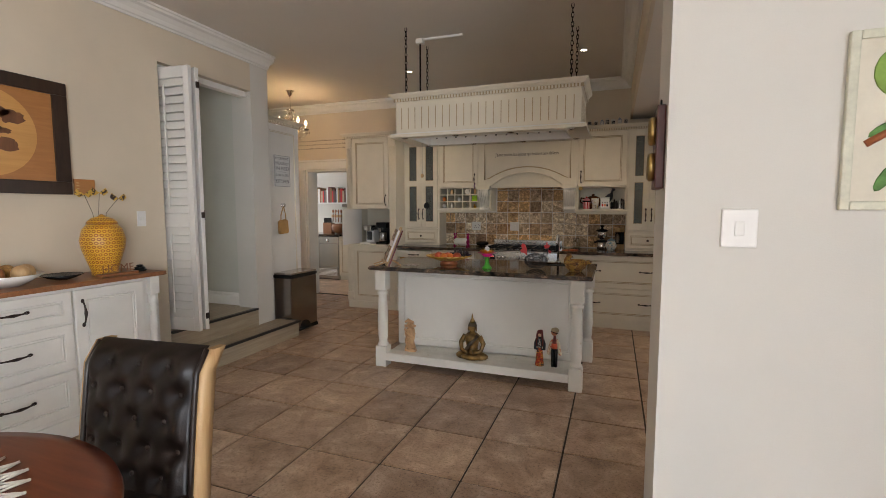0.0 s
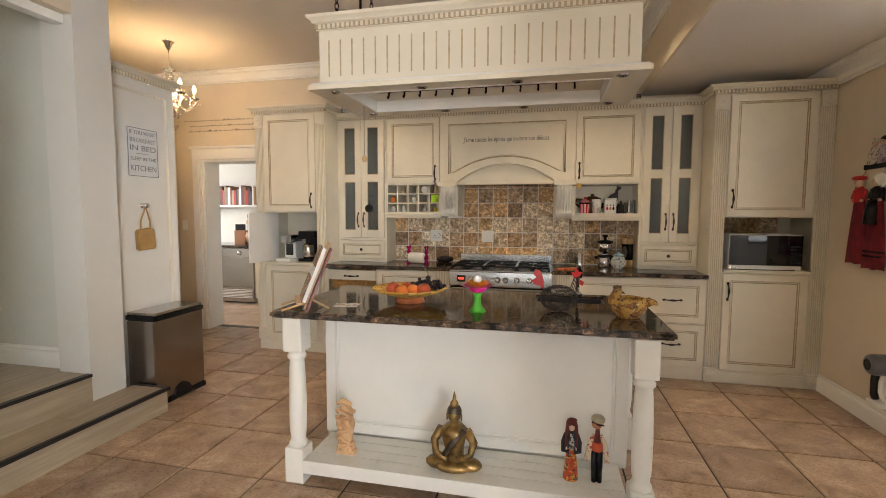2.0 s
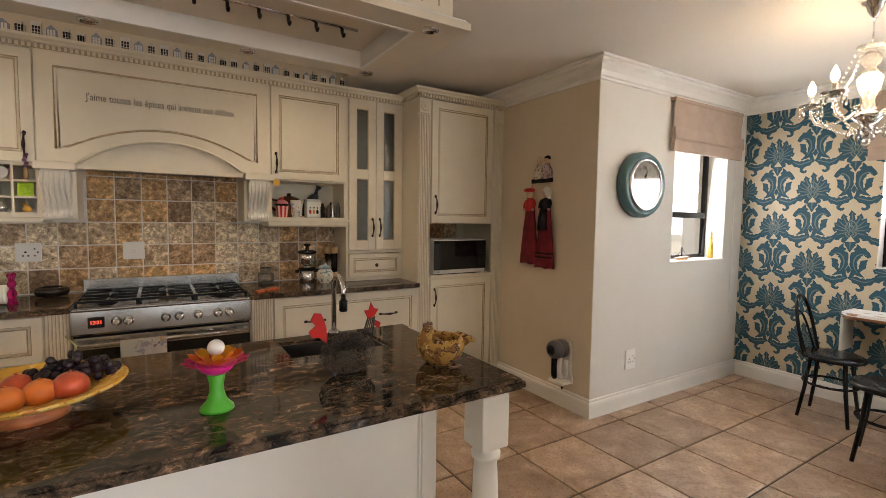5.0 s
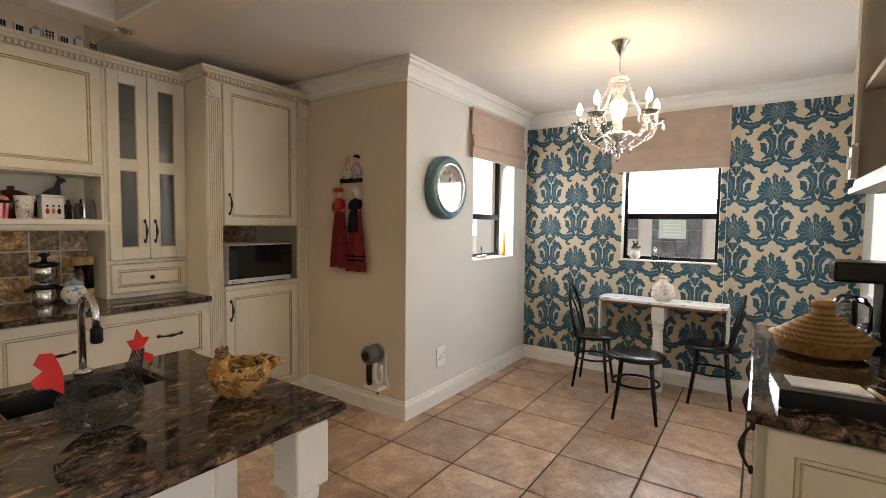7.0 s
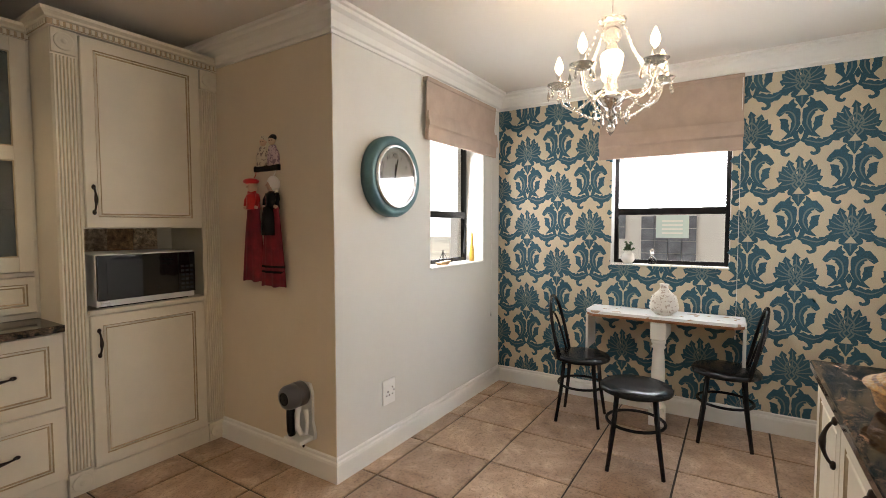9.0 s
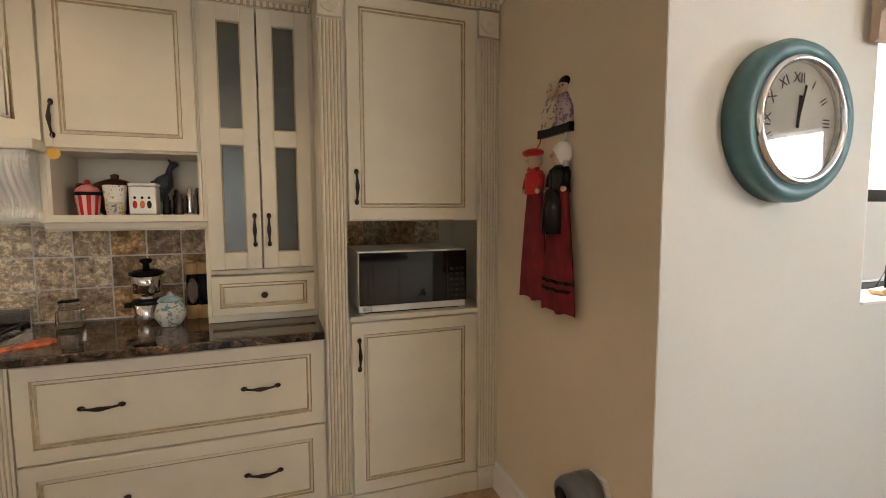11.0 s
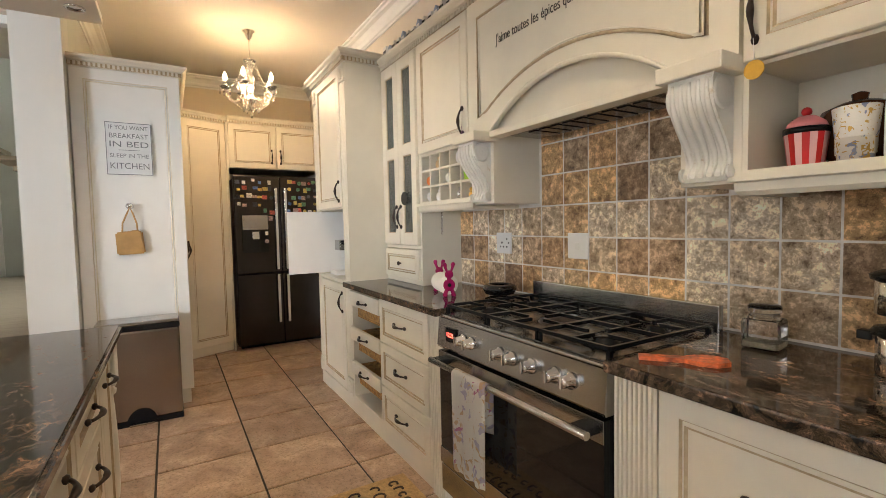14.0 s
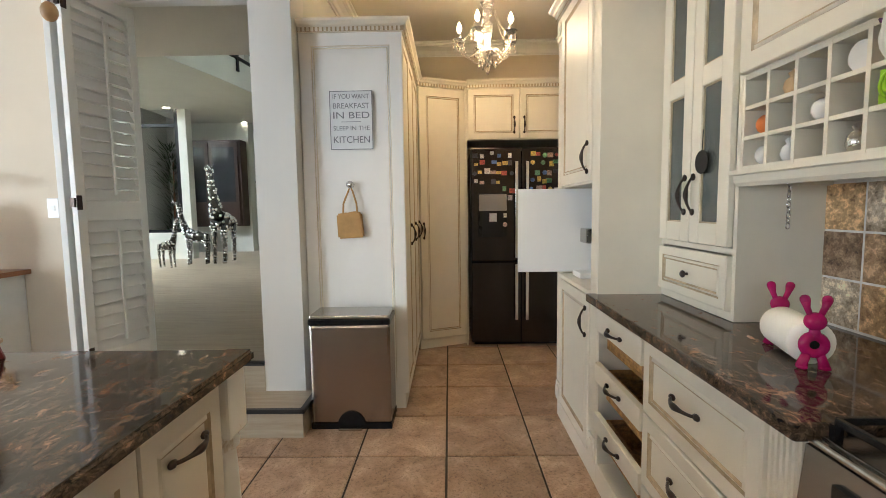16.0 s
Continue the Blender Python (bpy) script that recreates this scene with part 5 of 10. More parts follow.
lathe(bm, [(0.05, 0.085), (0.05, 0.10), (0.004, 0.101)], steps=20)
part("chocolate_rim", bm, BLACK, ck)
bm = bmesh.new()
lathe(bm, [(0.046, 0.10), (0.04, 0.115), (0.02, 0.13), (0.004, 0.133)], steps=20)
part("icing", bm, painted("pink_icing", (0.62, 0.20, 0.22), 0.5, 0.05), ck)
bm = bmesh.new()
ball(bm, (0, 0, 0.142), 0.012)
part("cherry", bm, SCARLET, ck)
mg = thing("white_beaker", "white tapered beaker with a floral crest", "beaker", -0.075, 6.24, SH)
bm = bmesh.new()
lathe(bm, [(0.034, 0), (0.046, 0.128), (0.042, 0.130), (0.038, 0.02), (0.004, 0.015)], steps=20)
part("cup", bm, make_print("crest_china", (0.76, 0.74, 0.70), [(40, 0.64, (0.25, 0.30, 0.45)), (55, 0.66, (0.55, 0.35, 0.08))]), mg)
tn = thing("square_tin", "white square tin painted with dancing figures", "tin", 0.04, 6.23, SH)
part("tin", one(-0.052, 0.052, -0.045, 0.045, 0, 0.125, 0.008), STONEW, tn)
part("lid", one(-0.054, 0.054, -0.047, 0.047, 0.125, 0.140, 0.005), STONEW, tn)
for x, m in ((-0.028, SCARLET), (0.0, ORANGE), (0.026, BLACK)):
    bm = bmesh.new()
    ball(bm, (x, -0.0455, 0.045), 0.012, 0, 8, (0.8, 0.12, 1.5))
    ball(bm, (x, -0.0455, 0.075), 0.006, 1, 8, (1, 0.12, 1))
    part("painted_motif", bm, (m, BLACK), tn)
tp = thing("brown_teapot", "round brown glazed teapot behind the canisters", "teapot", -0.105, 6.355, SH)
tp.scale = (1.3, 1.15, 1.15)
bm = bmesh.new()
lathe(bm, [(0.04, 0), (0.07, 0.04), (0.075, 0.08), (0.06, 0.125), (0.03, 0.14), (0.012, 0.145), (0.014, 0.158), (0.003, 0.163)], steps=22)
part("pot", bm, painted("brown_glaze", (0.12, 0.045, 0.02), 0.2, 0.1, 8, 0), tp)
bm = bmesh.new()
tube(bm, [(0.065, 0, 0.05), (0.10, 0, 0.09), (0.12, 0, 0.135)], [0.018, 0.012, 0.009], 8)
part("spout", bm, painted("brown_glaze", (0.12, 0.045, 0.02), 0.2, 0.1, 8, 0), tp)
bm = bmesh.new()
tube(bm, [(-0.065, 0, 0.11), (-0.11, 0, 0.12), (-0.12, 0, 0.08), (-0.075, 0, 0.045)], 0.008, 8)
part("handle", bm, painted("brown_glaze", (0.12, 0.045, 0.02), 0.2, 0.1, 8, 0), tp)
gf = bmesh.new()
tube(gf, [(0.0, 0, 0.012), (0.012, 0, 0.05), (0.045, 0, 0.105), (0.085, 0, 0.155), (0.105, 0, 0.19)], [0.016, 0.030, 0.046, 0.040, 0.016], 14)
tube(gf, [(0.10, 0, 0.185), (0.105, 0, 0.215), (0.118, 0, 0.232)], [0.017, 0.012, 0.016], 12)
ball(gf, (0.124, 0, 0.238), 0.017, 0, 10, (1.3, 0.9, 0.9))
tube(gf, [(0.112, 0, 0.25), (0.10, 0, 0.262)], [0.007, 0.003], 6)
solo("guinea_fowl", gf, painted("slate_ceramic", (0.06, 0.065, 0.075), 0.5, 0.5, 90, 0.15), "dark speckled ceramic guinea fowl", "ornament", 0.01, 6.37, SH)
for x, y, h, m in ((0.118, 6.26, 0.09, BLACK), (0.148, 6.32, 0.12, IRON), (0.172, 6.25, 0.10, DARKWOOD), (0.213, 6.27, 0.13, CHROME), (0.248, 6.24, 0.12, GLASSJAR), (0.23, 6.36, 0.13, IRON)):
    bm = bmesh.new()
    lathe(bm, [(0.017, 0), (0.019, h * 0.1), (0.015, h * 0.45), (0.018, h * 0.7), (0.010, h * 0.8), (0.012, h * 0.9), (0.003, h)], steps=14)
    solo("small_mill", bm, m, "small metal and wooden grinder on the shelf", "grinder", x, y, SH, 0, "grinders on the shelf")

# ---- pigeonhole trinkets ----
cw = (RACK[1] - 0.012) / 5
TR = [(0, 0, STONEW, "egg"), (1, 0, STONEW, "pot"), (3, 0, CHROME, "pot"), (4, 0, YELLOW, "duck"), (0, 1, ORANGE, "egg"), (2, 1, STONEW, "egg"), (4, 1, LIME, "snail"), (1, 2, PALEWOOD, "pot"), (3, 2, STONEW, "disc"), (4, 2, PALEWOOD, "stick")]
for i, j, m, kind in TR:
    x, z = RACK[0] + 0.006 + cw * (i + 0.5), 1.412 + 0.0925 * j
    bm = bmesh.new()
    lab = "small ornament standing in a pigeonhole"
    if kind == "egg":
        ball(bm, (0, 0, 0.030), 0.027, 0, 14, (1, 1, 1.1))
        lab = "painted egg cup standing in a pigeonhole"
    elif kind == "pot":
        lathe(bm, [(0.018, 0), (0.026, 0.02), (0.022, 0.04), (0.010, 0.05), (0.015, 0.06), (0.003, 0.07)], steps=14)
    elif kind == "duck":
        ball(bm, (0, 0, 0.018), 0.020, 0, 10, (1.2, 1, 0.9))
        ball(bm, (-0.008, 0, 0.042), 0.012)
        lab = "yellow duck ornament in a pigeonhole"
    elif kind == "disc":
        lathe(bm, [(0.034, -0.008), (0.036, 0.0), (0.034, 0.008)], (0, 0, 0.038), 20, axis="y")
        lab = "round white trivet in a pigeonhole"
    elif kind == "stick":
        lathe(bm, [(0.012, 0), (0.014, 0.05), (0.010, 0.06), (0.014, 0.066), (0.004, 0.072)], steps=12)
    else:
        box(bm, -0.036, 0.036, -0.004, 0.004, 0.0, 0.076, 0.004)
        for r in (0.030, 0.020, 0.010):
            tube(bm, [(r * math.cos(a), -0.006, 0.04 + r * math.sin(a)) for a in [2 * math.pi * q / 18 for q in range(18)]], 0.004, 6, 0, True)
        lab = "lime green silicone swirl in a pigeonhole"
    solo("ornament", bm, m, lab, "ornament", x, YU + (0.012 if kind == "snail" else 0.035), z, 0, "pigeonhole ornaments")

# ---- little houses on the cabinets ----
HOUSE = [painted("house_glaze", c, 0.25, 0.1, 30, 0.0) for c in ((0.72, 0.70, 0.66), (0.30, 0.34, 0.42), (0.62, 0.58, 0.50), (0.34, 0.20, 0.14))]
for i in range(42):
    x = -2.56 + 0.0685 * i + random.uniform(-0.006, 0.006)
    w, h = random.uniform(0.038, 0.052), random.uniform(0.058, 0.082)
    hs = thing("ceramic_house", "small glazed ceramic canal house on the cabinet", "ornament", x, YU + 0.005, 2.40, 0, "row of ceramic houses")
    bm = bmesh.new()
    k = i % 3
    gable = [(-w / 2, h), (w / 2, h)] if k == 0 else ([(-w / 2, h * 0.75), (0, h * 1.1), (w / 2, h * 0.75)] if k == 1 else [(-w / 2, h * 0.7), (-w / 4, h * 0.7), (-w / 4, h), (w / 4, h), (w / 4, h * 0.7), (w / 2, h * 0.7)])
    prism(bm, [(-w / 2, 0)] + gable + [(w / 2, 0)], -0.015, 0.015)
    part("front", bm, HOUSE[(i * 5 + i // 3) % 4], hs)
    trim = BLACK if (i * 5 + i // 3) % 4 in (0, 2) else STONEW
    for a in (-0.28, 0.0, 0.28):
        for b in (0.15, 0.38, 0.60):
            part("window", one(w * a - 0.0048, w * a + 0.0048, -0.0165, -0.015, h * b - 0.007, h * b + 0.007), trim, hs)

# ---- coffee machine in the niche ----
km = thing("coffee_machine", "white and steel coffee machine in the niche", "coffee machine", -3.13, 6.05, 0.902)
part("base", one(-0.09, 0.07, -0.13, 0.14, 0, 0.03, 0.008), PLASTIC_W, km)
part("body", one(-0.05, 0.07, -0.02, 0.14, 0.03, 0.25, 0.01), PLASTIC_W, km)
part("head", one(-0.05, 0.07, -0.10, 0.14, 0.19, 0.27, 0.008), STEEL, km)
part("front_window", one(-0.03, 0.05, -0.03, -0.02, 0.06, 0.18, 0.004), BLACKGLASS, km)
km = thing("drip_coffee_maker", "black drip coffee maker beside the steel machine", "coffee maker", -2.93, 6.10, 0.902)
part("base", one(-0.07, 0.09, -0.12, 0.12, 0, 0.03, 0.006), BLACK, km)
part("tank", one(-0.07, 0.09, 0.03, 0.12, 0.03, 0.30, 0.008), BLACK, km)
part("head", one(-0.07, 0.09, -0.11, 0.12, 0.23, 0.31, 0.01), BLACK, km)
bm = bmesh.new()
lathe(bm, [(0.05, 0.031), (0.062, 0.05), (0.06, 0.15), (0.048, 0.18)], (0.01, -0.05, 0), 18)
part("carafe", bm, STEEL, km)

# ---- island: fruit, flower, hens, book stand ----
Z = 0.900
DISH = make_print("painted_dish", (0.62, 0.36, 0.05), [(24, 0.54, (0.72, 0.50, 0.16)), (30, 0.64, (0.42, 0.16, 0.04))])
fb = thing("fruit_bowl", "wide yellow painted pottery bowl on a foot", "bowl", -1.262, 4.18, Z)
fb.scale = (0.89, 0.89, 0.95)
bm = bmesh.new()
lathe(bm, [(0.095, 0), (0.088, 0.02), (0.075, 0.028), (0.12, 0.040), (0.19, 0.060), (0.232, 0.078), (0.236, 0.084), (0.228, 0.086), (0.15, 0.060), (0.06, 0.046), (0.004, 0.044)], steps=48, mat=0)
for f in bm.faces:
    if f.calc_center_median().z > 0.05:
        f.material_index = 1
part("dish", bm, (TERRA, DISH), fb)
for x, y, r, m, nm in ((-0.10, -0.03, 0.041, PEACH, "apple"), (-0.03, -0.075, 0.036, ORANGE, "orange"), (-0.03, 0.035, 0.037, PEACH, "apple"), (0.035, -0.045, 0.037, ORANGE, "orange"), (0.10, -0.035, 0.041, PEACH, "apple")):
    bm = bmesh.new()
    ball(bm, (0, 0, 0), r, 0, 18, (1, 1, 0.93))
    lathe(bm, [(0.004, r * 0.92), (0.003, r * 1.02)], steps=6)
    solo(nm, bm, m, "ripe %s lying in the fruit bowl" % nm, "fruit", -1.262 + x * 0.89, 4.18 + y * 0.89, Z + 0.041 + r * 0.93 - 0.008, 0, "fruit in the bowl")
gb_ = thing("grape_bunch", "bunch of dark grapes in the fruit bowl", "grapes", -1.180, 4.245, Z + 0.060)
bm = bmesh.new()
tube(bm, [(0, 0, 0.05), (0.01, -0.01, 0.095), (-0.01, -0.02, 0.125)], 0.003, 5)
part("stem", bm, painted("stem", (0.25, 0.22, 0.08), 0.7), gb_)
bm = bmesh.new()
ball(bm, (0, 0, 0), 0.0118, 0, 8)
first = part("grape", bm, GRAPE, gb_)
random.seed(5)
for i in range(110):
    a, r = random.uniform(0, 6.3), 0.092 * math.sqrt(random.random())
    ob = first if i == 0 else new("grape", first.data)
    ob.parent = gb_
    ob.location = (r * math.cos(a) * 1.1, r * math.sin(a) * 0.8, 0.010 + random.uniform(0, 0.075) * (1 - r / 0.125))
PETALS = [painted("petal_plastic", c, 0.35, 0.05, 20, 0.0) for c in ((0.78, 0.02, 0.27), (0.88, 0.24, 0.02), (0.90, 0.48, 0.04))]
lt = thing("lotus_holder", "pink and orange lotus flower on a green stem", "candle holder", -0.853, 4.00, Z)
lt.scale = (0.82, 0.82, 0.84)
bm = bmesh.new()
lathe(bm, [(0.052, 0), (0.050, 0.008), (0.030, 0.03), (0.022, 0.055), (0.021, 0.08), (0.028, 0.115)], steps=24)
part("stem", bm, GREEN, lt)
bm = bmesh.new()
lathe(bm, [(0.024, 0.112), (0.045, 0.125), (0.062, 0.148), (0.058, 0.150), (0.004, 0.13)], steps=24)
part("cup", bm, PETALS[0], lt)
for ring, n, r0, r1, z0, z1, m in ((0, 12, 0.055, 0.100, 0.146, 0.158, PETALS[0]), (1, 10, 0.045, 0.082, 0.152, 0.178, PETALS[1]), (2, 8, 0.03, 0.058, 0.156, 0.188, PETALS[2])):
    for i in range(n):
        a = 2 * math.pi * (i + ring * 0.5) / n
        bm = bmesh.new()
        pts = []
        for s, wd in ((0, 0.35), (0.4, 0.95), (0.75, 1.0), (1, 0.25)):
            rr, zz = r0 + (r1 - r0) * s, z0 + (z1 - z0) * s
            hw = wd * math.pi * (r0 + r1) / 2 / n
            pts.append([bm.verts.new((rr * math.cos(a) - q * hw * math.sin(a), rr * math.sin(a) + q * hw * math.cos(a), zz)) for q in (-1, 1)])
        for p, q in zip(pts, pts[1:]):
            bm.faces.new((p[0], p[1], q[1], q[0]))
        bmesh.ops.solidify(bm, geom=bm.faces[:], thickness=0.003)
        part("petal", bm, m, lt)
bm = bmesh.new()
ball(bm, (0, 0, 0), 0.0213, 0, 18)
solo("golf_ball", bm, PLASTIC_W, "white ball resting in the lotus flower", "ball", -0.853, 4.00, Z + 0.164)


WIRE = painted("grey_wire", (0.075, 0.07, 0.068), 0.35, 0.2, 30, 0.0, metal=0.9)


def wire_hen(x, y, rz, s):
    hn = thing("wire_hen", "dark wire hen basket with red tin comb and tail", "ornament", x, y, Z, rz, "wire hens")
    bm = bmesh.new()
    rnd = random.Random(int(x * 1000))
    for k in range(36):
        n = Vector((rnd.uniform(-1, 1), rnd.uniform(-1, 1), rnd.uniform(-1, 1))).normalized()
        u = n.orthogonal().normalized()
        v = n.cross(u)
        off = rnd.uniform(-0.7, 0.7)
        rr = math.sqrt(1 - off * off)
        pts = []
        for q in range(14):
            a = 2 * math.pi * q / 14
            p = n * off + (u * math.cos(a) + v * math.sin(a)) * rr
            pts.append((p.x * 0.095 * s, p.y * 0.072 * s, max(0.003, 0.068 * s + p.z * 0.066 * s)))
        tube(bm, pts, 0.0012, 4, 0, True)
    for k in range(14):
        a = 2 * math.pi * k / 14
        tube(bm, [(0.07 * s + 0.02 * math.cos(a) * s, 0.02 * math.sin(a) * s, 0.10 * s), (0.088 * s + 0.012 * math.cos(a) * s, 0.012 * math.sin(a) * s, 0.175 * s)], 0.0014, 4)
    part("wire_body", bm, WIRE, hn)["kind"] = "stuff"
    for nm, o in (("comb", [(0.075, 0.17), (0.06, 0.20), (0.078, 0.20), (0.085, 0.225), (0.098, 0.203), (0.115, 0.20), (0.10, 0.178)]), ("wattle", [(0.10, 0.165), (0.125, 0.15), (0.115, 0.13), (0.10, 0.145)]), ("tail", [(-0.075, 0.11), (-0.10, 0.132), (-0.125, 0.136), (-0.134, 0.155), (-0.112, 0.172), (-0.128, 0.190), (-0.116, 0.212), (-0.094, 0.208), (-0.084, 0.185), (-0.076, 0.16)])):
        bm = bmesh.new()
        prism(bm, [(a * s, b * s) for a, b in o], -0.002, 0.002)
        part(nm, bm, SCARLET, hn, "red tin %s" % nm)
    return hn


wire_hen(-0.455, 4.10, 8, 1.0)
bm = bmesh.new()
lathe(bm, [(0.046, 0), (0.052, 0.006), (0.076, 0.030), (0.086, 0.060), (0.080, 0.086), (0.070, 0.094), (0.064, 0.090), (0.072, 0.060), (0.05, 0.025), (0.004, 0.02)], steps=30)
tube(bm, [(-0.062, 0, 0.066), (-0.066, 0, 0.092), (-0.056, 0, 0.114)], [0.032, 0.026, 0.020], 12)
ball(bm, (-0.052, 0, 0.120), 0.021, 0, 12, (1.1, 0.85, 1.0))
tube(bm, [(-0.034, 0, 0.119), (-0.018, 0, 0.112)], [0.007, 0.002], 8, 1)
for k in range(3):
    ball(bm, (-0.066 + 0.013 * k, 0, 0.140 + 0.003 * (k == 1)), 0.009, 1, 8, (0.8, 0.4, 1.1))
for k in range(5):
    tube(bm, [(0.068, -0.03 + 0.015 * k, 0.066), (0.100, -0.036 + 0.018 * k, 0.080), (0.122, -0.040 + 0.020 * k, 0.072 + 0.006 * (k % 2))], [0.016, 0.013, 0.005], 8, k % 2)
solo("hen_bowl", bm, (make_print("amber_glaze", (0.46, 0.26, 0.06), [(22, 0.56, (0.26, 0.12, 0.035)), (46, 0.64, (0.07, 0.035, 0.02)), (15, 0.72, (0.62, 0.50, 0.26))]), painted("brown_glaze_dark", (0.16, 0.08, 0.04), 0.25, 0.3, 30, 0)), "speckled amber glazed hen-shaped bowl", "bowl", -0.13, 4.05, Z)
bs = thing("recipe_stand", "wooden easel with an open recipe book", "book stand", -1.755, 3.875, Z, -58)
for s in (-1, 1):
    bm = bmesh.new()
    tube(bm, [(s * 0.08, -0.10, 0.006), (s * 0.08, 0.05, 0.05), (s * 0.08, 0.13, 0.006)], 0.006, 6)
    part("easel_leg", bm, PALEWOOD, bs)
part("ledge", one(-0.12, 0.12, -0.03, 0.0, 0.035, 0.047, 0.003), PALEWOOD, bs)
COVER = make_print("printed_cover", (0.55, 0.50, 0.44), [(14, 0.44, (0.10, 0.07, 0.06)), (22, 0.54, (0.22, 0.20, 0.07)), (12, 0.58, (0.45, 0.17, 0.06)), (30, 0.62, (0.55, 0.50, 0.42))])
part("page_block", one(-0.11, 0.11, -0.004, 0.014, 0, 0.29, 0.002), PAPER, bs).matrix_basis = pose(0, 0.0, 0.048, -22, 0, 0)
part("cover_sheet", one(-0.112, 0.112, -0.0065, -0.0045, -0.002, 0.294), COVER, bs).matrix_basis = pose(0, 0.0, 0.048, -22, 0, 0)
part("title_band", one(-0.1125, 0.1125, -0.0075, -0.0066, 0.135, 0.185), PAPER, bs).matrix_basis = pose(0, 0.0, 0.048, -22, 0, 0)
bm = bmesh.new()
prism(bm, [(-0.132, -0.040), (-0.118, 0.05), (-0.108, 0.14), (-0.114, 0.23), (-0.105, 0.30), (0.105, 0.30), (0.114, 0.23), (0.108, 0.14), (0.118, 0.05), (0.132, -0.040)], 0.0305, 0.040)
part("back_board", bm, painted("red_lacquered_wood", (0.17, 0.012, 0.012), 0.35, 0.15, 12, 0.05), bs, "dark red lacquered back board").matrix_basis = pose(0, 0.0, 0.048, -22, 0, 0)
for s in (-1, 1):
    part("upright", one(s * 0.055 - 0.008, s * 0.055 + 0.008, 0.019, 0.030, -0.06, 0.325, 0.002), PALEWOOD, bs).matrix_basis = pose(0, 0.0, 0.048, -22, 0, 0)
solo("recipe_card", one(-0.065, 0.065, -0.045, 0.045, 0, 0.003), make_print("printed_card", (0.62, 0.58, 0.52), [(40, 0.55, (0.35, 0.26, 0.24))]), "printed recipe card lying on the granite", "card", -1.555, 3.99, Z, 14)

# ---- island shelf: figures ----
ZS = 0.132
GOLDS = (BRASSY, painted("dark_gilt", (0.06, 0.04, 0.02), 0.45, 0.4, 20, 0.2))
bm = bmesh.new()
for s in (-1, 1):
    ball(bm, (s * 0.075, -0.01, 0.032), 0.045, 0, 14, (1.5, 1.0, 0.72))
    tube(bm, [(s * 0.062, 0.0, 0.20), (s * 0.098, -0.005, 0.14), (s * 0.085, -0.03, 0.085), (s * 0.02, -0.06, 0.072)], [0.024, 0.021, 0.018, 0.014], 10)
ball(bm, (0, -0.045, 0.030), 0.05, 0, 14, (1.8, 0.8, 0.55))
lathe(bm, [(0.055, 0.03), (0.050, 0.08), (0.047, 0.11), (0.062, 0.17), (0.066, 0.20), (0.045, 0.222), (0.022, 0.232), (0.020, 0.245)], steps=20)
ball(bm, (0, 0, 0.275), 0.038, 0, 16, (0.88, 0.95, 1.1))
ball(bm, (0, 0.004, 0.288), 0.040, 1, 16, (0.92, 0.95, 0.95))
lathe(bm, [(0.022, 0.315), (0.020, 0.335), (0.009, 0.35), (0.007, 0.37), (0.001, 0.392)], steps=12)
for s in (-1, 1):
    ball(bm, (s * 0.036, 0, 0.262), 0.010, 0, 8, (0.5, 0.8, 2.2))
tube(bm, [(0.055, -0.03, 0.215), (0.0, -0.062, 0.15), (-0.04, -0.05, 0.09)], [0.016, 0.017, 0.014], 8, 1)
solo("seated_statue", bm, GOLDS, "gilded seated meditation statue on the island shelf", "statue", -0.945, 3.885, ZS)
bm = bmesh.new()
CARVE = timber("carved_pale_wood", (0.50, 0.28, 0.13), (0.72, 0.48, 0.27), (14, 14, 6), 0.6)
rnd = random.Random(3)
box(bm, -0.050, 0.050, -0.024, 0.024, 0, 0.022, 0.004)
tube(bm, [(0.012, 0.006, 0.02), (-0.010, 0.004, 0.09), (0.010, 0.006, 0.16), (-0.004, 0.006, 0.215)], [0.036, 0.040, 0.034, 0.026], 12)
ball(bm, (-0.008, -0.006, 0.238), 0.027, 0, 12, (0.9, 0.9, 1.15))
tube(bm, [(0.03, 0, 0.262), (-0.02, -0.004, 0.282), (-0.05, 0, 0.262)], [0.012, 0.016, 0.010], 8)
for k in range(70):
    zz = rnd.uniform(0.025, 0.27)
    xx, yy = rnd.uniform(-0.046, 0.046), rnd.uniform(-0.034, -0.004)
    ball(bm, (xx, yy, zz), rnd.uniform(0.006, 0.014), 0, 6, (rnd.uniform(0.6, 1.5), 0.8, rnd.uniform(0.7, 1.7)))
for k in range(6):
    z0 = 0.04 + 0.036 * k
    tube(bm, [(-0.045, -0.012, z0), (-0.01, -0.036, z0 + 0.018), (0.045, -0.014, z0 + 0.026 * (-1) ** k)], [0.007, 0.010, 0.006], 6)
solo("carved_figure", bm, CARVE, "pale carved wooden figure on the island shelf", "statue", -1.525, 3.90, ZS)


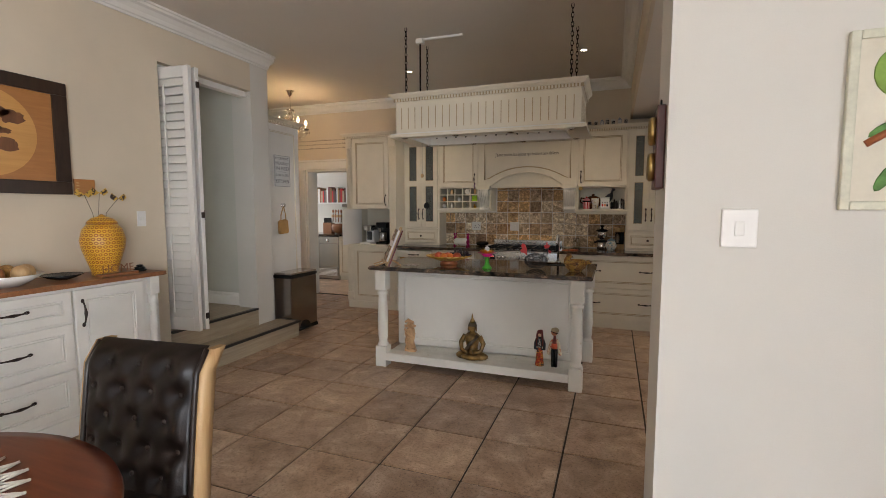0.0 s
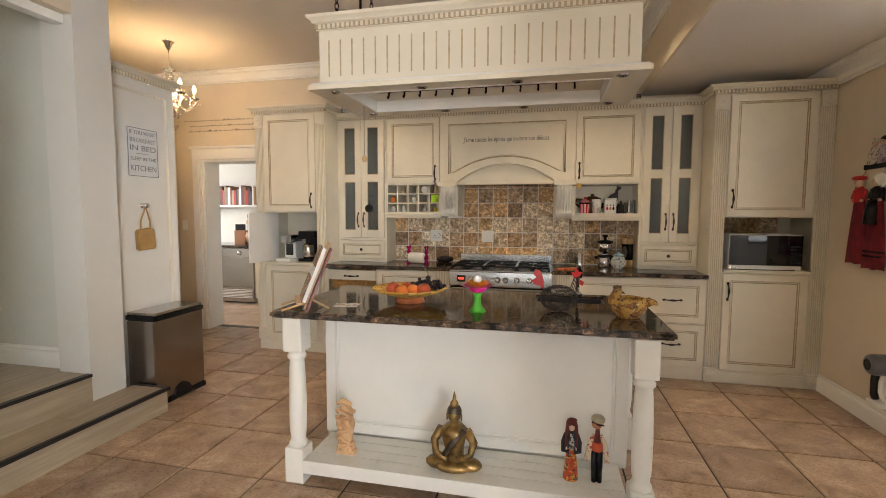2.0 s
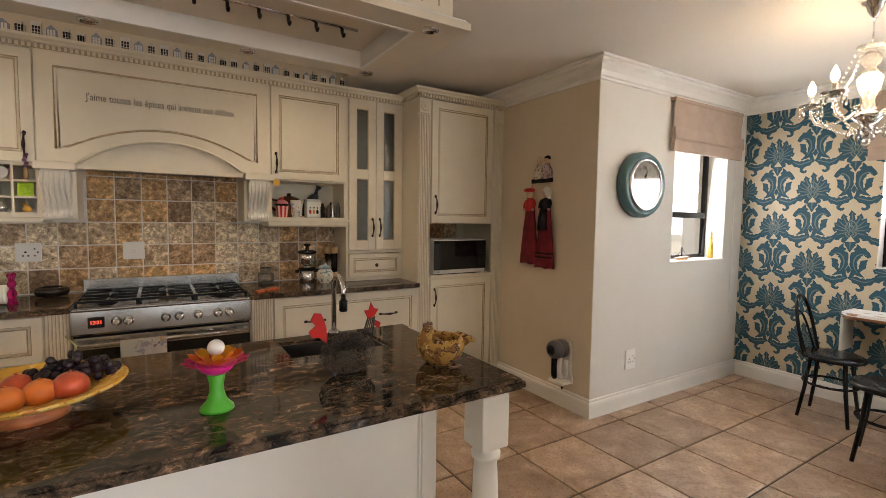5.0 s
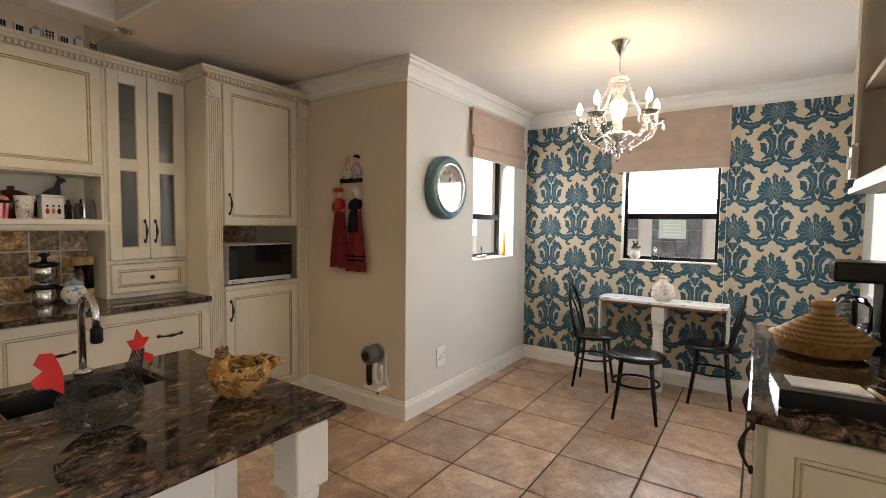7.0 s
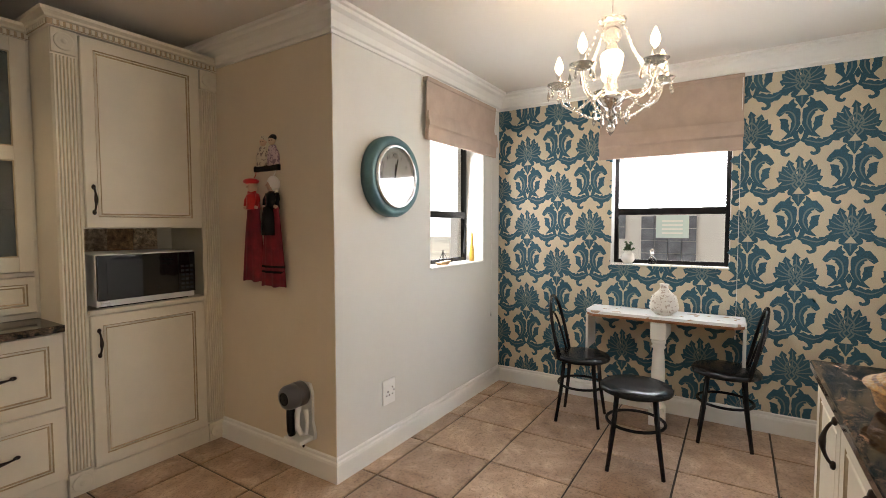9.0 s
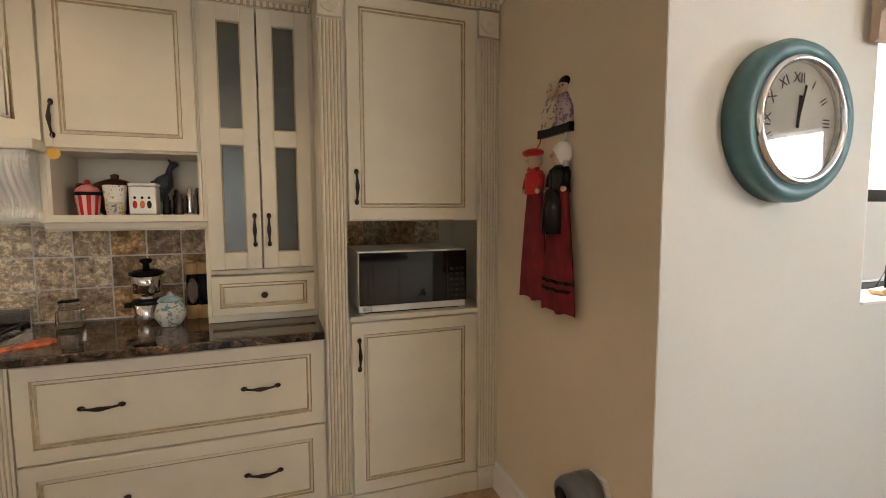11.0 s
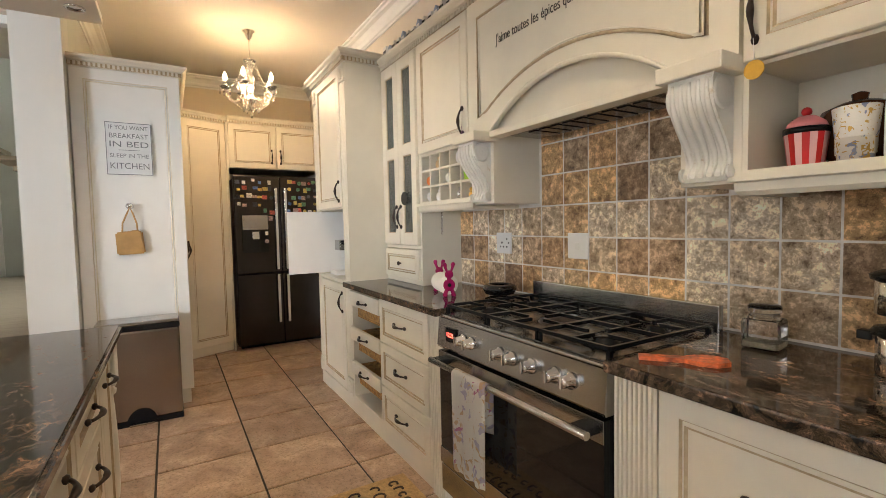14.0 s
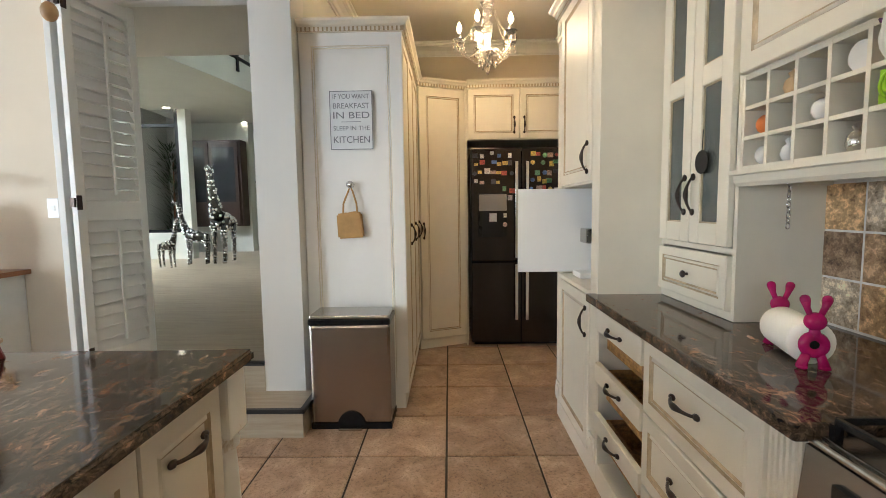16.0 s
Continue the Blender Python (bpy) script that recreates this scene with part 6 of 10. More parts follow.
def plaid_doll(x, y, label, mats):
    """Materials: plaid skirt, dark jacket, face, hair and cap, pale shirt front."""
    bm = bmesh.new()
    lathe(bm, [(0.034, 0), (0.035, 0.008), (0.030, 0.06), (0.024, 0.12), (0.019, 0.152)], steps=18, mat=0)
    lathe(bm, [(0.019, 0.152), (0.024, 0.185), (0.028, 0.212), (0.012, 0.232), (0.009, 0.242)], steps=16, mat=1)
    tube(bm, [(0, -0.016, 0.155), (0, -0.022, 0.19), (0, -0.016, 0.225)], [0.012, 0.013, 0.008], 8, 4)
    for q in (-1, 1):
        tube(bm, [(q * 0.024, 0, 0.218), (q * 0.036, 0.0, 0.18), (q * 0.036, -0.004, 0.135), (q * 0.014, -0.022, 0.140)], [0.011, 0.012, 0.012, 0.008], 8, 1)
        tube(bm, [(q * 0.017, -0.006, 0.268), (q * 0.022, -0.008, 0.22), (q * 0.024, -0.010, 0.16)], [0.010, 0.009, 0.006], 8, 3)
    ball(bm, (0, -0.002, 0.258), 0.021, 2, 14, (0.85, 0.9, 1.15))
    ball(bm, (0, 0.005, 0.268), 0.026, 3, 14, (1.0, 0.95, 1.0))
    ball(bm, (0.006, -0.002, 0.288), 0.015, 3, 10, (1.3, 1, 0.6))
    solo("costume_doll", bm, mats, label, "doll", x, y, ZS, 0, "costume dolls")


def trouser_doll(x, y, label, mats):
    """Materials: black trousers, cream coat, face, straw hat, red sash and scarf."""
    bm = bmesh.new()
    for q in (-1, 1):
        tube(bm, [(q * 0.012, 0, 0.0), (q * 0.013, 0, 0.08), (q * 0.011, 0, 0.16)], [0.013, 0.014, 0.015], 10, 0)
        ball(bm, (q * 0.013, -0.008, 0.006), 0.012, 0, 8, (0.9, 1.5, 0.5))
        tube(bm, [(q * 0.014, 0, 0.225), (q * 0.030, 0.002, 0.19), (q * 0.040, 0, 0.13), (q * 0.046, -0.002, 0.10)], [0.010, 0.013, 0.015, 0.013], 8, 1)
    lathe(bm, [(0.024, 0.152), (0.026, 0.165), (0.025, 0.19), (0.021, 0.195)], steps=16, mat=4)
    lathe(bm, [(0.020, 0.195), (0.016, 0.215), (0.011, 0.235), (0.008, 0.26)], steps=12, mat=5)
    ball(bm, (-0.004, -0.003, 0.282), 0.026, 2, 14, (0.95, 0.9, 1.0))
    ball(bm, (0.002, 0.004, 0.300), 0.031, 3, 14, (1.05, 1.0, 0.72))
    tube(bm, [(-0.028, -0.012, 0.292), (0.0, -0.027, 0.286), (0.026, -0.012, 0.279)], 0.004, 6, 0)
    solo("costume_doll", bm, mats, label, "doll", x, y, ZS, 0, "costume dolls")


PLAID = make_print("red_plaid", (0.45, 0.06, 0.02), [(30, 0.52, (0.62, 0.28, 0.05)), (50, 0.62, (0.03, 0.03, 0.03))])
DARKRED = painted("maroon_felt", (0.12, 0.018, 0.014), 0.85, 0.15, 30, 0.1)
plaid_doll(-0.385, 3.925, "costume doll in a red plaid skirt and dark jacket", (PLAID, painted("navy_felt", (0.012, 0.016, 0.022), 0.8, 0.1), SKIN, DARKRED, make_print("lace_front", (0.45, 0.42, 0.38), [(90, 0.5, (0.05, 0.05, 0.05))])))
trouser_doll(-0.268, 3.925, "costume doll in black trousers, cream coat and straw hat", (BLACK, make_print("cream_coat", (0.62, 0.52, 0.38), [(70, 0.64, (0.40, 0.08, 0.04))]), painted("tan_face", (0.42, 0.15, 0.07), 0.6, 0.1), painted("felt_hat", (0.42, 0.36, 0.24), 0.85, 0.15, 30, 0.2), painted("orange_sash", (0.52, 0.08, 0.03), 0.8, 0.15, 30), DARKRED))


# ---- tags on the cabinet handles ----
tg = thing("yellow_tag", "small yellow tag hung on the cabinet handle", "tag", -0.245, YU - 0.03, 1.62)
bm = bmesh.new()
lathe(bm, [(0.024, -0.002), (0.024, 0.002)], (0, 0, 0.03), 16, axis="y")
part("disc", bm, YELLOW, tg)
bm = bmesh.new()
tube(bm, [(0, 0, 0.052), (0, -0.006, 0.11)], 0.0012, 5)
part("string", bm, PAPER, tg)
tg = thing("purple_tassel", "purple beaded tassel hung on the cabinet handle", "tassel", -1.597, YU - 0.03, 1.66)
bm = bmesh.new()
for k in range(5):
    ball(bm, (0.006 * math.sin(k * 2.1), 0, 0.012 + 0.016 * k), 0.010, 0, 8)
tube(bm, [(0, 0, 0.08), (0, -0.004, 0.12)], 0.0012, 5)
part("beads", bm, painted("purple_bead", (0.20, 0.08, 0.18), 0.4, 0.4, 60, 0), tg)
tg = thing("black_tag", "round black tag hung on the display cabinet", "tag", -2.285, YU - 0.026, 1.40)
bm = bmesh.new()
lathe(bm, [(0.042, -0.002), (0.042, 0.002)], (0, 0, 0.045), 20, axis="y")
part("disc", bm, BLACK, tg)
bm = bmesh.new()
tube(bm, [(0, 0, 0.085), (0.004, 0.001, 0.16)], 0.0014, 5)
part("string", bm, BLACK, tg)

# ---- coir mat before the range ----
km = thing("kitchen_mat", "tan coir mat with dark lettering before the range", "mat", -1.34, 5.585, 0.001)
bm = bmesh.new()
box(bm, -0.38, 0.38, -0.225, 0.225, 0, 0.010, 0.004)
part("pile", bm, painted("tan_coir", (0.52, 0.34, 0.15), 0.95, 0.18, 60, 0.6, 300), km)
rnd = random.Random(8)
ink = painted("dark_mat_print", (0.05, 0.03, 0.02), 0.95, 0.3, 60, 0.4, 300)
for row in range(4):
    x = -0.33
    while x < 0.30:
        w = rnd.uniform(0.025, 0.05)
        h = rnd.uniform(0.03, 0.06)
        y = -0.16 + 0.10 * row
        bm = bmesh.new()
        tube(bm, [(x + w / 2 + w / 2 * math.cos(a), y + h / 2 * math.sin(a), 0.0105) for a in [0.7 + 0.55 * k for k in range(rnd.choice((7, 9, 10)))]], 0.0055, 5)
        part("printed_mark", bm, ink, km)
        x += w + 0.022

# ---- windows of the nook ----
def window(name, label, m, w, h, bars=(), depth=0.16):
    """A black metal window with a mid rail, facing -y in its own axes; origin at its lower left corner inside."""
    ob = tagged(new(name), label, "window", kind="structure")
    ob.matrix_basis = m
    bm = bmesh.new()
    t = 0.035
    for r in ((0, t, 0, h), (w - t, w, 0, h), (t, w - t, 0, t), (t, w - t, h - t, h)):
        box(bm, r[0], r[1], depth, depth + 0.04, r[2], r[3], 0.003)
    part("window_frame", bm, BLACK, ob)
    for x0, x1, z0, z1 in bars:
        part("rail", one(x0, x1, depth - 0.004, depth + 0.042, z0, z1, 0.003), BLACK, ob)
    p = part("pane", one(t, w - t, depth + 0.018, depth + 0.022, t, h - t), PANE, ob)
    p.visible_shadow = False
    s = part("window_sill", one(0.001, w - 0.001, -0.012, depth, -0.004, 0.006, 0.002), WHITE, ob)
    part("reveal", boxes((0.0, 0.006, 0.001, 0.245, 0.007, h - 0.007), (w - 0.006, w, 0.001, 0.245, 0.007, h - 0.007), (0.0, w, 0.001, 0.245, h - 0.006, h)), WHITE, ob)
    return ob


wn_h, ww = WZ1 - WZ0, WX1 - WX0
window("window_1", "black framed window in the pale wall", pose(WX0, NOOKY, WZ0), ww, wn_h, ((0.035, ww - 0.035, 0.36, 0.41),))
eh, ew = WZ1 - WZ0, EY1 - EY0
window("window_2", "black framed window in the wallpapered wall", pose(NOOKX, EY1, WZ0, 0, 0, -90), ew, eh, ((0.035, ew - 0.035, 0.38, 0.43),), 0.10)
window("window_3", "black framed window above the side worktop", pose(3.3, SOUTHN, 0.95, 0, 0, 180), 0.85, 1.15, ((0.42, 0.47, 0.035, 1.115),), 0.12)


def blind(x0, z0, z1, w, m):
    ob = thing("roman_blind", "taupe roman blind half drawn over the window", "blind", group="roman blinds")
    ob.matrix_basis = m
    part("headrail", one(0, w, -0.045, 0, z1 - 0.03, z1, 0.004), SHADE, ob)
    bm = bmesh.new()
    prism(bm, [(-0.040, z1 - 0.03), (-0.032, z0 + 0.16), (-0.050, z0 + 0.10), (-0.046, z0 + 0.004), (-0.036, z0), (-0.022, z0 + 0.004), (-0.024, z0 + 0.10), (-0.022, z0 + 0.16), (-0.030, z1 - 0.03)], 0.0, w, "x")
    part("lower_fold", bm, SHADE, ob)
    bm = bmesh.new()
    prism(bm, [(-0.052, z0 + 0.19), (-0.062, z0 + 0.10), (-0.055, z0 + 0.085), (-0.050, z0 + 0.10), (-0.044, z0 + 0.19)], -0.004, w + 0.004, "x")
    part("upper_fold", bm, SHADE, ob)
    bm = bmesh.new()
    tube(bm, [(w - 0.01, -0.05, z1 - 0.03), (w - 0.01, -0.012, z0), (w - 0.01, -0.008, 0.62)], 0.0018, 5)
    ball(bm, (w - 0.01, -0.010, 0.615), 0.010, 0, 8, (0.8, 0.8, 1.6))
    part("cord", bm, PLASTIC_W, ob)
    return ob


blind(0, 1.955, 2.37, 1.02, pose(2.43, NOOKY, 0))
blind(0, 1.885, 2.39, 0.93, pose(NOOKX, 3.975, 0, 0, 0, -90))

# glowing cards added for the overexposed sky; they also light the nook
sk = tagged(new("backdrop_sky"), "glowing white cards for the overexposed sky beyond the windows", "backdrop", kind="structure")
part("east_haze", one(55.0, 55.1, -60, 60, -0.2, 60), SKYCARD, sk)
part("north_haze", one(-60, 55, 55.0, 55.1, -0.2, 60), SKYCARD, sk)
# outside the windows: a bright terrace wall and boundary
tw = thing("terrace_wall", "pale block boundary wall outside the window", "wall", 6.6, 2.2, -0.2)
part("plaster", one(0, 0.2, -3.0, 5.0, 0, 1.75), painted("sunlit_plaster", (0.75, 0.72, 0.66), 0.9, 0.03), tw)
GREYBLOCK = painted("grey_block", (0.20, 0.21, 0.23), 0.9, 0.25, 6)
for i in range(4):
    for j in range(6):
        part("block", one(-0.03, -0.001, 1.30 + 0.165 * i, 1.458 + 0.165 * i, 0.72 + 0.165 * j, 0.878 + 0.165 * j), GREYBLOCK, tw)
for j in range(2):
    part("block", one(-0.03, -0.001, 2.16, 2.38, 1.40 + 0.165 * j, 1.558 + 0.165 * j), GREYBLOCK, tw)
sgn = thing("hanging_note", "pale printed card hung in the window", "sign", NOOKX + 0.09, 3.47, 1.29)
part("card", one(-0.004, 0.004, -0.11, 0.11, 0, 0.17), painted("pale_card", (0.55, 0.66, 0.62), 0.8, 0.03), sgn)
for k in range(4):
    part("print_line", one(-0.006, -0.004, -0.07, 0.07, 0.03 + 0.03 * k, 0.042 + 0.03 * k), PAPER, sgn)
bm = bmesh.new()
tube(bm, [(0, 0.08, 0.17), (0, 0, 0.23), (0, -0.08, 0.17)], 0.0015, 5)
part("string", bm, BLACK, sgn)
pl = thing("potted_succulent", "small succulent in a glass pot on the sill", "plant", NOOKX + 0.05, 3.77, WZ0 + 0.006)
bm = bmesh.new()
lathe(bm, [(0.03, 0), (0.05, 0.03), (0.045, 0.07), (0.03, 0.09), (0.026, 0.085), (0.004, 0.08)], steps=18)
part("pot", bm, STONEW, pl)
bm = bmesh.new()
rnd = random.Random(9)
for k in range(26):
    a, r = rnd.uniform(0, 6.28), rnd.uniform(0.01, 0.045)
    ball(bm, (r * math.cos(a), r * math.sin(a), 0.10 + rnd.uniform(0, 0.07)), 0.014, 0, 6, (1, 1, 0.6))
part("leaves", bm, painted("succulent_green", (0.05, 0.10, 0.04), 0.6, 0.3, 30, 0.05), pl)
gb = bmesh.new()
lathe(gb, [(0.03, 0), (0.035, 0.03), (0.012, 0.06), (0.012, 0.09), (0.02, 0.10), (0.002, 0.12)], steps=14)
solo("glass_bell", gb, GLASSJAR, "small clear glass bell on the window sill", "ornament", NOOKX + 0.06, 3.60, WZ0 + 0.006)
bt = bmesh.new()
prism(bt, [(-0.07, 0.02), (-0.05, 0.0), (0.05, 0.0), (0.08, 0.03)], -0.02, 0.02)
box(bt, -0.003, 0.003, -0.003, 0.003, 0.02, 0.11, mat=1)
tube(bt, [(-0.06, 0, 0.03), (0, 0, 0.10), (0.07, 0, 0.035)], 0.002, 5, 1)
solo("model_boat", bt, (PALEWOOD, BLACK), "small wooden model boat on the sill", "ornament", WX0 + 0.26, NOOKY + 0.06, WZ0 + 0.006)
ts = bmesh.new()
lathe(ts, [(0.022, 0), (0.018, 0.10), (0.010, 0.16), (0.013, 0.17), (0.008, 0.20), (0.010, 0.22), (0.003, 0.24)], steps=14)
solo("gold_tassel", ts, YELLOW, "gold tassel standing on the window sill", "ornament", WX1 - 0.09, NOOKY + 0.06, WZ0 + 0.006)

# ---- wall clock ----
ck = thing("wall_clock", "round teal wall clock with cream roman dial", "clock")
ck.matrix_basis = pose(2.06, NOOKY, 1.675)
bm = bmesh.new()
lathe(bm, [(0.238, 0), (0.240, -0.05), (0.225, -0.075), (0.195, -0.072), (0.190, -0.05), (0.004, -0.05)], steps=48, axis="y")
part("case", bm, TEALP, ck)
bm = bmesh.new()
lathe(bm, [(0.190, -0.068), (0.186, -0.082), (0.176, -0.086), (0.168, -0.078), (0.168, -0.056)], steps=48, axis="y", caps=False)
part("bezel", bm, CHROME, ck)
bm = bmesh.new()
lathe(bm, [(0.170, -0.052), (0.170, -0.054)], steps=40, axis="y")
dial = part("dial", bm, painted("cream_dial", (0.66, 0.62, 0.52), 0.6, 0.08, 6, 0), ck)
for k, txt in enumerate(("XII", "I", "II", "III", "IIII", "V", "VI", "VII", "VIII", "IX", "X", "XI")):
    a = -2 * math.pi * k / 12
    writing(dial, "numeral", txt, 0.042, pose(-0.125 * math.sin(a), -0.0550, 0.125 * math.cos(a), 90, 0, 0) @ pose(0, 0, 0, 0, 0, math.degrees(a)), INK)
for a, ln, wd in ((radians(-15), 0.11, 0.004), (radians(-5), 0.075, 0.006)):
    bm = bmesh.new()
    box(bm, -wd, wd, -0.058, -0.0565, -0.02, ln)
    part("clock_hand", bm, BLACK, dial).matrix_basis = pose(0, 0, 0, 0, -math.degrees(a), 0)
bm = bmesh.new()
lathe(bm, [(0.172, -0.074), (0.172, -0.077)], steps=40, axis="y")
cg = part("glass", bm, GLASSJAR, ck)
cg.visible_shadow = False

# ---- hanging puppet towels ----
hk = thing("figure_hook", "painted couple plaque with black coat hooks", "hook", STUB, 5.375, 1.70)
bm = bmesh.new()
for q, body in ((0.030, 0), (-0.034, 3)):
    tube(bm, [(-0.010, q * 1.3, 0.030), (-0.010, q * 1.25, 0.09), (-0.010, q, 0.145)], [0.042, 0.040, 0.022], 14, body)
    ball(bm, (-0.012, q, 0.175), 0.027, 1, 14, (0.6, 1, 1))
    ball(bm, (-0.009, q - 0.003, 0.187), 0.029, 2 if q < 0 else 0, 14, (0.6, 1.02, 0.8))
    for e in (-0.009, 0.009):
        ball(bm, (-0.028, q + e, 0.174), 0.0035, 2, 6)
bmesh.ops.transform(bm, matrix=Matrix.Diagonal((0.55, 1.25, 1, 1)), verts=bm.verts[:])
part("plaque", bm, (make_print("cream_tin", (0.60, 0.54, 0.44), [(50, 0.58, (0.25, 0.20, 0.18))]), SKIN, BLACK, make_print("mauve_tin", (0.52, 0.40, 0.44), [(60, 0.56, (0.24, 0.16, 0.22))])), hk)
part("hook_bar", one(-0.022, -0.001, -0.11, 0.11, 0.0, 0.034, 0.003), BLACK, hk)
for y, h, cap, topm, lab in ((5.475, 0.0, SCARLET, SCARLET, "red towel puppet with carved face and cap"), (5.300, -0.02, PAPER, BLACK, "red and black towel puppet with white scarf")):
    bm = bmesh.new()
    n = 48
    rows = []
    for z, r in ((h, 0.106), (0.06, 0.100), (0.16, 0.088), (0.28, 0.072), (0.38, 0.054), (0.43, 0.046)):
        rows.append([bm.verts.new(((0.024 + 0.007 * math.cos(9 * a) * (0.45 - z) / 0.45) * math.cos(a) - 0.036, r * math.sin(a) * (1 + 0.03 * math.cos(7 * a)), z + (0.006 * math.sin(5 * a) if z == h else 0))) for a in [2 * math.pi * k / n for k in range(n)]])
    for a, b in zip(rows, rows[1:]):
        for k in range(n):
            bm.faces.new((a[k], a[(k + 1) % n], b[(k + 1) % n], b[k])).smooth = True
    bm.faces.new(rows[0][::-1])
    tube(bm, [(-0.036, 0, 0.42), (-0.036, 0, 0.455), (-0.036, 0, 0.50), (-0.036, 0, 0.52)], [0.040, 0.038, 0.040, 0.018], 14, 1)
    for q in (-1, 1):
        tube(bm, [(-0.036, q * 0.038, 0.505), (-0.042, q * 0.056, 0.475), (-0.052, q * 0.052, 0.44)], [0.014, 0.013, 0.011], 8, 1)
        ball(bm, (-0.054, q * 0.051, 0.432), 0.012, 2, 8)
    if topm is BLACK:
        tube(bm, [(-0.058, 0, 0.43), (-0.062, 0, 0.36), (-0.064, 0, 0.27)], [0.030, 0.040, 0.044], 12, 1)
        for zb in (0.055, 0.085):
            for k in range(n):
                a0, a1 = 2 * math.pi * k / n, 2 * math.pi * (k + 1) / n
                ring = [bm.verts.new(((0.0262 + 0.007 * math.cos(9 * a) * 0.85) * math.cos(a) - 0.036, 0.0985 * math.sin(a) * (1 + 0.03 * math.cos(7 * a)), zz)) for a, zz in ((a0, zb), (a1, zb), (a1, zb + 0.013), (a0, zb + 0.013))]
                bm.faces.new(ring).material_index = 1
    ball(bm, (-0.038, 0, 0.552), 0.034, 2, 16, (0.9, 0.82, 1.12))
    tube(bm, [(-0.066, 0.004, 0.553), (-0.076, 0.006, 0.549)], [0.007, 0.004], 8, 2)
    if topm is BLACK:
        ball(bm, (-0.030, -0.004, 0.562), 0.040, 3, 16, (0.9, 0.95, 1.15))
        tube(bm, [(-0.03, -0.03, 0.53), (-0.036, -0.038, 0.50)], [0.012, 0.008], 8, 3)
    else:
        ball(bm, (-0.040, 0.010, 0.585), 0.042, 3, 16, (1.0, 1.25, 0.45))
        tube(bm, [(-0.036, -0.02, 0.515), (-0.05, 0.02, 0.518)], [0.014, 0.014], 8, 3)
    tube(bm, [(-0.03, 0, 0.60), (-0.014, 0, 0.625), (-0.012, 0, 0.645)], 0.0025, 6, 3)
    solo("towel_puppet", bm, (RED, topm, SKIN, cap), lab, "towel puppet", STUB, y, 1.06, 0, "towel puppets")

# ---- hand vacuum on its bracket ----
hv = thing("hand_vacuum", "white and grey hand vacuum in a wall bracket", "vacuum", STUB, 5.08, 0.20)
bm = bmesh.new()
prism(bm, [(-0.075, 0.0), (-0.08, 0.03), (-0.06, 0.10), (-0.062, 0.26), (-0.04, 0.31), (0.04, 0.31), (0.062, 0.26), (0.06, 0.10), (0.085, 0.03), (0.08, 0.0)], -0.02, -0.001, "x")
part("bracket", bm, PLASTIC_W, hv)
bm = bmesh.new()
lathe(bm, [(0.040, -0.150), (0.058, -0.142), (0.066, -0.125), (0.068, -0.085), (0.066, -0.082), (0.066, -0.078), (0.068, -0.075), (0.068, -0.030), (0.060, -0.022)], (0, 0.008, 0.255), 28, axis="x")
part("motor_body", bm, GREY_PLASTIC, hv, "dark grey rounded motor body")
bm = bmesh.new()
lathe(bm, [(0.036, -0.151), (0.030, -0.153), (0.030, -0.149), (0.018, -0.150), (0.003, -0.152)], (0, 0.008, 0.255), 20, axis="x")
part("vent_cap", bm, BLACK, hv)
part("cradle", one(-0.115, -0.021, -0.075, 0.065, 0.0, 0.026, 0.010), PLASTIC_W, hv)
bm = bmesh.new()
tube(bm, [(-0.085, 0.030, 0.20), (-0.090, 0.032, 0.14), (-0.088, 0.032, 0.06), (-0.080, 0.032, 0.03)], [0.024, 0.022, 0.022, 0.020], 12)
part("nozzle", bm, BLACK, hv)
bm = bmesh.new()
tube(bm, [(-0.07, -0.015, 0.195), (-0.085, -0.018, 0.15), (-0.086, -0.020, 0.09), (-0.072, -0.034, 0.045), (-0.06, -0.058, 0.05), (-0.055, -0.062, 0.11), (-0.055, -0.052, 0.18)], [0.016, 0.014, 0.014, 0.014, 0.012, 0.012, 0.014], 10)
part("handle", bm, PLASTIC_W, hv, "white loop handle")
bm = bmesh.new()
tube(bm, [(-0.01, 0.02, 0.0), (-0.012, 0.02, -0.05)], 0.003, 5)
ball(bm, (-0.012, 0.02, -0.058), 0.010, 0, 8, (0.7, 0.8, 1.3))
part("cord", bm, BLACK, hv)


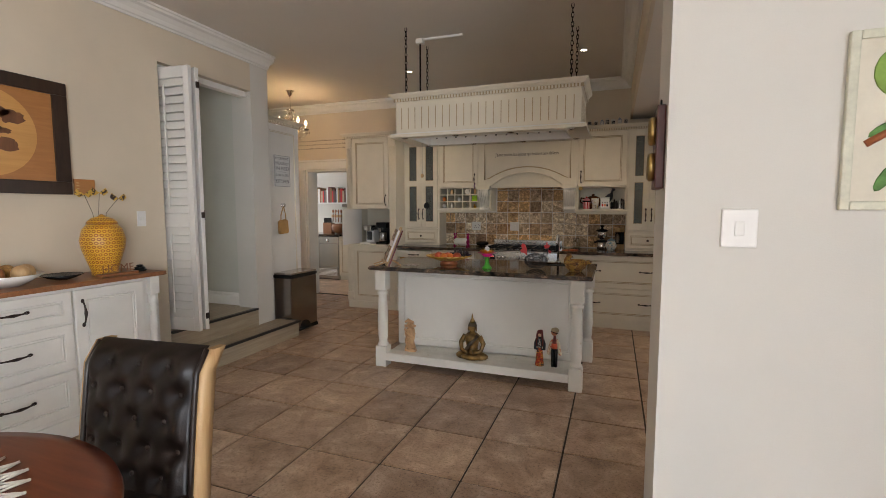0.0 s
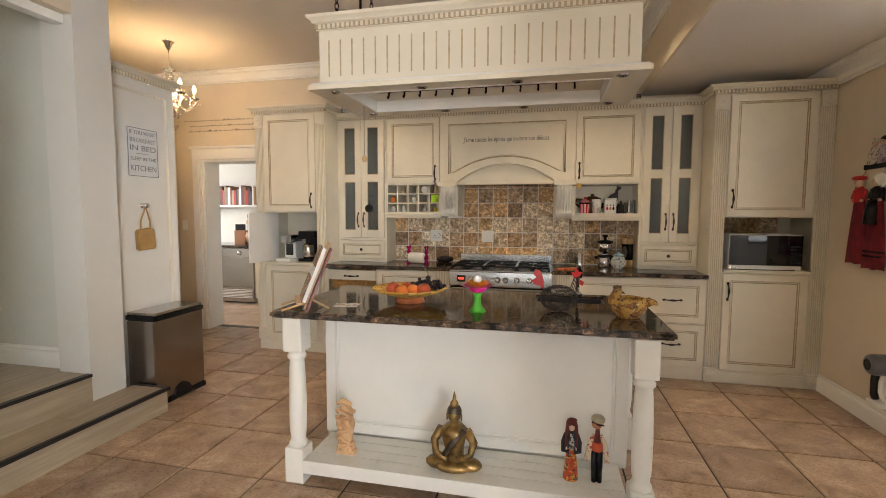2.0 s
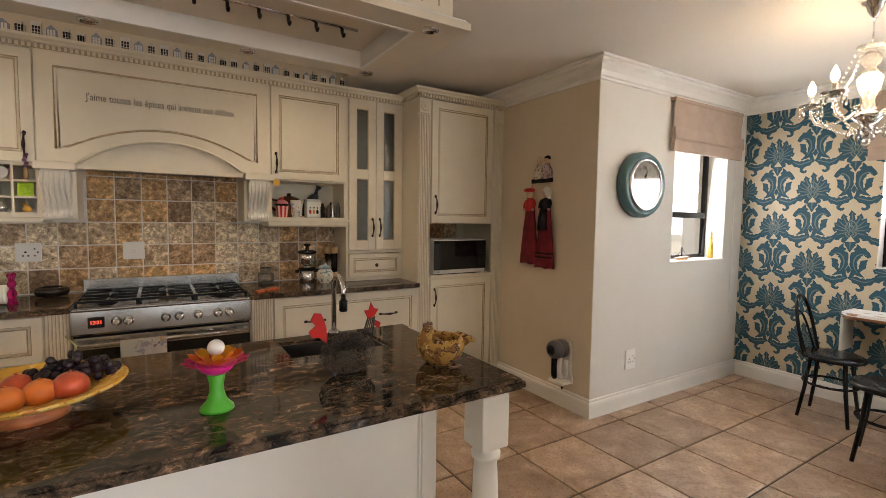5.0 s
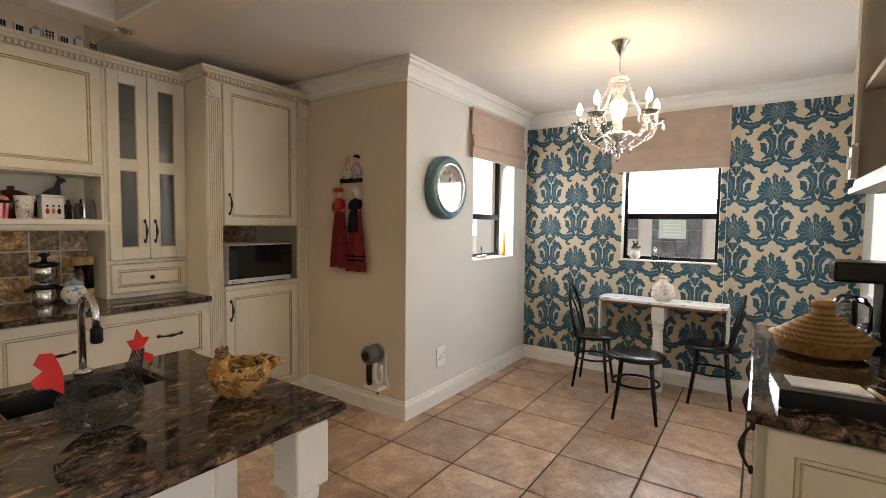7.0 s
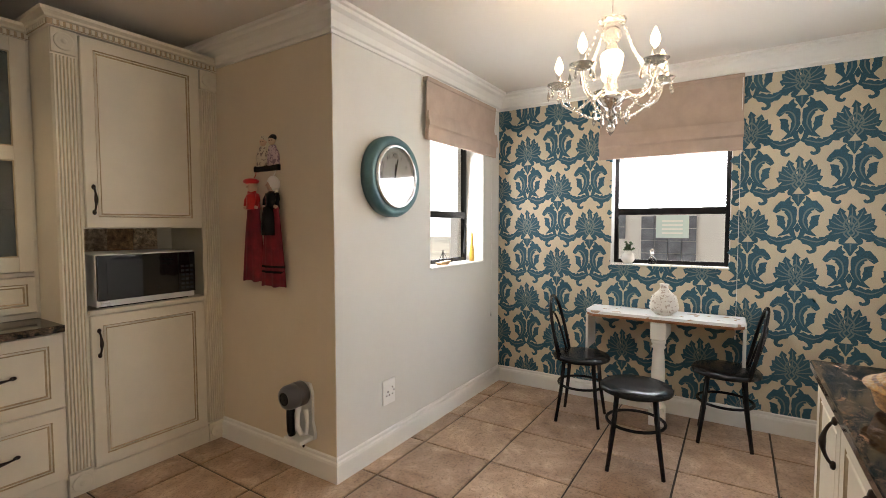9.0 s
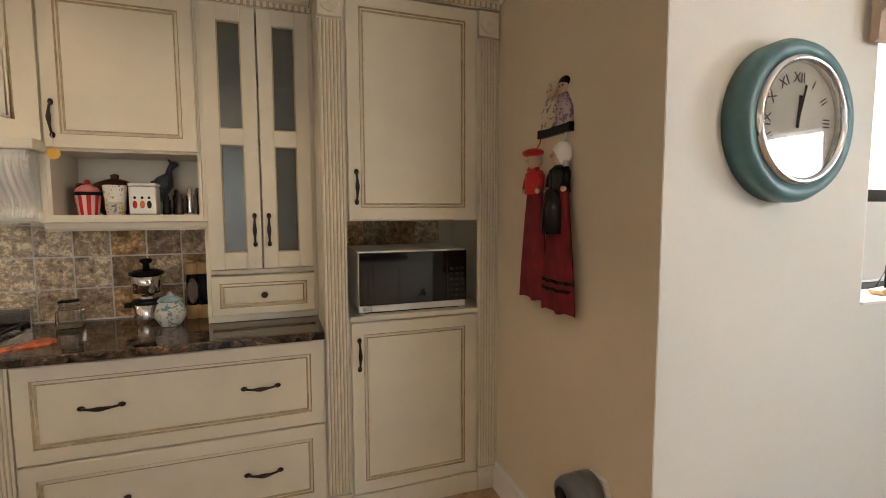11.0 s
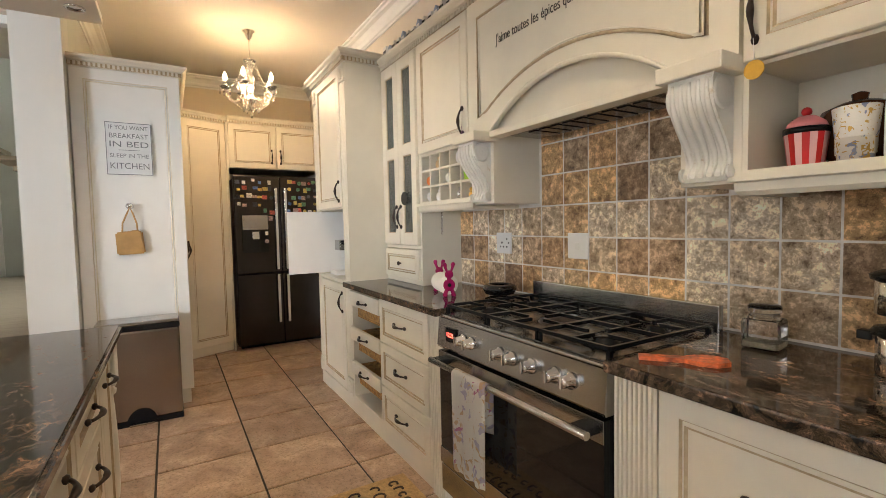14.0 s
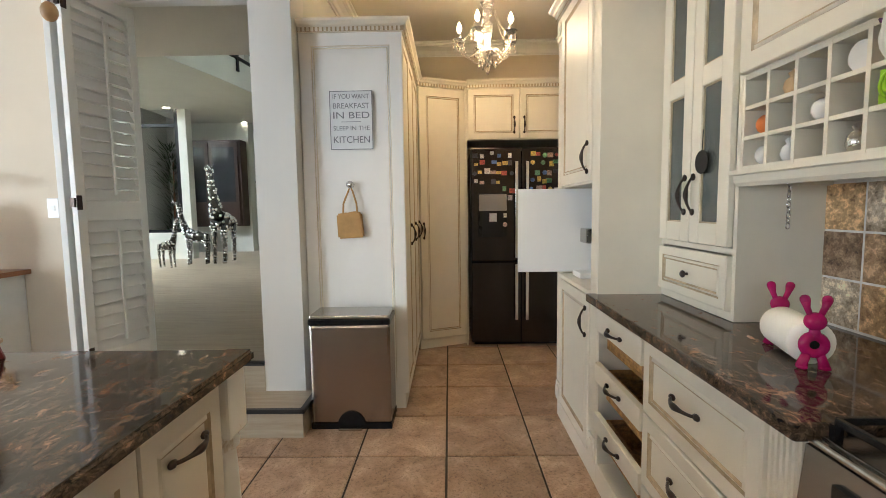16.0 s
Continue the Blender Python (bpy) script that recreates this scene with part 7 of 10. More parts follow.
# ---- chandeliers ----
def chandelier(x, y, z, drop, s, arms, turn, label):
    ob = thing("chandelier", label, "chandelier", x, y, z, turn, "crystal chandeliers")
    bm = bmesh.new()
    lathe(bm, [(0.055, 0), (0.055, -0.008), (0.035, -0.02), (0.030, -0.05), (0.012, -0.075), (0.008, -0.085)], steps=20)
    part("canopy", bm, CHROME, ob)
    bm = bmesh.new()
    tube(bm, [(0, 0, -0.08), (0, 0, -drop)], 0.004, 6)
    part("rod", bm, CHROME, ob)
    b = -drop
    bm = bmesh.new()
    lathe(bm, [(0.01, b), (0.062 * s, b - 0.015), (0.055 * s, b - 0.03), (0.02 * s, b - 0.04), (0.042 * s, b - 0.07), (0.036 * s, b - 0.10), (0.02 * s, b - 0.12), (0.05 * s, b - 0.17), (0.044 * s, b - 0.22), (0.022 * s, b - 0.27), (0.03 * s, b - 0.31), (0.018 * s, b - 0.33)], steps=16)
    part("column", bm, CRYSTAL, ob, "turned crystal column")
    bm = bmesh.new()
    lathe(bm, [(0.02 * s, b - 0.33), (0.06 * s, b - 0.345), (0.062 * s, b - 0.36), (0.035 * s, b - 0.39), (0.015 * s, b - 0.40), (0.03 * s, b - 0.43), (0.01, b - 0.45)], steps=16)
    part("hub", bm, CHROME, ob)
    bm = bmesh.new()
    lathe(bm, [(0.006, b - 0.45), (0.018 * s, b - 0.475), (0.018 * s, b - 0.49), (0.003, b - 0.515)], steps=10)
    part("finial", bm, CRYSTAL, ob)
    R = 0.235 * s
    zc = b - 0.27
    for k in range(arms):
        a = 2 * math.pi * k / arms
        ca, sa = math.cos(a), math.sin(a)
        bm = bmesh.new()
        pts = [(0.03, b - 0.355), (0.09 * s, b - 0.345), (0.13 * s, b - 0.375), (0.17 * s, b - 0.385), (0.215 * s, b - 0.355), (0.235 * s, b - 0.305), (R, zc)]
        tube(bm, [(r * ca, r * sa, zz) for r, zz in pts], 0.0065 * s, 8)
        arm = part("arm", bm, CRYSTAL, ob, "curved crystal arm")
        bm = bmesh.new()
        lathe(bm, [(0.012, zc - 0.012), (0.035 * s, zc - 0.006), (0.055 * s, zc + 0.012), (0.05 * s, zc + 0.012), (0.012, zc + 0.002)], (R * ca, R * sa, 0), 14)
        part("drip_pan", bm, CRYSTAL, arm)
        bm = bmesh.new()
        lathe(bm, [(0.012, zc), (0.012, zc + 0.062)], (R * ca, R * sa, 0), 10)
        part("candle_tube", bm, CHROME, arm)
        bm = bmesh.new()
        lathe(bm, [(0.010, zc + 0.062), (0.019, zc + 0.085), (0.017, zc + 0.105), (0.003, zc + 0.138)], (R * ca, R * sa, 0), 12)
        part("bulb", bm, BULB, arm, "lit candle bulb")
        for q in range(5):
            qa = 2 * math.pi * q / 5
            px, py = R * ca + 0.05 * s * math.cos(qa), R * sa + 0.05 * s * math.sin(qa)
            bm = bmesh.new()
            ball(bm, (px, py, zc - 0.004), 0.0055, 0, 6)
            lathe(bm, [(0.001, zc - 0.012), (0.006, zc - 0.028), (0.0085, zc - 0.046), (0.001, zc - 0.058)], (px, py, 0), 6, smooth=False)
            part("drop", bm, CRYSTAL, arm)
        for nm, p0, p1, sag in (("bead_strand", (0.055 * s * ca, 0.055 * s * sa, b - 0.02), (R * ca, R * sa, zc + 0.004), 0.07), ("lower_strand", (R * ca, R * sa, zc - 0.01), (0.03 * ca, 0.03 * sa, b - 0.43), 0.05)):
            bm = bmesh.new()
            n = 18
            for q in range(n + 1):
                f = q / n
                pp = Vector(p0).lerp(Vector(p1), f) - Vector((0, 0, sag * 4 * f * (1 - f)))
                ball(bm, pp, 0.0062 * s + 0.001, 0, 6)
            part(nm, bm, CRYSTAL, ob)
    for q in range(8):
        a = 2 * math.pi * (q + 0.5) / 8
        px, py, zz = 0.075 * s * math.cos(a), 0.075 * s * math.sin(a), b - 0.40
        bm = bmesh.new()
        ball(bm, (px, py, zz), 0.006, 0, 6)
        lathe(bm, [(0.001, zz - 0.01), (0.007, zz - 0.03), (0.010, zz - 0.05), (0.001, zz - 0.066)], (px, py, 0), 6, smooth=False)
        part("drop", bm, CRYSTAL, ob)
    return ob


chandelier(2.03, 3.55, LOW, 0.20, 1.0, 5, 20, "lit crystal chandelier with candle bulbs over the table")
chandelier(-4.03, 5.51, HIGH, 0.24, 0.86, 5, 48, "lit crystal chandelier in the passage to the fridge")
lamp("chandelier_light", "POINT", 13, pose(2.03, 3.55, 2.12), (1.0, 0.78, 0.50), radius=0.12)
lamp("chandelier_light", "POINT", 19, pose(-4.03, 5.51, 2.50), (1.0, 0.68, 0.36), radius=0.12)

# ---- ceiling spots and trunking ----
for x, y in ((-0.187, 5.212), (-2.138, 5.272)):
    sp = thing("ceiling_spot", "small lit chrome downlight in the ceiling", "downlight", x, y, HIGH, 0, "ceiling downlights")
    bm = bmesh.new()
    lathe(bm, [(0.048, 0), (0.046, -0.006), (0.034, -0.007), (0.032, -0.001)], steps=20)
    part("ring", bm, CHROME, sp)
    bm = bmesh.new()
    lathe(bm, [(0.031, -0.001), (0.031, -0.003)], steps=16)
    part("lens", bm, SPOT, sp)
    lamp("downlight", "SPOT", 29, look((x, y, HIGH - 0.02), (x - 0.02, y + 0.05, 0)), (1.0, 0.78, 0.50), radius=0.03).data.spot_size = radians(110)
cb = thing("cable_trunking", "white cable trunking and box on the ceiling", "trunking", -1.62, 4.37, HIGH)
part("box", one(-0.035, 0.035, -0.03, 0.03, -0.045, 0, 0.004), PLASTIC_W, cb)
part("duct", one(0.035, 0.42, -0.01, 0.01, -0.018, 0), PLASTIC_W, cb)
pc = thing("pull_cord", "grey pull cord with a wooden ball", "cord", -1.605, 4.372, 1.70)
bm = bmesh.new()
tube(bm, [(0, 0, 0.03), (0, 0, 0.42)], 0.0022, 6)
part("cord", bm, painted("grey_cord", (0.25, 0.23, 0.22), 0.8, 0.1), pc)
bm = bmesh.new()
ball(bm, (0, 0, 0.022), 0.018, 0, 14, (0.9, 0.9, 1.15))
part("ball", bm, PALEWOOD, pc)

# ---- breakfast table and chairs ----
tb = thing("breakfast_table", "small painted drop-leaf table with a turned pedestal", "table", 3.42, 3.50)
bm = bmesh.new()
prism(bm, [(0.165, -0.50), (0.165, 0.50), (-0.07, 0.50), (-0.14, 0.44), (-0.14, -0.44), (-0.07, -0.50)], 0.742, 0.762, "z")
part("tabletop", bm, make_print("chipped_white_paint", (0.74, 0.76, 0.78), [(9, 0.70, (0.42, 0.30, 0.22))]), tb)
bm = bmesh.new()
prism(bm, [(0.16, -0.495), (0.16, 0.495), (-0.068, 0.495), (-0.136, 0.437), (-0.136, -0.437), (-0.068, -0.495)], 0.722, 0.7415, "z")
part("top_edge", bm, TOPWOOD, tb, "bare oiled wood edge")
bm = bmesh.new()
box(bm, -0.13, -0.03, -0.05, 0.05, 0, 0.12, 0.006)
box(bm, -0.13, -0.03, -0.05, 0.05, 0.60, 0.722, 0.006)
lathe(bm, [(0.042, 0.12), (0.05, 0.135), (0.036, 0.15), (0.040, 0.18), (0.046, 0.30), (0.038, 0.50), (0.034, 0.53), (0.048, 0.545), (0.036, 0.56), (0.048, 0.575), (0.045, 0.60)], (-0.08, 0, 0), 20)
part("pedestal", bm, ISLAND, tb)
part("brace", one(-0.03, 0.165, -0.05, 0.05, 0.60, 0.72), ISLAND, tb)
for s in (-1, 1):
    part("lowered_leaf", one(-0.06, 0.16, s * 0.498 - 0.009, s * 0.498 + 0.009, 0.46, 0.728, 0.003), ISLAND, tb)
vs = thing("ridged_vase", "white ridged ceramic vase with a small neck", "vase", 3.40, 3.48, 0.762)
bm = bmesh.new()
lathe(bm, [(0.05, 0), (0.085, 0.03)] + [(0.092 + 0.004 * (k % 2) - 0.0006 * k * k * 0.6, 0.04 + 0.013 * k) for k in range(8)] + [(0.05, 0.155), (0.028, 0.18), (0.024, 0.20), (0.032, 0.215), (0.024, 0.212)], steps=28)
part("vase_body", bm, make_print("banded_ceramic", (0.70, 0.66, 0.60), [(60, 0.62, (0.45, 0.38, 0.32))]), vs)


def cafe_seat(name, label, x, y, rz, back):
    ob = thing(name, label, "chair" if back else "stool", x, y, 0, rz, "black cafe chairs")
    bm = bmesh.new()
    lathe(bm, [(0.185, 0.435), (0.195, 0.44), (0.197, 0.455), (0.185, 0.468), (0.12, 0.474), (0.004, 0.472)], steps=32)
    part("seat", bm, BLACK, ob)
    for k in range(4):
        a = math.pi / 4 + k * math.pi / 2
        bm = bmesh.new()
        tube(bm, [(0.14 * math.cos(a), 0.14 * math.sin(a), 0.44), (0.165 * math.cos(a), 0.165 * math.sin(a), 0.22), (0.205 * math.cos(a), 0.205 * math.sin(a), 0.0)], [0.014, 0.013, 0.011], 10)
        part("leg", bm, BLACK, ob)
    bm = bmesh.new()
    tube(bm, [(0.158 * math.cos(q), 0.158 * math.sin(q), 0.255) for q in [2 * math.pi * i / 24 for i in range(24)]], 0.009, 8, 0, True)
    part("ring_stretcher", bm, BLACK, ob)
    if back:
        bm = bmesh.new()
        arc = []
        for i in range(21):
            f = i / 20
            xx = -0.165 * math.cos(math.pi * f)
            zz = 0.45 + 0.42 * math.sin(math.pi * f) ** 0.55
            arc.append((xx, 0.12 + 0.10 * (zz - 0.45) / 0.42 * 0.9, zz))
        tube(bm, arc, 0.012, 10)
        part("back_hoop", bm, BLACK, ob)
        bm = bmesh.new()
        arc = [(-0.10 * math.cos(math.pi * i / 16), 0.125 + 0.085 * math.sin(math.pi * i / 16) ** 0.6, 0.45 + 0.30 * math.sin(math.pi * i / 16) ** 0.6) for i in range(17)]
        tube(bm, arc, 0.008, 8)
        part("inner_hoop", bm, BLACK, ob)
    return ob


cafe_seat("cafe_chair", "black bentwood cafe chair beside the table", 3.16, 3.98, 5, True)
cafe_seat("cafe_chair", "black bentwood cafe chair at the table end", 3.32, 3.10, 182, True)
cafe_seat("cafe_stool", "round black stool in front of the table", 2.68, 3.53, 10, False)

# ---- side worktop with the shelf unit ----
sc = cabinet("side_cabinet", "cream base cabinet under the side worktop", 1.95, 2.78, 0, "side kitchen units")
sc.matrix_basis = pose(1.95, 2.785, 0, 0, 0, 180)
part("body", one(0, 1.30, 0, 0.515, 0.10, 0.863), CREAM, sc)
part("plinth", one(0, 1.30, 0.03, 0.5, 0, 0.10), CREAM, sc)
for k in range(3):
    door(sc, "door", 0.006 + 0.432 * k, 0.12, 0.425, 0.73, 0, [(0.38 + 0.432 * k, 0.76)])
bm = bmesh.new()
panel(bm, 0.50, 0.74, edge=0.06)
part("end_panel", bm, (CREAM, PATINA), sc).matrix_basis = pose(1.30, 0.006, 0.115, 0, 0, 90)
bm = bmesh.new()
box(bm, 0.610, 1.985, SOUTHN + 0.002, 2.828, 0.865, 0.900, 0.008)
solo("side_worktop", bm, GRANITE, "polished brown granite worktop on the side cabinet", "worktop")
sb = thing("wall_shelf_unit", "cream wall shelf unit with jars above books", "shelf unit", 1.42, SOUTHN, 1.53, 180, "side kitchen units")
SW, SD = 0.92, 0.335
bm = bmesh.new()
mould(bm, [(0, 0, 0), (0, -SD, 0), (SW, -SD, 0), (SW, 0, 0)][::-1][::-1], [(0.0, 0.0), (-0.016, 0.0), (-0.014, 0.02), (-0.004, 0.026), (0.0, 0.05), (0.05, 0.05), (0.05, 0.0)])
box(bm, 0.03, SW - 0.03, -SD + 0.03, -0.001, 0.01, 0.049)
part("bottom_moulding", bm, CREAM, sb)
part("side_board", one(0, 0.022, -SD, -0.002, 0.05, 0.95, 0.002), CREAM, sb)
part("side_board", one(SW - 0.022, SW, -SD, -0.002, 0.05, 0.95, 0.002), CREAM, sb)
part("back_board", one(0.022, SW - 0.022, -0.014, -0.002, 0.05, 0.95), CREAM, sb)
part("shelf", one(0.022, SW - 0.022, -SD + 0.01, -0.014, 0.375, 0.395, 0.002), CREAM, sb)
part("shelf", one(0.022, SW - 0.022, -SD + 0.01, -0.014, 0.93, 0.95, 0.002), CREAM, sb)
pilaster(sb, 0.0, 0.06, 0.05, 0.95, -SD, True)
pilaster(sb, SW - 0.07, 0.07, 0.05, 0.95, -SD, True)
rnd = random.Random(11)
xb = 1.42 - 0.045
hues = ((0.10, 0.03, 0.02), (0.22, 0.10, 0.04), (0.36, 0.20, 0.08), (0.05, 0.05, 0.06), (0.45, 0.33, 0.22), (0.16, 0.05, 0.05), (0.28, 0.20, 0.14))
BOOKS = [painted("book_cover", h, 0.6, 0.1, 12, 0.05) for h in hues]


def book(x, y, z, t, d, h, m, rz=0, along="x"):
    ob = thing("book", "hardback book standing upright on a shelf", "book", x, y, z, rz, "shelved books")
    part("cover", boxes((0, t, -d, -d + 0.003, 0, h), (0, 0.002, -d, 0, 0, h), (t - 0.002, t, -d, 0, 0, h)), m, ob)
    part("pages", one(0.002, t - 0.002, -d + 0.003, -0.004, 0.003, h - 0.003), PAPER, ob)
    return ob


for k in range(17):
    t = rnd.uniform(0.014, 0.032)
    xb -= t + 0.001
    if xb < 0.86:
        break
    book(xb + t, SOUTHN + 0.02, 1.58, t, rnd.uniform(0.21, 0.25), rnd.uniform(0.22, 0.29), BOOKS[k % 7], 180)
for k in range(7):
    x = 1.36 - 0.13 * k
    h = 0.10 + 0.012 * (k % 3)
    jr = thing("preserve_jar", "glazed jar with a dark lid on the shelf", "jar", x, SOUTHN + 0.24, 1.925, 0, "jars on the shelf")
    bm = bmesh.new()
    lathe(bm, [(0.035, 0), (0.042, 0.01), (0.044, h * 0.6), (0.034, h * 0.85), (0.034, h)], steps=18)
    part("pot", bm, (make_print("banded_jar", (0.55, 0.48, 0.38), [(30, 0.50, (0.16, 0.08, 0.05))])), jr)
    bm = bmesh.new()
    lathe(bm, [(0.037, h), (0.037, h + 0.02), (0.02, h + 0.026), (0.003, h + 0.028)], steps=16)
    part("lid", bm, (BLACK, TERRA)[k % 2], jr)
ta = thing("woven_tagine", "coiled orange and tan woven lidded basket", "basket", 1.47, 2.60, 0.900)
bm = bmesh.new()
prof = [(0.11, 0.0), (0.14, 0.01)]
for k in range(6):
    prof += [(0.165 + 0.003 * k, 0.014 + 0.009 * k), (0.172 + 0.003 * k, 0.019 + 0.009 * k)]
part_base = prof + [(0.16, 0.068)]
lathe(bm, part_base, steps=40)
part("base", bm, STRAW, ta)
bm = bmesh.new()
prof = []
for k in range(13):
    f = k / 12
    r = 0.155 * (1 - f) ** 0.8 + 0.045
    z = 0.068 + 0.085 * f ** 1.3
    prof += [(r, z), (r + 0.003, z + 0.004)]
for k in range(5):
    prof += [(0.040 + (0.005 if k > 2 else 0), 0.157 + 0.011 * k), (0.045 + (0.005 if k > 2 else 0), 0.162 + 0.011 * k)]
prof += [(0.038, 0.214), (0.003, 0.218)]
lathe(bm, prof, steps=40)
m, t, b = surface("coiled_dyed_straw", 0.75)
sep = t.nodes.new("ShaderNodeSeparateXYZ")
t.links.new(coords(t), sep.inputs[0])
X, Y, Zc = (Val(t, sep.outputs[k]) for k in range(3))
coil = ((X * X + Y * Y).root() * -0.55 + Zc) / 0.030
twist = (Y.angle(X) * 40.0 + coil * 9.0).cosine()
weave = (coil.frac() - 0.5).size() * 1.4 + twist * 0.10
tone = ramp(t, weave.sock, [(0.08, (0.10, 0.045, 0.018)), (0.26, (0.38, 0.15, 0.03)), (0.5, (0.58, 0.31, 0.08)), (0.75, (0.50, 0.33, 0.14))])
t.links.new(blend(t, 0.35, tone, ramp(t, grain(t, coords(t), 70), [(0.3, (0.2, 0.09, 0.03)), (0.7, (0.62, 0.40, 0.15))])), b.inputs["Base Color"])
relief(t, b, twist.sock, 0.5, 0.004)
part("lid", bm, m, ta)
ta.scale = (0.86, 0.86, 1.0)
tr = thing("note_tray", "black tray with a white notepad and pen", "tray", 0.845, 2.645, 0.900, 4)
bm = bmesh.new()
prism(bm, [(0.13, 0.0), (0.13, 0.022), (-0.13, 0.048), (-0.13, 0.0)], -0.12, 0.12)
part("tray", bm, BLACK, tr)
part("notepad", one(-0.080, 0.080, -0.095, 0.085, 0.0, 0.006, 0.001), PAPER, tr).matrix_basis = pose(0.01, 0, 0.0350, 0, 5.7, 0)
bm = bmesh.new()
tube(bm, [(-0.09, -0.112, 0.050), (0.03, -0.106, 0.038)], 0.006, 8)
part("pen", bm, PALEWOOD, tr, "slim wooden pen")
km = thing("coffee_maker", "black coffee maker with a glass jug on the worktop", "coffee maker", 1.80, 2.42, 0.900)
part("base", one(-0.10, 0.10, -0.12, 0.14, 0, 0.035, 0.008), BLACK, km)
part("tank", one(-0.10, 0.10, -0.12, -0.03, 0.035, 0.34, 0.01), BLACK, km)
part("head", one(-0.10, 0.10, -0.12, 0.13, 0.27, 0.36, 0.012), BLACK, km)
bm = bmesh.new()
lathe(bm, [(0.06, 0.037), (0.075, 0.06), (0.072, 0.16), (0.05, 0.20), (0.048, 0.20), (0.068, 0.158), (0.071, 0.062), (0.004, 0.04)], (0, 0.055, 0), 22)
part("jug", bm, GLASSJAR, km)
bm = bmesh.new()
tube(bm, [(-0.05, 0.06, 0.19), (-0.12, 0.06, 0.19), (-0.135, 0.06, 0.14), (-0.13, 0.06, 0.07)], 0.011, 8)
part("jug_handle", bm, BLACK, km)
tx = thing("tissue_canister", "printed round canister with a white tissue", "tissue box", 1.12, 2.36, 0.900)
bm = bmesh.new()
lathe(bm, [(0.060, 0), (0.062, 0.004), (0.062, 0.150), (0.056, 0.154), (0.022, 0.155)], steps=28)
part("carton", bm, make_print("blossom_print", (0.66, 0.58, 0.44), [(26, 0.60, (0.10, 0.07, 0.05)), (34, 0.68, (0.55, 0.14, 0.06))]), tx)
bm = bmesh.new()
lathe(bm, [(0.018, 0.153), (0.030, 0.175), (0.042, 0.205), (0.036, 0.22), (0.012, 0.19)], steps=9, smooth=False)
part("tissue", bm, PAPER, tx)

# ---- brass instruments on the wall end ----
br = thing("weather_station", "dark red wooden board with two brass dials", "barometer", 0.30, 1.955, 1.47)
part("board", one(-0.028, -0.001, -0.07, 0.07, 0, 0.27, 0.004), painted("red_stained_wood", (0.09, 0.018, 0.012), 0.35, 0.15, 10, 0.05), br)
for z in (0.075, 0.195):
    bm = bmesh.new()
    lathe(bm, [(0.048, -0.028), (0.048, -0.042), (0.042, -0.048), (0.036, -0.043), (0.004, -0.043)], (0, 0, z), 24, axis="x")
    part("dial", bm, painted("aged_brass", (0.45, 0.32, 0.12), 0.3, 0.2, 20, 0.05, metal=0.9), br)
bm = bmesh.new()
tube(bm, [(-0.012, 0.012 * math.cos(a), 0.283 + 0.014 * math.sin(a)) for a in [2 * math.pi * k / 12 for k in range(12)]], 0.003, 6, 0, True)
part("hanger", bm, BLACK, br)

# ---- lemon picture on the switch wall ----
pic = thing("botanical_picture", "framed botanical painting of green fruit and a branch", "picture", 0.74, 1.83, 1.40)
part("picture_frame", boxes((0, 0.024, -0.02, -0.001, 0, 0.485, 0.004), (0.37, 0.394, -0.02, -0.001, 0, 0.485, 0.004), (0.024, 0.37, -0.02, -0.001, 0, 0.024, 0.004), (0.024, 0.37, -0.02, -0.001, 0.461, 0.485, 0.004)), painted("distressed_cream_green", (0.64, 0.64, 0.52), 0.6, 0.08, 30, 0.1), pic)
cv = part("canvas", one(0.024, 0.37, -0.012, -0.004, 0.024, 0.461), painted("aged_paper", (0.70, 0.66, 0.55), 0.7, 0.06, 9, 0.03), pic)
LEAF = painted("leaf_green", (0.10, 0.24, 0.06), 0.7, 0.3, 20, 0.0)
for x, z, a, r in ((0.10, 0.09, 30, 0.045), (0.15, 0.13, -40, 0.04), (0.09, 0.22, 60, 0.04), (0.16, 0.24, 10, 0.035), (0.20, 0.30, -30, 0.045), (0.25, 0.10, 75, 0.04), (0.30, 0.22, -60, 0.045)):
    bm = bmesh.new()
    ball(bm, (0, 0, 0), r, 0, 10, (0.35, 0.03, 1))
    part("painted_leaf", bm, LEAF, cv).matrix_basis = pose(x, -0.0125, z, 0, a, 0)
bm = bmesh.new()
ball(bm, (0.125, -0.0125, 0.37), 0.072, 0, 18, (0.95, 0.02, 1))
part("painted_fruit", bm, painted("lime_fruit", (0.22, 0.36, 0.07), 0.7, 0.2, 14, 0), cv)
bm = bmesh.new()
tube(bm, [(0.05, -0.010, 0.18), (0.12, -0.010, 0.225), (0.20, -0.010, 0.25), (0.34, -0.010, 0.26)], 0.011, 6)
part("painted_branch", bm, TERRA, cv)

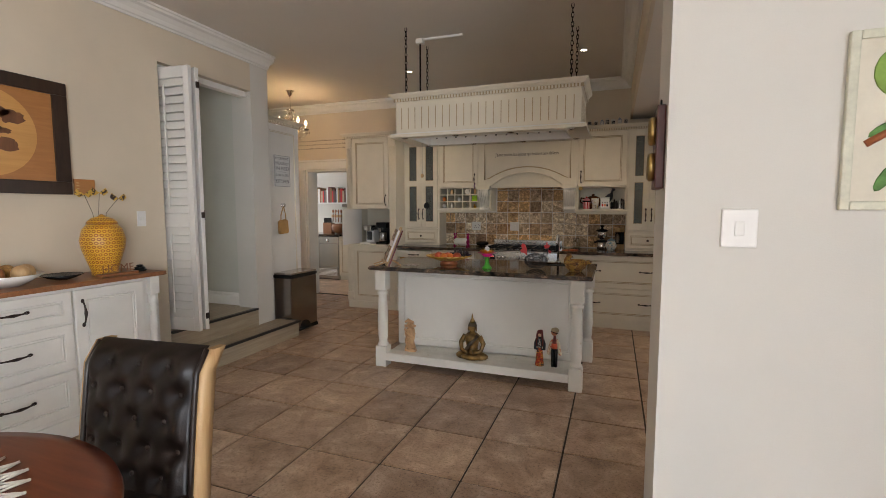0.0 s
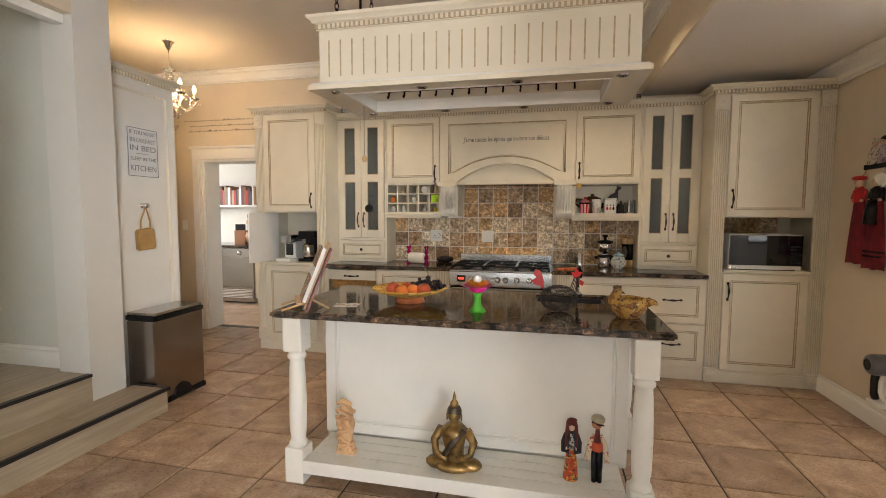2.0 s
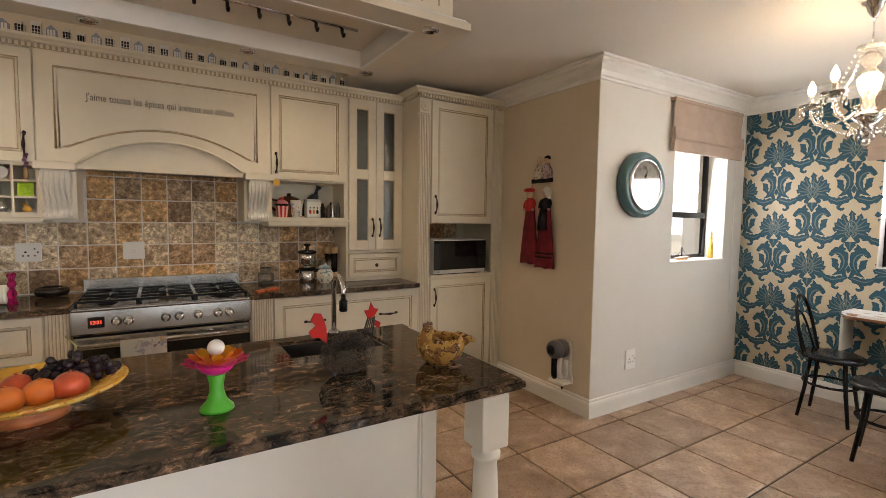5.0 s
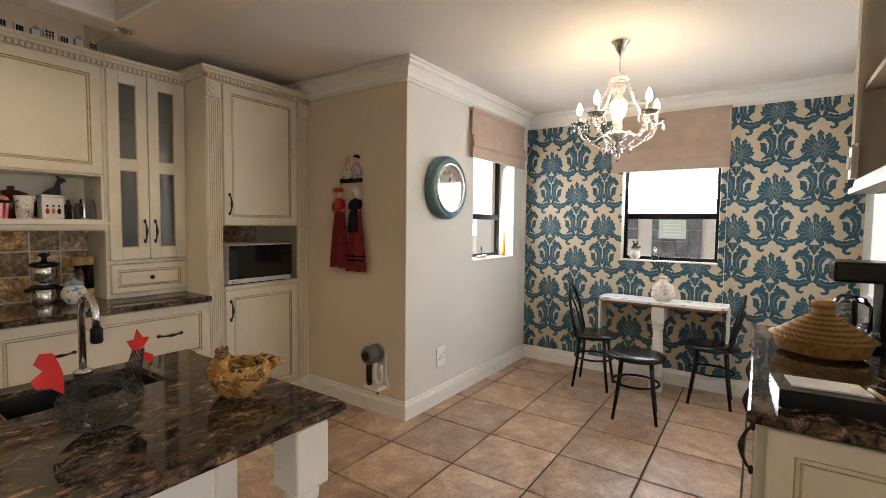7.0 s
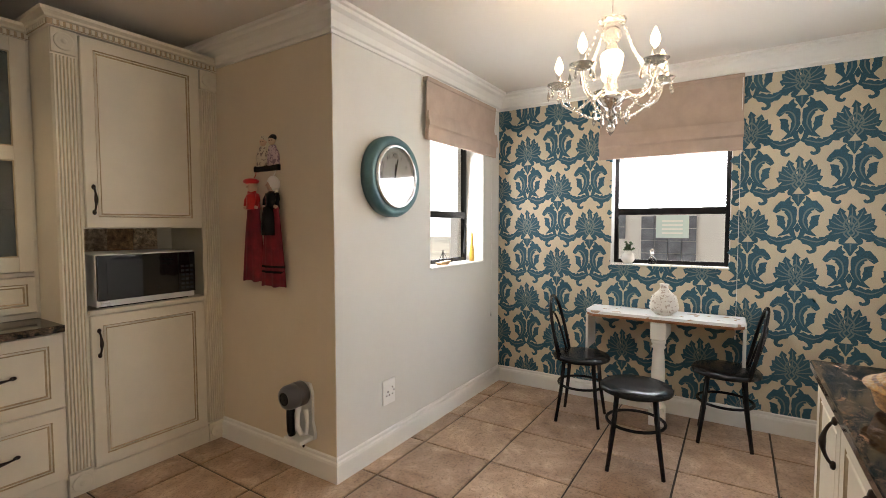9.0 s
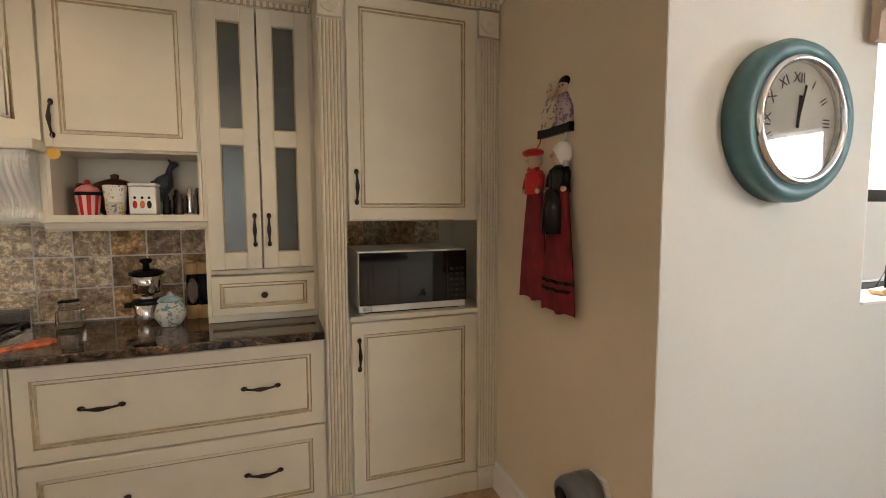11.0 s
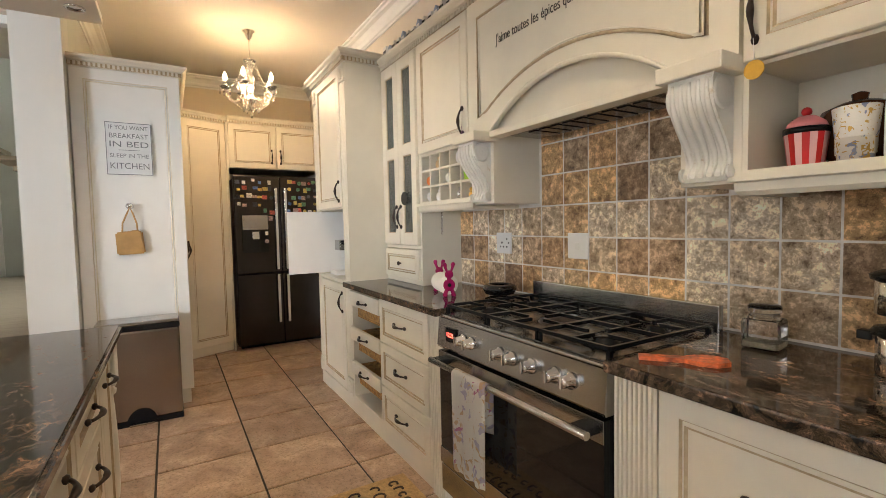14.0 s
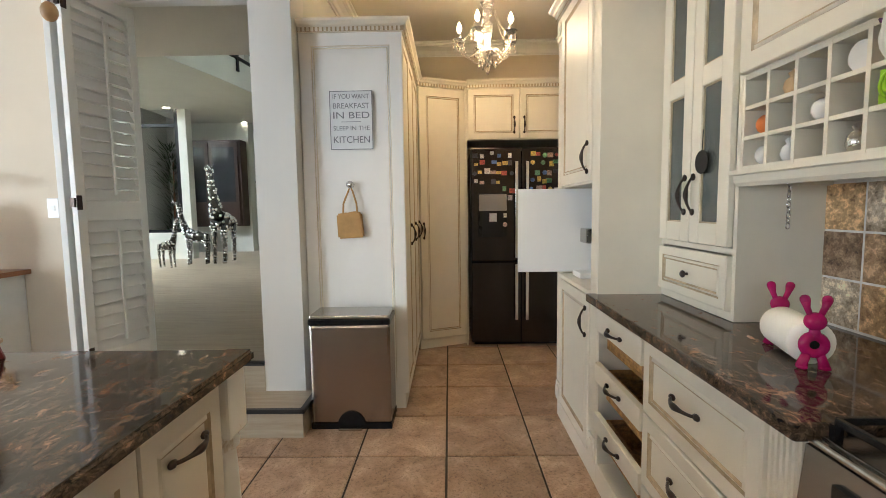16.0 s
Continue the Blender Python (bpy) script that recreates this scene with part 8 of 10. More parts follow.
# ---- larder unit with the sign ----
lu = thing("larder_unit", "tall cream larder unit with a panelled end", "cabinet", group="cream kitchen cabinets")
PXF, PY0, PY1 = -3.48, 4.315, 4.925
part("body", one(-4.74, PXF - 0.022, PY0, PY1, 0.0, 2.36), CREAM, lu)
bm = bmesh.new()
panel(bm, PY1 - PY0 + 0.02, 2.26, edge=0.075)
part("end_panel", bm, (WHITE, CREAM), lu).matrix_basis = pose(PXF - 0.022, PY0, 0.10, 0, 0, 90)
part("plinth", one(PXF - 0.02, PXF - 0.004, PY0, PY1, 0, 0.10), WHITE, lu)
for k in range(3):
    x0 = -3.50 - 0.41 * (k + 1)
    bm = bmesh.new()
    panel(bm, 0.404, 2.24, edge=0.055)
    d = part("door", bm, (CREAM, PATINA), lu)
    d.matrix_basis = pose(x0 + 0.404, PY1, 0.11, 0, 0, 180)
    handle(d, 0.36, 1.0)
crown(lu, [(-4.74, PY1 + 0.02), (PXF, PY1 + 0.02), (PXF, PY0)], 2.36)
dg = thing("corner_cabinet", "tall cream corner cabinet set at an angle", "cabinet", group="cream kitchen cabinets")
A, B = Vector((-4.735, 4.945, 0)), Vector((-4.925, 5.385, 0))
ang = math.degrees(math.atan2(B.y - A.y, B.x - A.x))
L = (B - A).length
dg.matrix_basis = pose(A.x, A.y, 0, 0, 0, ang)
bm = bmesh.new()
prism(bm, [(0, 0), (L, 0), (L, 0.28), (0.0, 0.45)], 0.0, 2.36, "z")
part("body", bm, CREAM, dg)
bm = bmesh.new()
panel(bm, L - 0.02, 2.26, edge=0.07)
d = part("door", bm, (CREAM, PATINA), dg)
d.matrix_basis = pose(0.01, 0, 0.09)
handle(d, 0.03, 1.0)
crown(dg, [(L, 0), (0, 0)], 2.36)

# ---- fridge ----
FX, FY0, FY1 = -4.83, 5.415, 6.335
fr = thing("fridge", "dark steel four-door fridge covered in magnets", "fridge", FX, FY0, 0, 90)
FW = FY1 - FY0
part("casing", one(0.004, FW - 0.004, 0.03, 0.70, 0.03, 1.80, 0.006), BLACK, fr)
part("foot", one(0.03, FW - 0.03, 0.05, 0.6, 0.0, 0.03), BLACK, fr)
MAG = [painted("magnet_print", c, 0.5, 0.35, 90, 0) for c in ((0.55, 0.10, 0.06), (0.62, 0.45, 0.10), (0.10, 0.20, 0.45), (0.65, 0.62, 0.56), (0.12, 0.28, 0.14), (0.45, 0.30, 0.24), (0.05, 0.05, 0.06))]
rnd = random.Random(21)
for k in range(2):
    x0, x1 = k * FW / 2 + 0.003, (k + 1) * FW / 2 - 0.003
    up = part("upper_door", one(x0, x1, -0.03, 0.028, 0.80, 1.825, 0.010), DARKSTEEL, fr)
    lo = part("lower_door", one(x0, x1, -0.03, 0.028, 0.04, 0.788, 0.010), DARKSTEEL, fr)
    hx = x1 - 0.045 if k == 0 else x0 + 0.045
    for d, z0, z1 in ((up, 0.83, 1.70), (lo, 0.26, 0.78)):
        bm = bmesh.new()
        box(bm, hx - 0.014, hx + 0.014, -0.075, -0.058, z0, z1, 0.005)
        for z in (z0 + 0.03, z1 - 0.03):
            box(bm, hx - 0.010, hx + 0.010, -0.058, -0.03, z - 0.02, z + 0.02)
        part("handle", bm, CHROME, d)
    for r in range(9):
        for q in range(7):
            if rnd.random() < 0.16 or (k == 0 and r > 3 and q < 5) or (r > 5 and q != 5):
                continue
            w, h = rnd.uniform(0.014, 0.026), rnd.uniform(0.012, 0.024)
            cx = x0 + 0.04 + q * 0.054 + rnd.uniform(-0.012, 0.012)
            cz = 1.765 - r * 0.078 + rnd.uniform(-0.014, 0.014)
            if cx > x1 - 0.07 and k == 0 or cx < x0 + 0.07 and k == 1:
                continue
            bm = bmesh.new()
            if rnd.random() < 0.25:
                lathe(bm, [(h, 0), (h, -0.006), (0.002, -0.007)], (cx, -0.030, cz), 12, axis="y")
            else:
                box(bm, cx - w, cx + w, -0.0365, -0.0301, cz - h, cz + h)
            part("magnet", bm, MAG[rnd.randrange(7)], up)
dp = part("water_dispenser", boxes((0.07, 0.33, -0.036, -0.0305, 1.02, 1.42, 0.002)), BLACKGLASS, fr)
part("dispenser_panel", one(0.075, 0.325, -0.042, -0.0365, 1.26, 1.41, 0.002), STEEL, dp)
part("spout", one(0.165, 0.235, -0.055, -0.0365, 1.16, 1.24, 0.006), CHROME, dp)
oc = cabinet("bridge_cabinet", "cream two-door cabinet above the fridge", FX, FY0 - 0.02, 0)
oc.matrix_basis = pose(FX - 0.02, FY0 - 0.025, 0, 0, 0, 90)
part("body", boxes((0, FW + 0.14, 0, 0.6, 1.90, 2.36), (-0.018, 0.0, 0.0, 0.6, 0, 2.36), (FW + 0.03, FW + 0.14, 0.0, 0.6, 0, 1.90)), CREAM, oc)
for k in range(2):
    door(oc, "door", 0.006 + k * (FW / 2 + 0.01), 1.905, FW / 2 + 0.006, 0.445, 0, [((FW / 2 - 0.035) if k == 0 else (FW / 2 + 0.055), 2.03)])
crown(oc, [(FW + 0.14, 0), (0, 0)], 2.36)

# ---- bin, sign, bag ----
# bin steel, darker and browner: the brown reflection is put into its colour
BINSTEEL = painted("brown_reflection_steel", (0.36, 0.32, 0.29), 0.24, 0.06, 3, 0.0, metal=1.0)
bn = thing("pedal_bin", "tall brushed steel pedal bin with black trim", "bin", -3.205, 4.395, 0, 90)
part("shell", one(0, 0.47, 0, 0.24, 0.03, 0.625, 0.016), BINSTEEL, bn)
part("base_trim", one(-0.004, 0.474, -0.006, 0.245, 0.0, 0.036, 0.006), BLACK, bn)
part("lid_trim", one(-0.004, 0.474, -0.006, 0.245, 0.625, 0.66, 0.008), BLACK, bn)
part("lid", one(0.004, 0.466, 0.0, 0.238, 0.658, 0.682, 0.008), STEEL, bn)
bm = bmesh.new()
prism(bm, [(0.235 + 0.085 * math.cos(math.pi * k / 12), 0.015 + 0.095 * math.sin(math.pi * k / 12)) for k in range(13)], -0.010, 0.002)
part("pedal_arch", bm, BLACK, bn)
part("pedal", one(0.165, 0.305, -0.05, -0.008, 0.012, 0.026, 0.005), STEEL, bn)

sg = thing("kitchen_sign", "white lettered kitchen sign on the larder end", "sign", PXF, 4.496, 1.66, 90)
part("board", one(0, 0.262, -0.010, -0.001, 0, 0.353, 0.002), painted("sign_white", (0.70, 0.71, 0.71), 0.6, 0.03, 10, 0), sg)
GREYINK = painted("grey_lettering", (0.20, 0.21, 0.22), 0.7, 0.1, 20, 0)
bm = bmesh.new()
for r in ((0, 0.262, 0, 0.004), (0, 0.262, 0.349, 0.353), (0, 0.004, 0.004, 0.349), (0.258, 0.262, 0.004, 0.349)):
    box(bm, r[0], r[1], -0.012, -0.0102, r[2], r[3])
part("border", bm, GREYINK, sg)
for txt, z, size in (("IF YOU WANT", 0.318, 0.040), ("BREAKFAST", 0.262, 0.046), ("IN BED", 0.205, 0.056), ("SLEEP IN THE", 0.128, 0.038), ("KITCHEN", 0.058, 0.058)):
    t = writing(sg, "lettering", txt, size, pose(0.131, -0.0112, z, 90, 0, 0), GREYINK)
    wide = max(v.co.x for v in t.data.vertices) - min(v.co.x for v in t.data.vertices)
    t.matrix_basis = pose(0.131, -0.0112, z, 90, 0, 0) @ Matrix.Diagonal((0.222 / wide, 1, 1, 1))
part("rule_line", one(0.07, 0.19, -0.0118, -0.0102, 0.166, 0.169), GREYINK, sg)
hb = thing("wall_hook", "round steel knob hook on the panel", "hook", PXF, 4.61, 1.445, 90)
bm = bmesh.new()
lathe(bm, [(0.022, 0), (0.022, -0.004), (0.008, -0.008), (0.008, -0.026), (0.020, -0.034), (0.022, -0.042), (0.004, -0.050)], steps=16, axis="y")
part("knob", bm, CHROME, hb)
bg = thing("suede_bag", "small tan suede bag hanging from the hook", "bag", PXF - 0.002, 4.605, 1.11, 90)
bm = bmesh.new()
prism(bm, [(-0.078, 0.0), (0.085, 0.008), (0.072, 0.165), (0.03, 0.16), (-0.02, 0.165), (-0.085, 0.155)], -0.040, -0.006)
bmesh.ops.bevel(bm, geom=bm.edges[:], offset=0.010, segments=2, affect="EDGES")
part("pouch", bm, KRAFT, bg)
bm = bmesh.new()
tube(bm, [(-0.045, -0.026, 0.15), (-0.04, -0.026, 0.22), (-0.01, -0.026, 0.29), (0.005, -0.026, 0.325), (0.02, -0.026, 0.29), (0.04, -0.026, 0.22), (0.045, -0.026, 0.15)], 0.006, 6)
part("strap", bm, KRAFT, bg)
# verse over the scullery door
vl = thing("wall_verse", "three lines of dark script on the wall", "lettering", -4.30, NORTH, 2.34)
rnd = random.Random(4)
for z, x0, x1 in ((0.12, -0.42, 0.56), (0.06, -0.34, 0.50), (0.0, -0.36, 0.54)):
    x = x0
    while x < x1:
        n = rnd.randrange(2, 7)
        bm = bmesh.new()
        for k in range(n):
            a, h = x + 0.0115 * k, rnd.choice((0.012, 0.012, 0.013, 0.024))
            tube(bm, [(a, -0.0015, z), (a + 0.002, -0.0015, z + h), (a + 0.006, -0.0015, z + 0.010), (a + 0.009, -0.0015, z + 0.001), (a + 0.012, -0.0015, z + 0.004)], 0.0014, 4)
        part("script_word", bm, INK, vl)
        x += 0.0115 * n + 0.018

# ---- sideboard along the west wall ----
sd = thing("sideboard", "long pale sideboard with drawers and an oiled wood top", "sideboard", -2.945, 0.10, 0, 90)
SL = 2.52
part("body", one(0, SL - 0.02, 0, 0.425, 0.12, 0.925), SIDE, sd)
part("plinth", one(0, SL - 0.02, -0.012, 0.42, 0, 0.12, 0.004), SIDE, sd)
for x0 in (0.02, 0.66, 1.30):
    for z0, h in ((0.15, 0.27), (0.435, 0.27), (0.72, 0.185)):
        bm = bmesh.new()
        panel(bm, 0.62, h, edge=0.05, x=x0, z=z0)
        d = part("drawer", bm, (SIDE, SIDE), sd)
        handle(d, x0 + 0.31, z0 + h / 2 + 0.01, -0.022, True, 0.15)
bm = bmesh.new()
panel(bm, 0.44, 0.755, edge=0.06, x=1.935, z=0.15)
d = part("door", bm, (SIDE, SIDE), sd)
handle(d, 1.975, 0.76, -0.022, False, 0.15)
bm = bmesh.new()
lathe(bm, [(0.028, 0.12), (0.030, 0.20), (0.020, 0.22), (0.026, 0.26), (0.027, 0.60), (0.018, 0.68), (0.032, 0.70), (0.020, 0.72), (0.032, 0.74), (0.030, 0.80)], (SL - 0.075, -0.018, 0), 16)
box(bm, SL - 0.11, SL - 0.04, -0.045, 0.01, 0.80, 0.925, 0.004)
part("turned_column", bm, SIDE, sd)
part("top_board", one(-0.03, SL + 0.025, -0.040, 0.428, 0.925, 0.955, 0.005), TOPWOOD, sd, "oiled wooden top board")
ZT = 0.955
mp = thing("map_picture", "marquetry world map in a wide dark frame", "picture", WEST, 0.85, 1.50, 90)
MW, MH = 1.47, 0.74
part("picture_frame", boxes((0, MW, -0.035, -0.001, 0, 0.085, 0.006), (0, MW, -0.035, -0.001, MH - 0.085, MH, 0.006), (0, 0.085, -0.034, -0.001, 0.085, MH - 0.085, 0.004), (MW - 0.085, MW, -0.034, -0.001, 0.085, MH - 0.085, 0.004)), DARKWOOD, mp)
GROUND = timber("marquetry_ground", (0.34, 0.14, 0.045), (0.48, 0.22, 0.07), (3, 3, 26), 0.35)
vn = part("veneer", one(0.085, MW - 0.085, -0.014, -0.003, 0.085, MH - 0.085), GROUND, mp)
for cx in (0.45, 1.02):
    bm = bmesh.new()
    lathe(bm, [(0.27, -0.0145), (0.27, -0.0165)], (cx, 0, MH / 2), 48, axis="y")
    part("hemisphere", bm, timber("marquetry_sea", (0.52, 0.26, 0.075), (0.66, 0.36, 0.12), (3, 3, 26), 0.35), vn)
rnd = random.Random(8)
for cx, cz, sx, sz in ((1.13, 0.30, 0.07, 0.045), (1.01, 0.50, 0.13, 0.07), (1.16, 0.47, 0.07, 0.05), (1.06, 0.39, 0.05, 0.02), (1.12, 0.38, 0.04, 0.018), (0.92, 0.44, 0.06, 0.09), (0.42, 0.46, 0.12, 0.09), (0.48, 0.27, 0.06, 0.11)):
    bm = bmesh.new()
    n = 18
    prism(bm, [(cx + sx * math.cos(2 * math.pi * k / n) * rnd.uniform(0.7, 1.15), cz + sz * math.sin(2 * math.pi * k / n) * rnd.uniform(0.7, 1.15)) for k in range(n)], -0.0182, -0.0168)
    part("land_inlay", bm, timber("marquetry_land", (0.10, 0.04, 0.02), (0.24, 0.10, 0.04), (26, 3, 3), 0.4), vn)
lb = thing("wooden_plaque", "small brown wooden plaque on the wall", "plaque", WEST, 2.345, 1.50, 90)
part("board", one(0, 0.135, -0.012, -0.001, 0, 0.11, 0.002), GROUND, lb)
for k in range(4):
    part("text_line", one(0.012, 0.03, -0.0135, -0.0125, 0.02 + 0.02 * k, 0.026 + 0.02 * k), PALEWOOD, lb)
HONEY, t, b = surface("honeycomb_glaze", 0.3)
sep = t.nodes.new("ShaderNodeSeparateXYZ")
t.links.new(coords(t), sep.inputs[0])
X, Y, H = (Val(t, sep.outputs[k]) for k in range(3))
turn, rise = Y.angle(X) * 4.0 + 40.0, H / 0.026 + 40.0
odd = ((rise * 0.5).frac()).big(0.5) * 0.5
p, q = (turn + odd).frac() - 0.5, rise.frac() - 0.5
cell = (p * p + q * q).root()
ring = cell.less(0.40).low(cell.big(0.20))
glaze = ramp(t, grain(t, coords(t), 14), [(0.3, (0.62, 0.33, 0.03)), (0.7, (0.78, 0.47, 0.06))])
t.links.new(blend(t, ring.sock, glaze, (0.34, 0.10, 0.012)), b.inputs["Base Color"])
relief(t, b, ring.sock, 0.3, 0.003)
hj = thing("honeycomb_jar", "yellow honeycomb ginger jar on the sideboard", "jar", -3.13, 2.36, ZT)
bm = bmesh.new()
lathe(bm, [(0.075, 0.0), (0.078, 0.03), (0.10, 0.10), (0.125, 0.18), (0.132, 0.24), (0.115, 0.31), (0.085, 0.345)], steps=32)
part("pot", bm, HONEY, hj)
bm = bmesh.new()
lathe(bm, [(0.084, 0.3455), (0.091, 0.346), (0.091, 0.350), (0.084, 0.3505)], steps=28)
part("rim", bm, TERRA, hj)
bm = bmesh.new()
lathe(bm, [(0.09, 0.351), (0.088, 0.36), (0.06, 0.385), (0.025, 0.395), (0.016, 0.405), (0.004, 0.412)], steps=28)
part("lid", bm, HONEY, hj)
hm = thing("home_letters", "carved wooden HOME letters before the jar", "letters", -3.0, 2.36, ZT, 90)
part("foot", one(-0.125, 0.125, -0.03, 0.03, 0, 0.018, 0.003), TOPWOOD, hm)
w = writing(hm, "lettering", "HOME", 0.075, pose(0, -0.004, 0.046, 90, 0, 0), TOPWOOD, 1.05)
bf = thing("butterfly_stems", "three yellow butterflies on thin wire stems", "ornament", -3.20, 2.42, ZT + 0.0)
for k, (dy, dz) in enumerate(((-0.10, 0.545), (0.0, 0.56), (0.13, 0.525))):
    bm = bmesh.new()
    tube(bm, [(-0.02, 0.0, 0.0), (-0.05, dy * 0.4, 0.42), (-0.03, dy, dz)], 0.0016, 5)
    st = part("stem", bm, IRON, bf)
    bm = bmesh.new()
    for s in (-1, 1):
        prism(bm, [(dy, dz), (dy + s * 0.045, dz + 0.035), (dy + s * 0.06, dz + 0.005), (dy + s * 0.03, dz - 0.02)], -0.032, -0.029, "x")
    part("wing", bm, make_print("butterfly_wing", (0.66, 0.42, 0.08), [(50, 0.54, (0.05, 0.03, 0.02))]), st)
bd = bmesh.new()
lathe(bd, [(0.03, 0.0), (0.07, 0.012), (0.115, 0.035), (0.108, 0.036), (0.06, 0.018), (0.004, 0.012)], steps=24)
solo("black_bowl", bd, BLACK, "shallow black wooden bowl on the sideboard", "bowl", -3.12, 2.09, ZT)
ft = bmesh.new()
for k, z in ((0.045, 0.01), (0.036, 0.026), (0.024, 0.042)):
    ball(ft, (0, 0, z), k, 0, 14, (1, 1, 0.3))
solo("stacked_stones", ft, BLACK, "stack of small black stones on the sideboard", "ornament", -3.05, 2.55, ZT)
gbw = thing("woven_ball_bowl", "white bowl filled with woven rattan balls", "bowl", -3.12, 1.80, ZT)
bm = bmesh.new()
lathe(bm, [(0.06, 0), (0.12, 0.03), (0.175, 0.07), (0.168, 0.071), (0.11, 0.035), (0.004, 0.02)], steps=30)
part("dish", bm, STONEW, gbw)
for k, (x, y) in enumerate(((-0.05, 0.03), (0.05, 0.05), (0.02, -0.06), (-0.06, -0.05), (0.0, 0.1))):
    bm = bmesh.new()
    ball(bm, (0, 0, 0), 0.048, 0, 14)
    solo("rattan_ball", bm, (STRAW, PALEWOOD, TOPWOOD)[k % 3], "woven rattan ball in the white bowl", "ball", -3.12 + x, 1.80 + y, ZT + 0.075, 0, "rattan balls")

# ---- dining table and chair ----
dt = thing("dining_table", "round red mahogany dining table", "table", -1.28, 0.42)
bm = bmesh.new()
lathe(bm, [(0.57, 0.715), (0.61, 0.722), (0.62, 0.735), (0.615, 0.748), (0.58, 0.75), (0.004, 0.75)], steps=64)
part("tabletop", bm, TABLEWOOD, dt)
bm = bmesh.new()
lathe(bm, [(0.28, 0), (0.29, 0.03), (0.10, 0.08), (0.06, 0.16), (0.08, 0.30), (0.05, 0.50), (0.09, 0.66), (0.30, 0.715)], steps=28)
part("pedestal", bm, TABLEWOOD, dt)
bm = bmesh.new()
for ring, (r, w) in enumerate(((0.03, 0.010), (0.075, 0.006), (0.115, 0.006), (0.155, 0.006), (0.195, 0.006), (0.235, 0.005))):
    tube(bm, [(r * math.cos(2 * math.pi * k / 64), r * math.sin(2 * math.pi * k / 64), 0.003) for k in range(64)], w * 0.5, 5, 0, True)
for r0, r1, n, wide in ((0.03, 0.075, 20, 0.4), (0.075, 0.115, 30, 0.4), (0.115, 0.155, 38, 0.4), (0.155, 0.195, 46, 0.4), (0.195, 0.235, 54, 0.4), (0.235, 0.300, 30, 0.5)):
    for k in range(n):
        a, st = 2 * math.pi * k / n, 2 * math.pi / n * wide
        tip = (r1 * math.cos(a), r1 * math.sin(a), 0.003)
        for e in (-1, 1):
            tube(bm, [(r0 * math.cos(a + e * st), r0 * math.sin(a + e * st), 0.003), tip], 0.0032, 4)
        if r0 > 0.23:
            tube(bm, [(r0 * math.cos(a), r0 * math.sin(a), 0.003), tip], 0.0045, 4)
solo("lace_doily", bm, PAPER, "white crocheted lace doily on the table", "doily", -1.30, 0.60, 0.75)
LEATHER = painted("dark_brown_leather", (0.022, 0.013, 0.010), 0.30, 0.3, 14, 0.2, 180)
dc = thing("dining_chair", "dark brown buttoned leather dining chair, pale wood frame", "chair", -1.32, 1.17, 0, 6)
# buttoned back: a grid of cushions dipping at the buttons
bm = bmesh.new()
nx, nz, bw, b0, b1 = 36, 48, 0.225, 0.44, 0.945
btn = [(bx, bz) for r, bz in enumerate((0.53, 0.62, 0.71, 0.80, 0.885)) for bx in ((-0.12, 0.0, 0.12) if r % 2 == 0 else (-0.06, 0.06, -0.18, 0.18))]
grid = []
for j in range(nz + 1):
    z = b0 + (b1 - b0) * j / nz
    row = []
    for i in range(nx + 1):
        x = -bw + 2 * bw * i / nx
        dip = sum(math.exp(-((x - p) ** 2 + (z - q) ** 2) / 0.0011) for p, q in btn)
        lines = 0.5 * max(0, 1 - abs(((x * 1.5 + z - 0.53) / 0.18 + 0.5) % 1 - 0.5) * 9) + 0.5 * max(0, 1 - abs(((x * 1.5 - z + 0.53) / 0.18 + 0.5) % 1 - 0.5) * 9)
        edge = min(1, min(i, nx - i, j, nz - j) / 3)
        yy = 0.055 + 0.20 * (z - b0) * (0.45 + 0.4 * (z - b0)) - 0.032 * edge + 0.022 * min(1, dip) * edge + 0.006 * lines * edge + 0.05 * (max(0, z - 0.87) / 0.075) ** 2
        row.append(bm.verts.new((x * (1.0 - 0.06 * (1 - j / nz)), yy, z)))
    grid.append(row)
for a, b in zip(grid, grid[1:]):
    for i in range(nx):
        bm.faces.new((a[i], a[i + 1], b[i + 1], b[i])).smooth = True
bmesh.ops.solidify(bm, geom=bm.faces[:], thickness=-0.045)
bk = part("backrest", bm, LEATHER, dc)
for p, q in btn:
    bm = bmesh.new()
    yy = 0.055 + 0.20 * (q - b0) * (0.45 + 0.4 * (q - b0)) - 0.012
    ball(bm, (p, yy, q), 0.009, 0, 8, (1, 0.6, 1))
    part("button", bm, LEATHER, bk)
